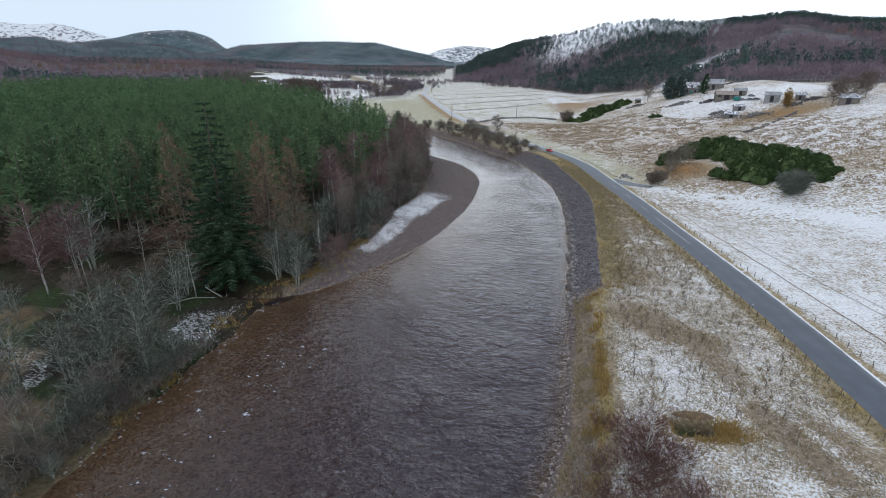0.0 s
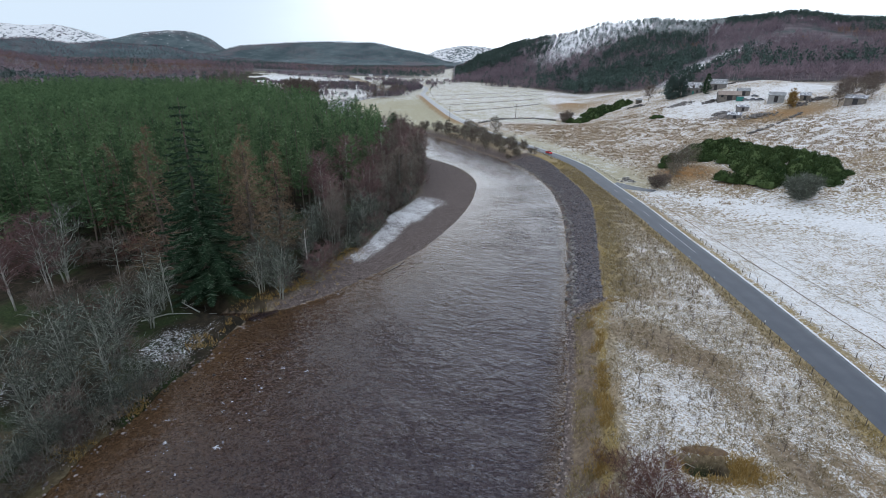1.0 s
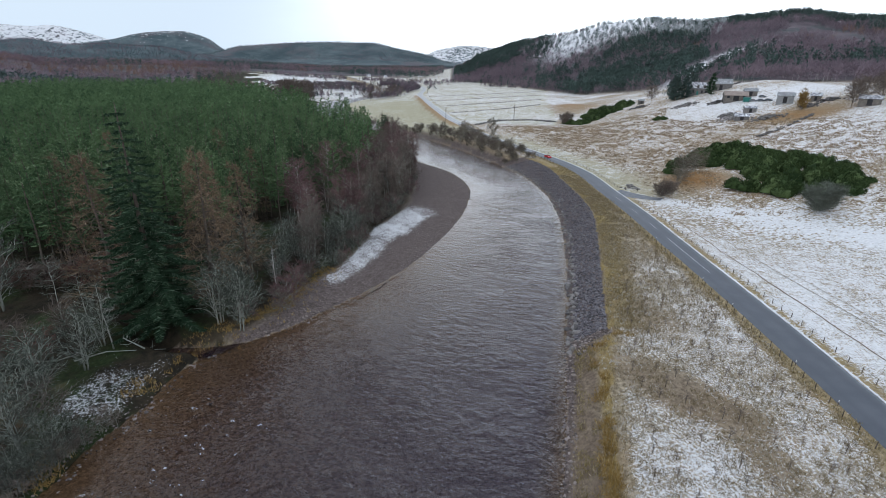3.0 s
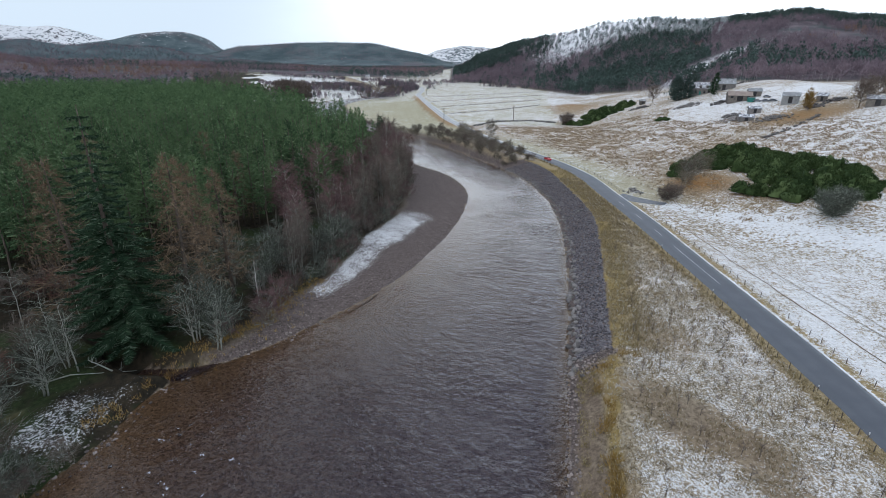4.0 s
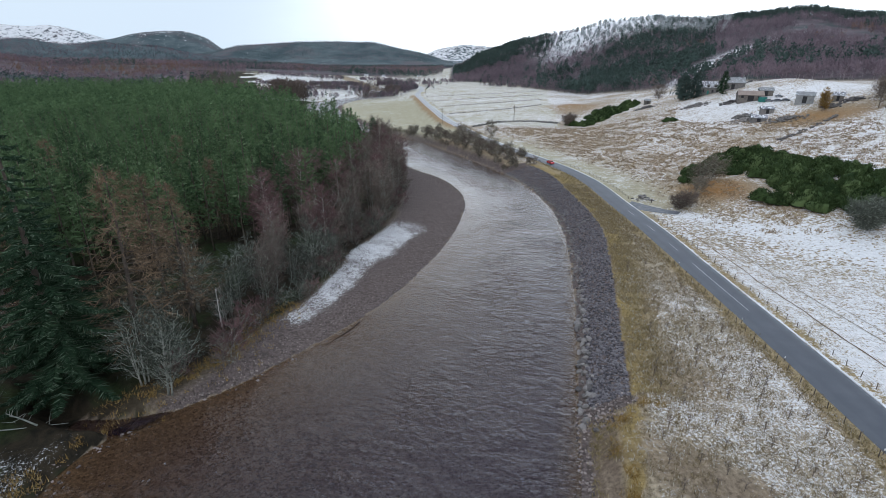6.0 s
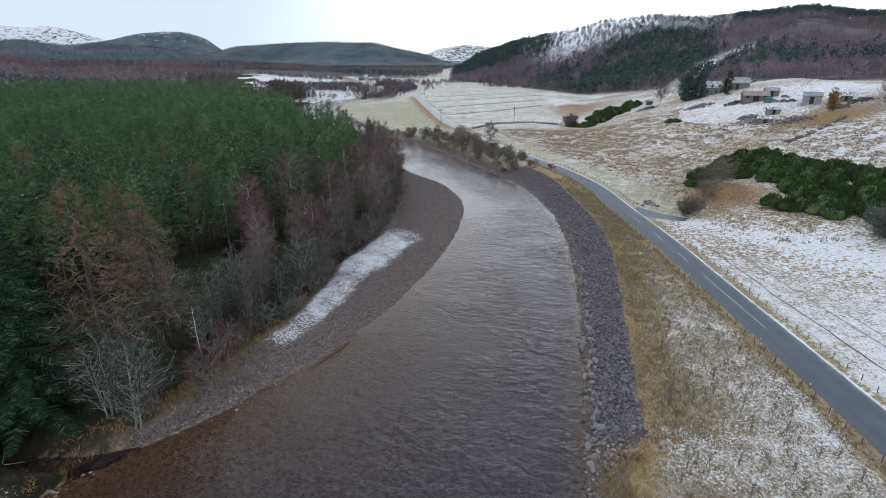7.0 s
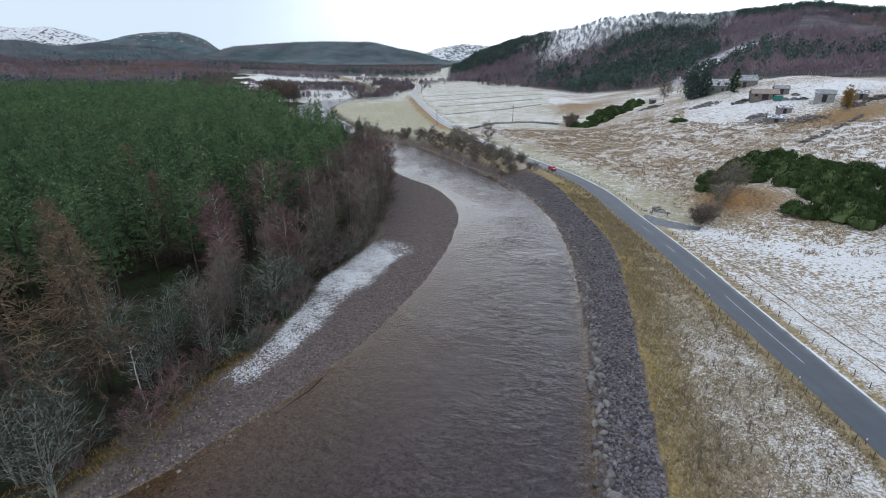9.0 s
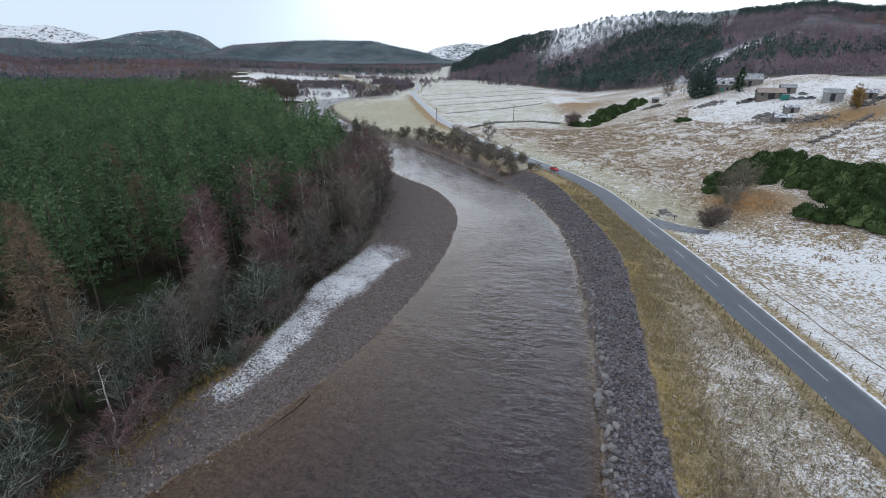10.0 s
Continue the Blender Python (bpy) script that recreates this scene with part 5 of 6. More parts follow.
    # rounded bare bushes
    rnd = [tree_kind("bush", "rounded leafless bush crusted with pale lichen", "bush",
                     *bare_shape(g, 4.6, 3.0, 7, 0.05, 60, 12, 5, 0.9, 0.1, 0.55, 0.02, 0.05, base=0.5), PALE_BARK, LICHEN, "bare bushes"),
           tree_kind("bush", "dense rounded leafless brown bush", "bush",
                     *bare_shape(g, 3.6, 2.4, 6, 0.05, 44, 9, 4, 0.9, 0.1, 0.5, 0.02, 0.045, base=0.5), PALE_BARK, BROWN_TWIG, "bare bushes"),
           tree_kind("tree", "spreading leafless tree with dark twisted boughs", "tree",
                     *bare_shape(g, 5.5, 4.2, 4, 0.12, 34, 9, 4, 0.7, 0.12, 0.7, 0.034, 0.045, base=0.4), PALE_BARK, OLIVE_TWIG, "bare bushes")]
    place(rnd[0], 56.0, 103.0, 0.3, 1.05)
    place(rnd[0], 58.2, 104.4, 1.9, 0.95)
    place(rnd[0], 84, 101, 1.0, 0.7)
    place(rnd[1], 35.0, 121.4, 0.6, 0.9)
    place(rnd[1], 36.6, 122.6, 2.6, 0.95)
    place(rnd[2], 42.6, 134, 0.2, 0.95)
    place(rnd[2], 46.5, 138, 2.2, 1.0)
    place(rnd[2], 41, 129.5, 1.2, 0.7)
    place(rnd[1], 27.5, 249, 0.3, 1.3)
    place(rnd[1], 29.5, 254, 1.3, 1.3)
    # trees round the farm
    big = tree_kind("tree", "leafless round-crowned tree near the farm", "tree",
                    *bare_shape(g, 9.5, 5.0, 2, 0.2, 44, 11, 5, 0.8, 0.1, 0.8, 0.03, 0.07), BARK, BROWN_TWIG, "farm trees")
    place(big, 72.5, 280, 0.5, 0.8)
    for i, (x, y, s) in enumerate(((109.3, 188.7, 0.75), (113.5, 190.5, 0.8), (117, 188, 0.7), (121, 192, 0.8), (116, 199, 0.6), (125, 200, 0.7))):
        place(big, x, y, i * 2.0, s)
    firs = tree_kind("pine", "dark evergreen tree beside the farmhouse", "pine tree", *pine_shape(g, 11, 4.8, 0.02, 64, 8, 4, 0.9, 0.26, 1.3), BARK, FAR_GREEN, "farm evergreens")
    place(firs, 75.0, 252, 0.0, 0.9)
    place(firs, 78.6, 251, 1.0, 0.85)
    place(firs, 75.8, 257, 2.1, 0.95)
    yew = tree_kind("yew", "dark narrow evergreen in front of the house", "yew tree", *pine_shape(g, 9, 2.6, 0.02, 50, 6, 4, 0.8, 0.24, 0.9), BARK, SPRUCE, "farm evergreens")
    place(yew, 86.3, 243, 0.0, 0.95)
    gold = tree_kind("willow", "dense golden-twigged willow beside the farm track", "willow tree",
                     *bare_shape(g, 6.5, 2.0, 5, 0.05, 40, 9, 5, 1.4, 0.1, 0.7, 0.02, 0.08, base=0.4), BARK, GOLD_GRASS, "farm trees")
    place(gold, 99.5, 197.3, 0.4, 1.0)


build_right_bushes()


def build_far_woods():
    g = np.random.default_rng(47)

    def stick(seed, h, w, n):
        """A far bare tree: a thin stem in a rounded haze of twigs."""
        q = np.random.default_rng(seed)
        d = q.normal(size=(n, 3))
        d /= np.linalg.norm(d, axis=1, keepdims=True)
        at = d * (q.random((n, 1)) ** 0.4) * np.array([0.2, 0.2, 0.34]) * h + np.array([0, 0, 0.58 * h])
        v, f = blades(q, at, d + np.array([0, 0, 0.9]), h * 0.17, w)
        s = np.array([[-0.10, 0, 0], [0.10, 0, 0], [0, 0, h * 0.8]])
        return joined([(v, f), (s, np.array([[0, 1, 2]]))])

    def cone(seed, h, w, n, bulge=0.5, low=0.30):
        """A far pine: a short stem and clumped, spreading boughs."""
        q = np.random.default_rng(seed)
        u = q.random(n)
        a = q.random(n) * 6.28
        rr = w * (1 - u ** 2) ** bulge * (0.55 + 0.5 * q.random(n))
        at = np.stack([0.55 * rr * np.cos(a), 0.55 * rr * np.sin(a), h * (low + (0.92 - low) * u)], -1)
        way = np.stack([np.cos(a), np.sin(a), 0.5 + q.random(n)], -1)
        v, f = blades(q, at, way, 0.5 * rr + 0.7, w * 0.42)
        s = np.array([[-0.14, 0, 0], [0.14, 0, 0], [0, 0, h * 0.7]])
        return joined([(v, f), (s, np.array([[0, 1, 2]]))])

    sticks = [stick(k, 12, 0.55, 29) for k in range(3)]
    thin = [stick(10 + k, 11, 0.5, 24) for k in range(2)]
    cones = [cone(20 + k, 11, 3.0, 30) for k in range(3)]
    pts, kind = [], []
    n = 23000
    az = g.uniform(-6.5, 47, n)
    r = foot_right(az) * 0.985 + (930 - foot_right(az)) * g.random(n) ** 0.85
    x, y = r * np.sin(np.radians(az)), r * np.cos(np.radians(az))
    ridge = ridge_right(az) > 12
    glade = np.exp(-((az - 15.5 - (r - 400) * 0.05) / 1.5) ** 2) * np.exp(-((r - 480) / 90) ** 2)
    clear = rough(x, y, 70, 101)
    crag = 0.9 * step(600, 730, r) * step(0, 6, az) * (1 - step(11, 24, az))
    keep = ridge & (g.random(n) > glade * 1.4) & (g.random(n) > 0.85 * crag) & (clear > -0.22)
    x, y, r, az = x[keep], y[keep], r[keep], az[keep]
    pine = (rough(x, y, 90, 103) + 0.3 * np.exp(-((az - 12) / 7) ** 2) * (r < 740) * (r > 450) + 0.45 * (r > 740) - 0.4 * (az < 3) - 0.45 * ((az > 19) & (r < 720)) + 0.25 * g.normal(size=len(x))) > 0.17
    at = np.stack([x, y, height(x, y) - 0.3], -1)
    size = (0.45 + 0.4 * g.random(len(x)) + 0.3 * pine) * (1 - 0.3 * crag[keep])
    turn = g.random(len(x)) * 6.28
    rust = (rough(x, y, 60, 107) > 0.45) & ~pine

    frosty = pine & (r > 640) & (az > 4) & (az < 20.5) & (g.random(len(x)) < 0.65)

    def stuff(name, label, mat, sel, shapes):
        idx = np.nonzero(sel)[0]
        got = [scattered(*s, at[idx[k::len(shapes)]], turn[idx[k::len(shapes)]], size[idx[k::len(shapes)]]) for k, s in enumerate(shapes)]
        v, f = joined(got)
        tagged(new(name, mesh(name, brought_nearer(v), f, mat)), label, "forest", kind="stuff")

    stuff("hillside_birch_wood", "leafless purple-brown birch wood on the hillside", FAR_BROWN, ~pine & ~rust, sticks)
    stuff("hillside_rowan_wood", "leafless rust-brown trees on the hillside", FAR_RUST, rust & (g.random(len(x)) < 0.4), thin)
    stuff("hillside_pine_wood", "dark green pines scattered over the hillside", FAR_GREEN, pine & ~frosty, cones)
    stuff("hillside_frosted_pines", "pines white with frost along the snowy crag", FROSTED, frosty, cones)
    pole = np.array([[-0.16, 0, 0.5], [0.16, 0, 0.5], [0.05, 0, 9.0], [0, -0.16, 0.5], [0, 0.16, 0.5], [0.05, 0, 9.0]]), np.arange(6).reshape(2, 3)
    stuff("hillside_birch_stems", "pale birch stems showing through the hillside wood", PALE_STEM, ~pine & ~rust & (az > 8) & (r < 620) & (g.random(len(x)) < 0.16), [pole])
    # low woods on the far left and across the valley floor
    n = 16000
    az = g.uniform(-54, -7, n)
    r = 560 + 900 * g.random(n) ** 0.8
    r = r + 210 * step(-36, -22, az)
    x, y = r * np.sin(np.radians(az)), r * np.cos(np.radians(az))
    open_field = (rough(x, y, 160, 111) > 0.42) & (az > -40)
    keep = ~open_field & ((az < -27) | (y > 775))
    x, y, r, az = x[keep], y[keep], r[keep], az[keep]
    at = np.stack([x, y, height(x, y) - 0.3], -1)
    size, turn = 0.55 + 0.45 * g.random(len(x)), g.random(len(x)) * 6.28
    mixn = rough(x, y, 110, 113) + 0.2 * g.normal(size=len(x))
    rust = (mixn > 0.36)
    pine = (mixn < -0.24 + 0.22 * step(900, 1200, r))
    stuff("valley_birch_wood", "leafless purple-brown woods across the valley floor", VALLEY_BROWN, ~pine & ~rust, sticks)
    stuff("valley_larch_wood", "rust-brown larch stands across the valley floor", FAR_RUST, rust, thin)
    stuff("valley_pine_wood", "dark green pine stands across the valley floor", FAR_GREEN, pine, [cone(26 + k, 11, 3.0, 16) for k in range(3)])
    # belts of trees between the upper fields
    runs = ((-262, 552, -90, 548, 330, 7), (-185, 372, -150, 400, 60, 9), (-128, 472, -84, 506, 110, 7), (-105, 400, -88, 420, 40, 4), (-200, 470, -92, 505, 150, 10), (-120, 400, -88, 520, 90, 9), (-330, 690, -105, 625, 230, 14), (-150, 560, -80, 580, 90, 9), (-260, 430, -150, 400, 150, 16), (-75, 640, 10, 655, 80, 8), (-20, 560, 60, 520, 60, 7))
    xs, ys = [], []
    for x0, y0, x1, y1, m, w in runs:
        m = 2 * m
        q = g.random(m)
        xs.append(x0 + (x1 - x0) * q + g.normal(0, w, m))
        ys.append(y0 + (y1 - y0) * q + g.normal(0, w * 0.6, m))
    x, y = np.concatenate(xs), np.concatenate(ys)
    dry = (x < river_left(y) - 1) | (x > river_right(y) + 1)
    dry &= np.abs(x - road_mid(y)) > 4
    x, y = x[dry], y[dry]
    at = np.stack([x, y, height(x, y) - 0.3], -1)
    size, turn = 0.28 + 0.3 * g.random(len(x)), g.random(len(x)) * 6.28
    dark = g.random(len(x)) < 0.22
    stuff("field_belt_trees", "leafless brown trees in belts between the upper fields", FAR_BROWN, ~dark, [stick(80 + k, 11, 0.85, 46) for k in range(3)])
    stuff("field_belt_conifers", "dark conifers in belts between the upper fields", FAR_GREEN, dark, cones)
    # tree tops that roughen the far ridges
    n = 21000
    az = g.uniform(-49, -6, n)
    r = np.where(g.random(n) < 0.4, g.uniform(1450, 1830, n), g.uniform(2350, 2960, n))
    x, y = r * np.sin(np.radians(az)), r * np.cos(np.radians(az))
    keep = (rough(x, y, 260, 117) > -0.28)
    x, y = x[keep], y[keep]
    at = np.stack([x, y, height(x, y) - 3.0], -1)
    size, turn = 0.5 + 0.35 * g.random(len(x)), g.random(len(x)) * 6.28
    mixed = rough(x, y, 330, 119) + 0.12 * g.normal(size=len(x))
    stuff("far_ridge_wood", "dark conifer woods along the far ridges", RIDGE_HAZED, mixed < 0.12, [cone(60 + k, 13, 4.0, 11, 0.5, 0.0) for k in range(3)])
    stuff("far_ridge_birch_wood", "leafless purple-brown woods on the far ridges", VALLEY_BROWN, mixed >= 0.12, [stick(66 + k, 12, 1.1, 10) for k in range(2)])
    # trees along the river upstream and hedgerow trees
    tre = [tree_kind("riverside_tree", "leafless brown tree beside the upper river", "tree",
                     *bare_shape(g, 9, 3.6, 2, 0.2, 11, 5, 4, 0.9, 0.1, 1.2, 0.03, 0.17), BARK, BROWN_TWIG, "upper riverside trees") for _ in range(3)]
    for i in range(104):
        q = (i * 0.618) % 1.0
        if i < 22:
            y = 380 + 100 * q
            x = float(river_right(y)) + 3 + 10 * g.random()
        elif i < 40:
            x, y = -205 + 120 * q, 540 + 30 * g.random() + 30 * q
        elif i < 80:
            x, y = -195 + 100 * q, 455 + 45 * g.random() + 10 * q
        else:
            x, y = -146 - 60 * q, 350 + 80 * g.random()
        place(tre[i % 3], x, y, g.random() * 6, 0.5 + 0.35 * g.random())
    # dark clump along the plantation's upstream edge
    for i in range(46):
        q = (i * 0.618) % 1.0
        place(tre[i % 3], -138 - 40 * q + 6 * g.random(), 346 + 40 * q + 16 * g.random(), g.random() * 6, 1.05 + 0.45 * g.random())
    for i in range(16):
        q = i / 15
        place(tre[i % 3], -150 - 52 * q + 5 * g.random(), 325 + 36 * q + 5 * g.random(), g.random() * 6, 1.0 + 0.4 * g.random())


build_far_woods()

# ---- stones ----


def rock_shape(seed, detail=1):
    bm = bmesh.new()
    bmesh.ops.create_icosphere(bm, subdivisions=detail, radius=0.5)
    q = np.random.default_rng(seed)
    for v in bm.verts:
        v.co *= 0.8 + 0.4 * q.random()
    sx, sy, sz = 1.0 + 0.3 * q.random(), 0.75 + 0.3 * q.random(), 0.55 + 0.25 * q.random()
    cut = Vector(q.normal(size=3)).normalized()
    for v in bm.verts:
        d = v.co.dot(cut)
        if d > 0.3:
            v.co -= cut * (d - 0.3)
        v.co = Vector((v.co.x * sx, v.co.y * sy, v.co.z * sz))
    v = np.array([p.co[:] for p in bm.verts])
    f = np.array([[p.index for p in t.verts] for t in bm.faces])
    bm.free()
    return v, f


def build_armour():
    g = np.random.default_rng(59)
    base = thing("rock_armour", "sloping bank armour of dark quarried stone along the river", "rock armour", kind="structure")
    rocks = [rock_shape(k, 1) for k in range(6)]
    # loose quarry stone that covers the slope
    n = 10500
    y = 61.5 + 98.5 * g.random(n) ** 1.15
    xr, xt = river_right(y) + 0.9, armour_top(y)
    x = xr + (xt - xr) * g.random(n)
    at = np.stack([x, y, height(x, y) + 0.02], -1)
    size = 0.17 + 0.24 * g.random(n) ** 2.0
    got = [scattered(*r, at[k::6], g.random(len(at[k::6])) * 6.28, size[k::6]) for k, r in enumerate(rocks)]
    fill = part("stone_fill", joined(got), STONE, base, "dark purple-grey quarried stones")
    fill["kind"] = "stuff"
    # larger boulders along the water's edge
    shapes = [mesh("boulder", *rock_shape(20 + k, 2), BOULDER) for k in range(6)]
    for i in range(300):
        y = 58.5 + 101 * (i / 300) + g.uniform(-0.3, 0.3)
        x = float(river_right(y)) + 0.1 + 1.35 * g.random()
        s = (0.38 + 0.6 * g.random() ** 1.6) * (1.0 - 0.35 * float(step(76, 92, y)))
        ob = part("boulder", shapes[i % 6], None, base)
        ob.matrix_world = Matrix.LocRotScale((x, y, float(height(x, y)) + 0.05), Euler((g.random(), g.random(), g.random() * 6)), (s, s, s))
    # a dark seam of flat stones across the fill
    for k in range(7):
        x = 13.4 + 0.55 * k
        y = 111.4 + 0.35 * k
        ob = part("boulder", shapes[k % 6], None, base)
        ob.matrix_world = Matrix.LocRotScale((x, y, float(height(x, y)) + 0.1), Euler((0.2, 0.1, 0.6)), (0.9, 0.35, 0.45))


build_armour()


def build_pebbles():
    g = np.random.default_rng(61)
    rocks = [rock_shape(40 + k, 1) for k in range(4)]
    # gravel bar
    n = 7500
    y = g.uniform(56, 172, n)
    x = river_left(y) + 0.4 - (river_left(y) - wood_edge(y)) * g.random(n) ** 0.8
    at = np.stack([x, y, height(x, y) + 0.01], -1)
    size = 0.06 + 0.13 * g.random(n) ** 3
    got = [scattered(*r, at[k::4], g.random(len(at[k::4])) * 6.28, size[k::4]) for k, r in enumerate(rocks)]
    tagged(new("bar_stones", mesh("bar_stones", *joined(got), PEBBLE)), "loose rounded stones over the gravel bar", "stones", kind="stuff")
    # foot of the earth bank on the right, and left water's edge
    n = 900
    y = g.uniform(18, 61, n)
    x = river_right(y) - 0.2 + 1.1 * g.random(n) ** 1.6
    yl = np.concatenate([g.uniform(24, 54, 230), g.uniform(58, 70, 90)])
    xl = river_left(yl) + 1.9 * g.random(320) - 0.9
    ys = g.uniform(33, 56, 70)
    xs = river_left(ys) + 0.6 + 6 * g.random(70) ** 1.6
    ye = 58.6 + 3.4 * g.random(260)
    xe = river_right(ye) + 0.3 + (4.6 - 0.8 * np.abs(ye - 61)) * g.random(260)
    yu = g.uniform(158, 226, 700)
    xu = river_right(yu) - 0.2 + 2.6 * g.random(700) ** 1.4
    x, y = np.concatenate([x, xl, xs, xe, xu]), np.concatenate([y, yl, ys, ye, yu])
    at = np.stack([x, y, np.maximum(height(x, y), -0.12) + 0.03], -1)
    size = 0.10 + 0.3 * g.random(len(x)) ** 2.6
    got = [scattered(*r, at[k::4], g.random(len(at[k::4])) * 6.28, size[k::4]) for k, r in enumerate(rocks)]
    tagged(new("bank_stones", mesh("bank_stones", *joined(got), PEBBLE)), "pale rounded stones along the water's edge", "stones", kind="stuff")


build_pebbles()


def build_grass():
    g = np.random.default_rng(67)

    def tufts(n, x, y, blade, wide, spread):
        z = height(x, y)
        k = np.repeat(np.arange(n), 6)
        at = np.stack([x[k] + g.normal(0, spread, len(k)), y[k] + g.normal(0, spread, len(k)), z[k] - 0.02], -1)
        way = np.stack([g.normal(0, 0.55, len(k)), g.normal(0, 0.55, len(k)), np.ones(len(k))], -1)
        return blades(g, at, way, blade * (0.5 + g.random(len(k))), wide)

    def on_haugh(n, y0, y1):
        y = y0 + (y1 - y0) * g.random(n) ** 1.4
        top = np.where(y > 60, armour_top(np.maximum(y, 60)), river_right(y) + 2.6)
        x = top + 0.3 + (road_mid(y) - 3.0 - top) * g.random(n)
        return x, y

    x, y = on_haugh(27000, 6, 140)
    keep = rough(x, y, 2.2, 121) > -0.3
    tagged(new("rough_grass", mesh("rough_grass", *tufts(keep.sum(), x[keep], y[keep], 0.26, 0.05, 0.14), DRY_GRASS)), "short withered grass tufts on the haugh", "grass", kind="stuff")
    x, y = on_haugh(9600, 6, 100)
    keep = rough(x, y, 4, 123) > 0.0
    tagged(new("snowy_grass", mesh("snowy_grass", *tufts(keep.sum(), x[keep], y[keep], 0.13, 0.05, 0.12), SNOW_GRASS)), "grass tufts coated with frozen snow", "grass", kind="stuff")
    # tussocks over the rising ground beyond the road
    n = 34000
    y = 104 + 135 * g.random(n) ** 0.9
    x = road_mid(y) + 5 + 90 * g.random(n)
    keep = (0.35 * rough(x, y, 14, 125) + rough(x, y, 2.2, 127, 2) > -0.1) & (np.hypot((x - 64) / 14, (y - 132) / 24) > 1) & (np.hypot((x - 84) / 20, (y - 222) / 19) > 1) & (x > road_mid(y) + 10 + 12 * g.random(n))
    tagged(new("tussock_grass", mesh("tussock_grass", *tufts(keep.sum(), x[keep], y[keep], 0.36, 0.15, 0.22), TUSSOCK)), "withered brown tussock grass on the snowy slope", "grass", kind="stuff")
    n = 5200
    y = g.uniform(18, 150, n)
    top = np.where(y > 60, armour_top(np.maximum(y, 60)) + 0.3, river_right(y) + 1.9 + 1.3 * g.random(n) ** 0.4 + 0.5 * rough(0 * y, y, 3.0, 128))
    x = top + np.where(y > 60, 2.8, 0.7) * g.random(n) ** 1.3
    n2 = 750
    x2, y2 = 16.3 + 1.6 * g.normal(size=n2), 33.55 + 0.75 * g.normal(size=n2)
    out = (np.abs(x2 - 15.6) > 1.7) | (np.abs(y2 - 33.9) > 1.3)
    x2, y2 = x2[out], y2[out]
    n3 = 1300
    y3 = g.uniform(20, 190, n3)
    x3 = road_mid(y3) - 2.3 - 1.4 * g.random(n3)
    n4 = 480
    y4 = g.uniform(54, 76, n4)
    x4 = wood_edge(y4) - 1.0 + 1.2 * g.normal(size=n4)
    n5 = 1700
    y5 = g.uniform(8, 60, n5)
    x5 = river_right(y5) + 0.9 + 1.9 * g.random(n5)
    keep5 = rough(x5, y5, 2.0, 129) > -0.1
    x3, y3 = np.concatenate([x3, x5[keep5]]), np.concatenate([y3, y5[keep5]])
    low = (y > 61) | (rough(x, y, 2.4, 122) > 0.0)
    x, y = x[low], y[low]
    up = y > 61
    xo, yo = np.concatenate([x[up] + 3.0 * g.random(up.sum()) ** 2, x3]), np.concatenate([y[up], y3])
    tagged(new("olive_grass", mesh("olive_grass", *tufts(len(xo), xo, yo, 0.3, 0.05, 0.2), OLIVE_GRASS)), "withered olive grass above the stone armour and on verges", "grass", kind="stuff")
    y6 = g.uniform(20, 55, 1100)
    x6 = river_left(y6) - 0.3 - 2.2 * g.random(1100) ** 1.3
    keep6 = rough(x6, y6, 2.6, 126) > 0.05
    x, y = np.concatenate([x[~up], x2, x4, x6[keep6]]), np.concatenate([y[~up], y2, y4, y6[keep6]])
    tagged(new("golden_grass", mesh("golden_grass", *tufts(len(x), x, y, 0.42, 0.06, 0.16), GOLD_GRASS)), "long golden withered grass along the bank tops", "grass", kind="stuff")


build_grass()


# ---- fences ----


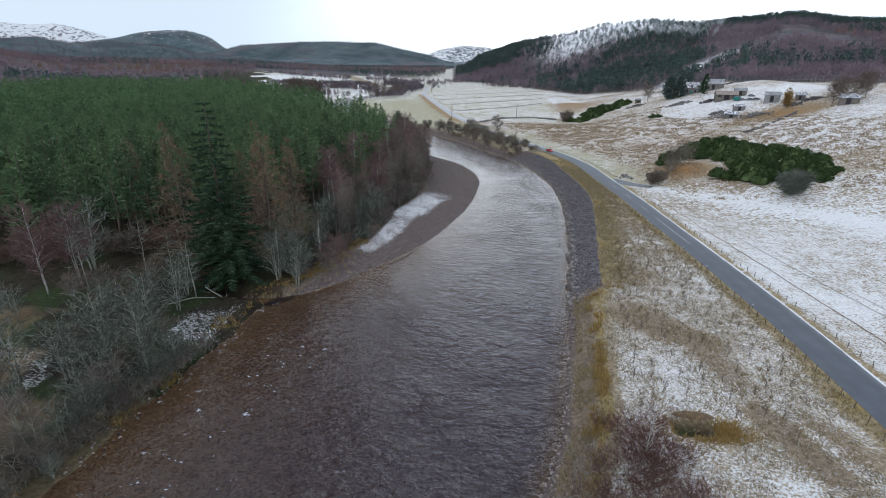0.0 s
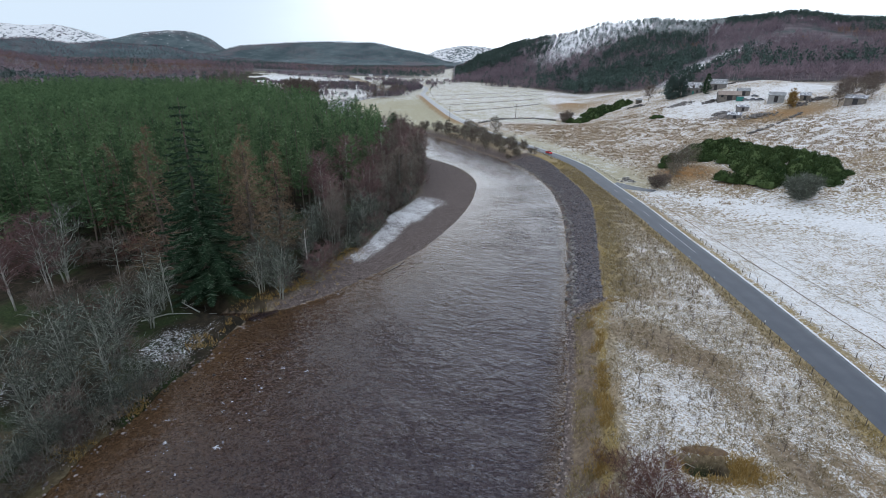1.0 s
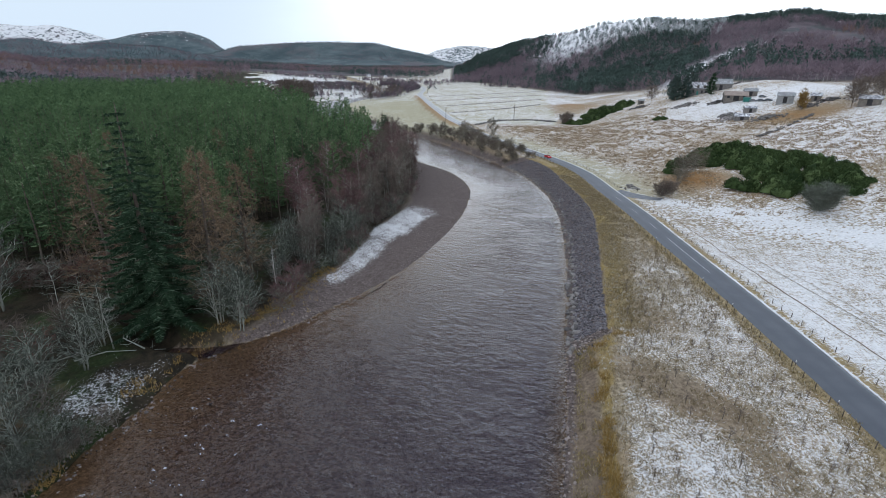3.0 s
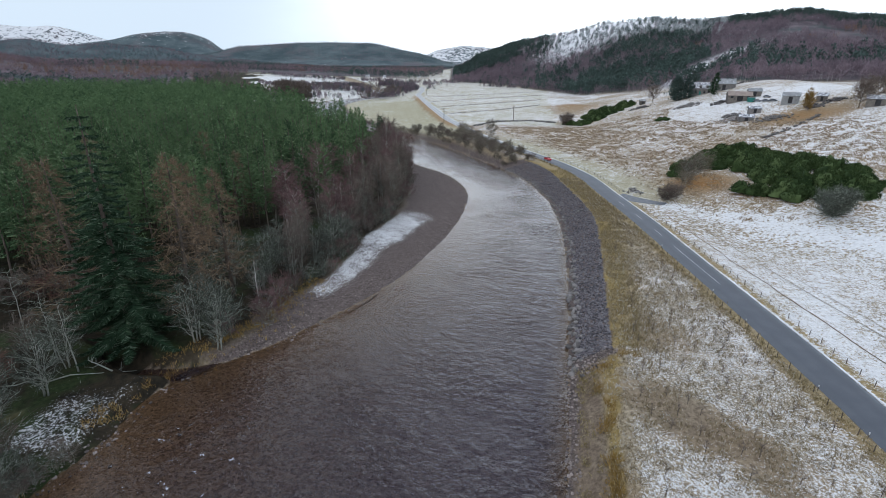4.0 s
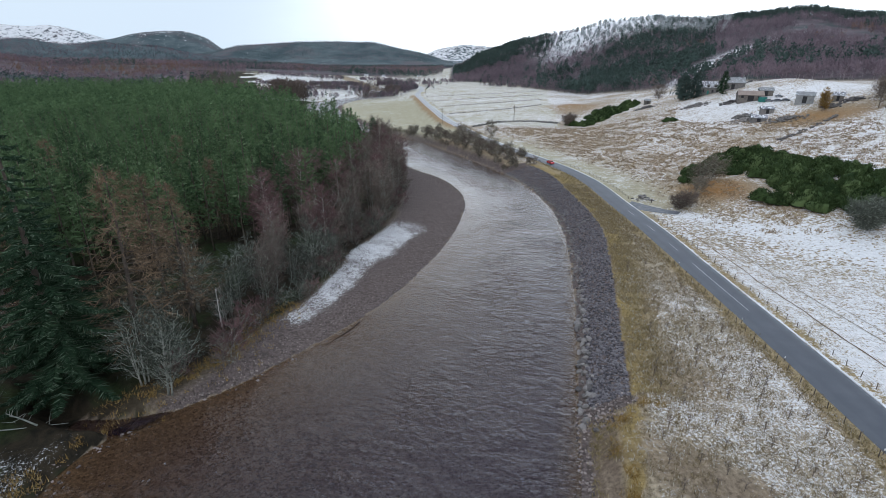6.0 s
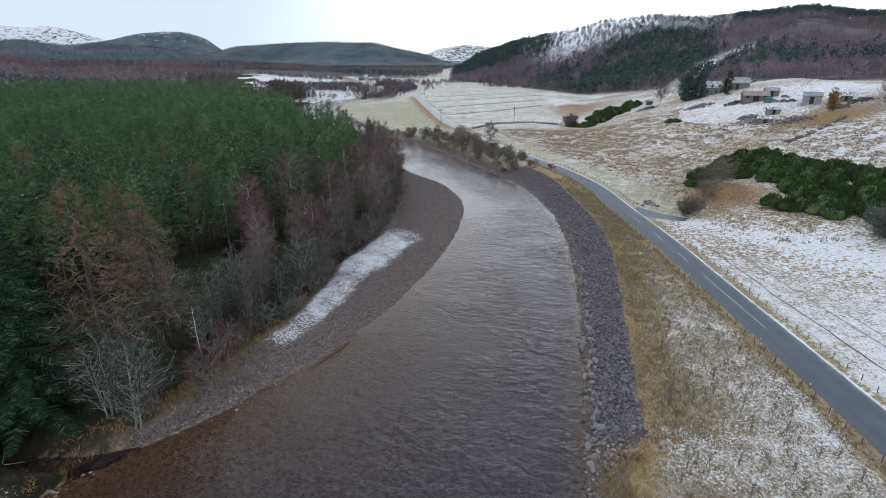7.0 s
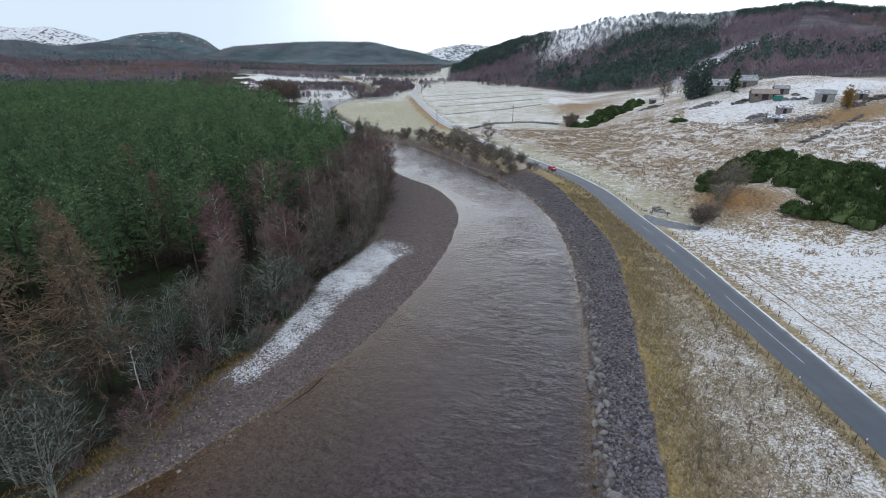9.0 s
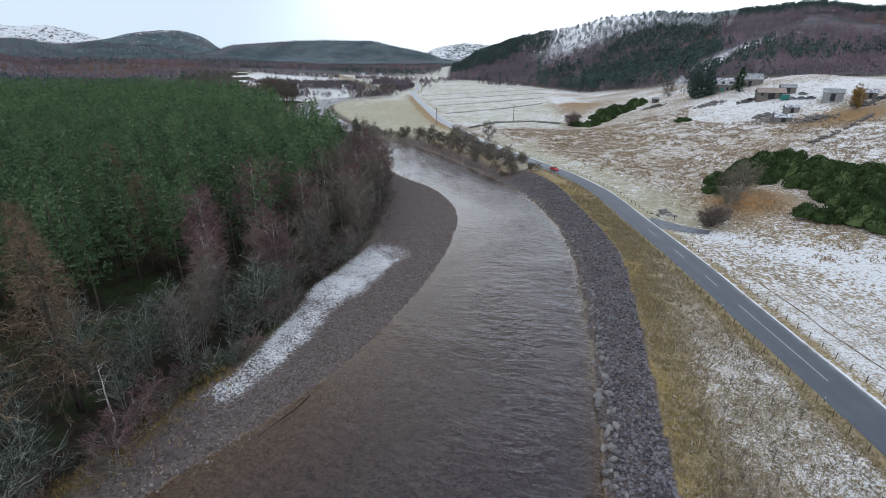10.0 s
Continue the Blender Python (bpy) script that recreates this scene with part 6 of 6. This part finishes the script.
def build_fences():
    g = np.random.default_rng(71)
    bm = bmesh.new()
    bmesh.ops.create_cone(bm, cap_ends=True, segments=7, radius1=0.042, radius2=0.036, depth=0.94)
    bmesh.ops.translate(bm, verts=bm.verts, vec=(0, 0, 0.25))
    stake = bpy.data.meshes.new("post")
    bm.to_mesh(stake)
    bm.free()
    stake.materials.append(POST)

    def fence(label, ys, xs, wires=(0.22, 0.43, 0.63), group="roadside fences"):
        ob = thing("fence", label, "fence", group)
        pts = []
        for x, y in zip(xs, ys):
            z = float(height(x, y))
            p = part("post", stake, None, ob)
            s = 0.94 + 0.12 * g.random()
            p.matrix_world = Matrix.LocRotScale((x, y, z - 0.02), Euler((g.normal(0, 0.04), g.normal(0, 0.04), g.random() * 6)), (1, 1, s))
            pts.append((x, y, z))
        pts = np.array(pts)
        for h in wires:
            part("wire", tube(pts + np.array([0, 0, h]), 0.007, 3, False), WIRE, ob)

    ys = np.arange(22, 196, 1.8)
    fence("wooden post and wire fence along the river side of the road", ys, road_mid(ys) - 2.85 + 0.05 * g.normal(size=len(ys)))
    ys = np.concatenate([np.arange(20, 116, 1.8), np.arange(128, 246, 1.9)])
    fence("wooden post and wire fence along the field side of the road", ys[ys < 120], (road_mid(ys) + 3.35)[ys < 120])
    fence("wooden post and wire fence beyond the gate", ys[ys > 120], (road_mid(ys) + 3.35)[ys > 120])
    q = np.linspace(0, 1, 40)
    fence("old field fence climbing the snowy slope", 150 - 62 * q, 78 + 60 * q, group="field fences")
    q = np.linspace(0, 1, 34)
    fence("post and wire fence between far fields", 222 + 38 * q, -11 + 42 * q, group="field fences")
    q = np.linspace(0, 1, 30)
    fence("post and wire fence beside the upper road", 236 + 150 * q, road_mid(236 + 150 * q) + 4.2, group="field fences")
    # white-topped marker posts
    for y, side in ((50.5, -1), (56.5, -1), (68.5, -1), (76, -1), (62.0, 1), (92, -1)):
        x = float(road_mid(y)) + side * 2.3
        z = float(height(x, y))
        ob = thing("marker_post", "short white-topped road marker post on the verge", "marker post", "road marker posts", Matrix.Translation((x, y, z)))
        part("shaft", tube([(0, 0, -0.12), (0, 0, 0.38)], 0.035, 6), POST, ob)
        part("cap", tube([(0, 0, 0.382), (0, 0, 0.57)], 0.038, 6), WHITE, ob, "white painted top")
    # gate at the track
    gate = thing("field_gate", "grey metal field gate at the end of the track", "gate", at=Matrix.Translation((28.6, 126.6, float(height(28.6, 126.6)))) @ Matrix.Scale(0.72, 4))
    for x in (0, 3.4):
        part("gate_post", tube([(x, -0.35 * x, -0.3), (x, -0.35 * x, 1.3)], 0.09, 8), POST, gate)
    for z in (0.25, 0.5, 0.75, 1.0, 1.15):
        part("bar", tube([(0.08, -0.03, z), (3.3, -1.155, z)], 0.025, 5), METAL, gate)
    part("brace", tube([(0.1, -0.07, 0.27), (3.28, -1.18, 1.12)], 0.02, 5), METAL, gate)


build_fences()


def build_saplings():
    g = np.random.default_rng(73)
    kinds = []
    for k in range(4):
        w, f = bare_shape(g, 1.5, 0.32, 1, 0.3, 10, 3, 2, 1.2, 0.0, 0.2, 0.034, 0.03)
        kinds.append((mesh("stem", *w, STAKE, True), mesh("twigs", *f, BROWN_TWIG)))
    stake = mesh("stake", *tube([(0.07, 0, -0.2), (0.075, 0.01, 1.05)], 0.026, 5), STAKE)
    n = 0
    for row in range(8):
        for k in range(34):
            y = 36 + 2.2 * k + g.uniform(-0.5, 0.5)
            x = float(armour_top(max(y, 60)) if y > 60 else river_right(y) + 3.6) + 2.6 + row * 2.0 + g.uniform(-0.5, 0.5)
            if x > float(road_mid(y)) - 4.4 or g.random() < 0.22 + 0.5 * (y > 80) or abs(y - 34) < 2.5 and abs(x - 16) < 3:
                continue
            ob = thing("sapling", "young leafless sapling tied to a stake on the haugh", "sapling", "planted saplings")
            s = 0.5 + 0.27 * g.random()
            ob.matrix_world = Matrix.LocRotScale((x, y, float(height(x, y))), Euler((0, 0, g.random() * 6)), (s, s, s))
            part("stem", kinds[n % 4][0], None, ob)
            part("twigs", kinds[n % 4][1], None, ob)
            part("stake", stake, None, ob)
            n += 1


build_saplings()


def build_pit():
    """Turned earth and a plank edge round the small pit."""
    g = np.random.default_rng(79)
    x0, y0 = 15.9, 34.1
    pit = thing("soil_heap", "low heap of turned brown soil beside a shallow pit", "soil heap", at=Matrix.Translation((x0, y0, float(height(x0 + 3, y0)))))
    th, rr = np.meshgrid(np.linspace(0, 2 * np.pi, 33)[:-1], np.array([0.0, 0.35, 0.75, 1.0]))
    x, y = 1.9 * rr * np.cos(th), 0.5 * rr * np.sin(th) + 1.35
    z = 0.16 * np.cos(rr * np.pi / 2) ** 1.2 + 0.06 * rough(x + 50, y, 0.4, 131) * (rr < 0.9) - 0.06 * (rr > 0.9)
    i = (np.arange(3)[:, None] * 32 + np.arange(32)[None]).ravel()
    j = (np.arange(3)[:, None] * 32 + (np.arange(32)[None] + 1) % 32).ravel()
    part("heap", (np.stack([x, y, z], -1).reshape(-1, 3), np.stack([i, i + 32, j + 32, j], -1)), PEAT, pit, smooth=True)


build_pit()


def build_driftwood():
    g = np.random.default_rng(83)

    def log(name, label, pts, r, twigs=6):
        ob = thing(name, label, "driftwood", "stranded wood")
        p = np.array([(x, y, float(height(x, y)) + dz) for x, y, dz in pts])
        part("stem", tube(p, np.linspace(r, r * 0.35, len(p)), 6), DARK_SOIL if twigs == 2 else PALE_BARK, ob, smooth=True)
        for k in range(twigs):
            q = p[0] + (p[-1] - p[0]) * (0.3 + 0.65 * g.random())
            e = q + np.array([g.normal(0, 0.7), g.normal(0, 0.7), 0.25 + 0.6 * g.random()])
            part("branch", tube([q, (q + e) / 2 + g.normal(0, 0.1, 3), e], (r * 0.35, r * 0.25, 0.012), 4), PALE_BARK, ob)

    log("driftwood", "long dark stranded trunk at the water's edge", ((-15.6, 74.6, 0.12), (-16.2, 72.6, 0.1), (-16.9, 71.2, 0.08), (-18.0, 69.0, 0.05)), 0.055, 2)
    log("driftwood", "pale fallen tree lying on the grassy bank", ((-41.6, 48.9, 0.15), (-39.4, 50.6, 0.35), (-37.6, 51.4, 0.2), (-35.2, 53.7, 0.5)), 0.075, 11)
    log("driftwood", "pale bleached fallen branch in the wood", ((-46.5, 47.6, 0.3), (-43.2, 48.6, 0.2), (-40.8, 50.2, 0.7)), 0.08, 8)
    log("driftwood", "snow-covered fallen trunk deep in the wood", ((-68.2, 65.6, 0.3), (-66.4, 67.2, 0.4), (-63.0, 68.6, 0.5)), 0.22, 4)
    log("fallen_branch", "forked bleached branch on the bank", ((-36.4, 52.2, 0.05), (-37.3, 52.0, 0.7), (-38.0, 51.5, 1.6)), 0.09, 7)
    log("fallen_branch", "pale branch stranded on the gravel bar", ((-27.0, 62.5, 0.1), (-25.9, 63.1, 0.1), (-25.0, 63.2, 0.35)), 0.06, 4)


build_driftwood()


# ---- the farm ----


def gable(w, d, wall, rise, over=0.25):
    """Walls with two gables, and the two roof slopes, as arrays. w along x, d along y, ridge along x."""
    x, y = w / 2, d / 2
    v = np.array([(-x, -y, -1.5), (x, -y, -1.5), (x, y, -1.5), (-x, y, -1.5), (-x, -y, wall), (x, -y, wall), (x, y, wall), (-x, y, wall), (-x, 0, wall + rise), (x, 0, wall + rise)])
    f = np.array([(0, 1, 5), (0, 5, 4), (2, 3, 7), (2, 7, 6), (1, 2, 6), (1, 6, 5), (5, 6, 9), (3, 0, 4), (3, 4, 7), (7, 4, 8)])
    roofs = []
    for s in (-1, 1):
        a, b = np.array([0, s * (y + over), wall - over * rise / y]), np.array([0, 0, wall + rise])
        t = 0.12
        q = []
        for dz in (0.03, 0.03 + t):
            q += [(-x - over, a[1], a[2] + dz), (x + over, a[1], a[2] + dz), (x + over, 0, b[2] + dz), (-x - over, 0, b[2] + dz)]
        fq = [(0, 1, 2, 3), (4, 5, 6, 7), (0, 1, 5, 4), (1, 2, 6, 5), (2, 3, 7, 6), (3, 0, 4, 7)]
        roofs.append((np.array(q), np.array([t3 for a4 in fq for t3 in ((a4[0], a4[1], a4[2]), (a4[0], a4[2], a4[3]))])))
    return (v, f), roofs


def window(parent, x, y, z, w, h, face=-1):
    win = part("window", box(x - w / 2 - 0.07, y - 0.05, z - 0.07, x + w / 2 + 0.07, y + 0.05, z + h + 0.07), TIMBER, parent, "grey window frame")
    for k in (-1, 1):
        cx = x + k * w / 4
        part("pane", box(cx - w / 4 + 0.03, y + face * 0.07 - 0.015, z, cx + w / 4 - 0.03, y + face * 0.07 + 0.015, z + h), GLASS, win)


def ground_at(x, y, w=0.0):
    return float(min(height(x - w, y), height(x + w, y), height(x, y - w), height(x, y + w), height(x, y)))


def build_farm():
    g = np.random.default_rng(89)
    # farmhouse
    x, y = 84.6, 254
    house = thing("farmhouse", "grey granite farmhouse with dormers and a snow-dusted slate roof", "house", at=pose(x, y, float(height(x, y)), 0, 0, -14) @ Matrix.Scale(0.74, 4))
    walls, roofs = gable(11.5, 6.6, 3.8, 3.0)
    part("wall", walls, GRANITE, house)
    for r in roofs:
        part("roof", r, SLATE, house)
    for cx in (-5.2, 5.2):
        ch = part("chimney", box(cx - 0.5, -0.55, 5.6, cx + 0.5, 0.55, 8.0), GRANITE, house)
        part("chimney_pot", tube([(cx, 0, 7.95), (cx, 0, 8.5)], 0.14, 7), RUST, ch)
    for cx in (-3.6, 0, 3.6):
        dw, dr = gable(1.7, 2.0, 1.1, 0.8, 0.1)
        turn = np.array([[0, -1, 0], [1, 0, 0], [0, 0, 1.0]])
        dorm = part("dormer", (np.maximum(dw[0], -0.6) @ turn.T + np.array([cx, -2.4, 3.7]), dw[1]), GRANITE, house)
        for q in dr:
            part("dormer_roof", (q[0] @ turn.T + np.array([cx, -2.4, 3.7]), q[1]), SLATE, dorm)
        window(dorm, cx, -3.3, 3.8, 0.8, 0.9)
    for cx in (-4.6, -2.3, 2.3, 4.6):
        window(house, cx, -3.32, 1.1, 0.9, 1.4)
    part("door", box(-0.5, -3.38, 0.0, 0.5, -3.25, 2.05), TEAL, house, "dark green front door")
    # wing at the back with pale roof
    x, y = 93.0, 251
    wing = thing("outhouse", "stone outhouse with a pale sheet roof", "outhouse", at=pose(x, y, float(height(x, y)), 0, 0, -8))
    w, r = gable(8, 5, 2.6, 1.8)
    part("wall", w, GRANITE, wing)
    for q in r:
        part("roof", q, METAL, wing, "pale sheet roof")
    part("door", box(-1.0, -2.58, 0, 0.2, -2.45, 2.0), DARK, wing)
    # barns and sheds: place, width, depth, wall, rise, turn, wall and roof materials
    sheds = (("barn", "long low stone barn with a rusty sheet roof", 88.9, 224.5, 13, 6.0, 2.6, 1.9, -10, TIMBER, RUST),
             ("shed", "small pale timber shed with a sheet roof", 95.0, 226.5, 7.0, 5, 2.4, 1.4, -14, TIMBER, METAL),
             ("barn", "grey corrugated barn with a shallow roof", 99.8, 209.5, 8.2, 6.4, 3.2, 1.5, -28, METAL, METAL),
             ("hut", "small weathered hut on the slope above", 107.4, 205.1, 5.0, 4.0, 2.2, 1.3, -30, TIMBER, SLATE),
             ("hut", "low grey hut with a snow-dusted roof", 113.0, 186.5, 9.0, 5, 2.6, 1.4, -34, TIMBER, SLATE),
             ("ruin", "ruined low stone bothy with a patched roof", 81.6, 198.7, 7, 4.5, 1.6, 1.2, -14, GRANITE, SLATE),
             ("ruin", "low stone pen beside the rubble", 87.0, 205.8, 6.0, 3.6, 2.0, 0.9, -10, GRANITE, SLATE),
             ("hut", "small hut standing alone in the far field", 68.5, 283, 4.2, 3.4, 2.4, 0.9, 0, TIMBER, METAL))
    for name, label, x, y, w, d, wall, rise, turn, wm, rm in sheds:
        w, d, wall, rise = w * 0.62, d * 0.62, wall * 0.78, rise * 0.66
        ob = thing(name, label, name, "farm buildings", pose(x, y, float(height(x, y)), 0, 0, turn))
        body, roofs = gable(w, d, wall, rise)
        part("wall", body, wm, ob)
        for q in roofs:
            part("roof", q, rm, ob)
        part("door", box(-w * 0.12, -d / 2 - 0.05, 0.0, w * 0.12, -d / 2 + 0.04, min(wall - 0.2, 2.2)), DARK, ob, "dark doorway")
        if w > 6:
            for cx in (-0.34, 0.34):
                part("window", box(w * cx - 0.45, -d / 2 - 0.04, 1.0, w * cx + 0.45, -d / 2 + 0.03, 1.8), GLASS, ob)
        if wm is METAL:
            for k in range(int(w / 0.6)):
                cx = -w / 2 + 0.3 + 0.6 * k
                if abs(cx) > w * 0.14:
                    part("sheet_rib", box(cx - 0.04, -d / 2 - 0.05, 0.1, cx + 0.04, -d / 2 - 0.002, wall - 0.05), METAL, ob)
    # parked cars in the yard
    for i, (x, y, a) in enumerate(((93.0, 218.4, 70), (95.0, 216.6, 80), (97.0, 215.4, 76), (97.5, 221.5, 60))):
        make_car("parked_car", "dark car parked in the snowy farmyard", x, y, a, CAR_BLUE, "yard cars")
    ob = thing("tank", "green metal tank beside the shed", "tank", at=pose(91.4, 219.8, float(height(91.4, 219.8))))
    part("body", box(-1.1, -0.8, 0, 1.1, 0.8, 1.6), TEAL, ob)
    part("lid", box(-1.15, -0.85, 1.603, 1.15, 0.85, 1.7), METAL, ob)
    # heaps of rubble and old walls
    rocks = [rock_shape(90 + k, 1) for k in range(4)]
    for i, (x, y, rx, ry, n) in enumerate(((80, 202, 4.5, 3, 150), (87.9, 194.6, 4.5, 2.6, 130), (62.8, 261, 4, 3, 110), (74.2, 234.1, 5, 2.2, 130), (83.7, 226.5, 3.5, 2, 90), (80, 207, 4, 1.8, 80), (30.2, 129.0, 1.6, 1.2, 26), (103, 200, 3, 2, 70), (110, 202, 4, 2, 90))):
        px, py = x + rx * g.normal(0, 0.45, n), y + ry * g.normal(0, 0.45, n)
        near = np.exp(-((px - x) / rx) ** 2 - ((py - y) / ry) ** 2)
        at = np.stack([px, py, height(px, py) + 0.9 * near * g.random(n)], -1)
        got = [scattered(*r, at[k::4], g.random(len(at[k::4])) * 6.28, 0.35 + 0.75 * g.random(len(at[k::4]))) for k, r in enumerate(rocks)]
        tagged(new("rubble_heap", mesh("rubble_heap", *joined(got), BOULDER)), "low heap of grey rubble dusted with snow", "rubble", "rubble heaps", "stuff")
    # dry-stone dyke up to the slope, and a turf dyke across the far field
    def dyke(label, xs, ys, h, n):
        t = np.linspace(0, 1, len(xs))
        q = g.random(n)
        px, py = np.interp(q, t, xs) + g.normal(0, 0.3, n), np.interp(q, t, ys) + g.normal(0, 0.3, n)
        at = np.stack([px, py, height(px, py) + h * g.random(n)], -1)
        got = [scattered(*r, at[k::4], g.random(len(at[k::4])) * 6.28, 0.4 + 0.45 * g.random(len(at[k::4]))) for k, r in enumerate(rocks)]
        tagged(new("dry_stone_dyke", mesh("dry_stone_dyke", *joined(got), BOULDER)), label, "stone wall", "field dykes", "stuff")

    dyke("low dark dyke between the far fields", (-13, -4, 12, 24), (238, 256, 263, 256), 0.7, 330)
    dyke("low dyke below the farmyard", (99, 94.7, 81.1, 76), (189, 185.5, 175.4, 172), 0.5, 120)
    for k in range(4):
        dyke("low grassy field dyke across the flat fields", (float(road_mid(290 + 40 * k)) + 6, 0 - 5 * k, 22 + 4 * k), (290 + 40 * k, 322 + 44 * k, 352 + 50 * k), 0.35, 200)
    dyke("low dyke above the farm", (100, 125, 160), (292, 290, 292), 0.8, 320)


def make_car(name, label, x, y, turn, paint, group=""):
    z = float(height(x, y))
    if abs(x - float(road_mid(y))) < 2.2:
        z = ROAD_Z + 0.03
    car = thing(name, label, "car", group, pose(x, y, z, 0, 0, turn) @ Matrix.Scale(0.62, 4))
    prof = [(-2.0, 0.35), (-2.02, 0.75), (-1.85, 0.92), (-1.0, 0.98), (-0.45, 1.42), (0.9, 1.45), (1.6, 1.05), (1.98, 0.98), (2.02, 0.55), (1.95, 0.33)]
    half = np.array([0.80, 0.85, 0.85, 0.84, 0.66, 0.66, 0.80, 0.82, 0.84, 0.80])
    n = len(prof)
    v = np.array([(s * h, p[0], p[1]) for s in (-1, 1) for p, h in zip(prof, half)])
    f = [(i, (i + 1) % n, n + (i + 1) % n) for i in range(n)] + [(i, n + (i + 1) % n, n + i) for i in range(n)]
    f += [(0, i + 1, i) for i in range(1, n - 1)] + [(n, n + i, n + i + 1) for i in range(1, n - 1)]
    part("body", (v, np.array(f)), paint, car)
    part("windscreen", (np.array([(-0.72, -1.0, 1.0), (0.72, -1.0, 1.0), (0.58, -0.5, 1.4), (-0.58, -0.5, 1.4)]) + np.array([0, -0.03, 0.02]), np.array([(0, 1, 2), (0, 2, 3)])), GLASS, car)
    part("rear_window", (np.array([(-0.7, 1.55, 1.1), (0.7, 1.55, 1.1), (0.58, 0.95, 1.43), (-0.58, 0.95, 1.43)]) + np.array([0, 0.03, 0.02]), np.array([(1, 0, 3), (1, 3, 2)])), GLASS, car)
    for s in (-1, 1):
        part("side_window", (np.array([(s * 0.84, -0.8, 1.02), (s * 0.83, 1.35, 1.08), (s * 0.69, 0.85, 1.40), (s * 0.69, -0.42, 1.38)]), np.array([(0, 1, 2), (0, 2, 3)])), GLASS, car)
        part("headlight", box(s * 0.62 - 0.14, -2.05, 0.66, s * 0.62 + 0.14, -1.98, 0.80), WHITE, car)
        for wy in (-1.25, 1.3):
            w = part("wheel", tube([(s * 0.68, wy, 0.31), (s * 0.87, wy, 0.31)], 0.31, 12), TYRE, car)
            part("rim", tube([(s * 0.86, wy, 0.31), (s * 0.885, wy, 0.31)], 0.19, 10), METAL, w)


build_farm()
make_car("red_car", "small red car driving along the grey road", 13.6, 163.0, 27, RED)


def build_poles():
    for x, y, h in ((-27.6, 247.6, 7.0), (4.4, 265.5, 7.0), (-66, 440, 7.0)):
        z = float(height(x, y))
        ob = thing("utility_pole", "thin dark wooden utility pole beside the fields", "utility pole", "utility poles", Matrix.Translation((x, y, z)))
        part("pole", tube([(0, 0, -0.4), (0, 0, h)], (0.15, 0.1), 7), POST, ob)
        part("crossarm", box(-0.6, -0.06, h - 0.5, 0.6, 0.06, h - 0.38), POST, ob)
    # far white cottages across the valley
    for i, (az, r, w) in enumerate(((-15.0, 800, 12), (-13.2, 800, 10), (-21.5, 1300, 14), (-9.5, 860, 9), (-28.0, 1440, 14), (-26.5, 1480, 12))):
        x, y = r * math.sin(radians(az)), r * math.cos(radians(az))
        ob = thing("cottage", "far white cottage with a grey roof", "house", "far cottages", pose(x, y, float(height(x, y)), 0, 0, -az + 10 * i))
        w = w * 0.45
        body, roofs = gable(w, 3.6, 1.7, 1.5)
        part("wall", body, WHITE, ob)
        for q in roofs:
            part("roof", q, SLATE, ob)
        for cx in (-0.3, 0, 0.3):
            part("window", box(w * cx - 0.25, -1.86, 0.6, w * cx + 0.25, -1.77, 1.3), GLASS, ob)
    # boulders beside the upper rapid
    for i, (x, y, s) in enumerate(((-28.3, 218, 1.6), (-27, 216.5, 1.3), (-29.6, 219.8, 1.2), (-30.4, 221, 1.0))):
        v, f = rock_shape(120 + i, 2)
        ob = tagged(new("boulder", mesh("boulder", v * s * 1.6, f, BOULDER)), "large pale boulder at the water's edge", "boulder", "bank boulders")
        ob.location = (x, y, float(height(x, y)) + 0.2)


build_poles()


# ---- the plan brought to metres ----
for ob in list(scene.objects):
    if ob.parent is None and ob.type in {"MESH", "EMPTY"}:
        ob.matrix_basis = Matrix.Scale(SCALE, 4) @ ob.matrix_basis
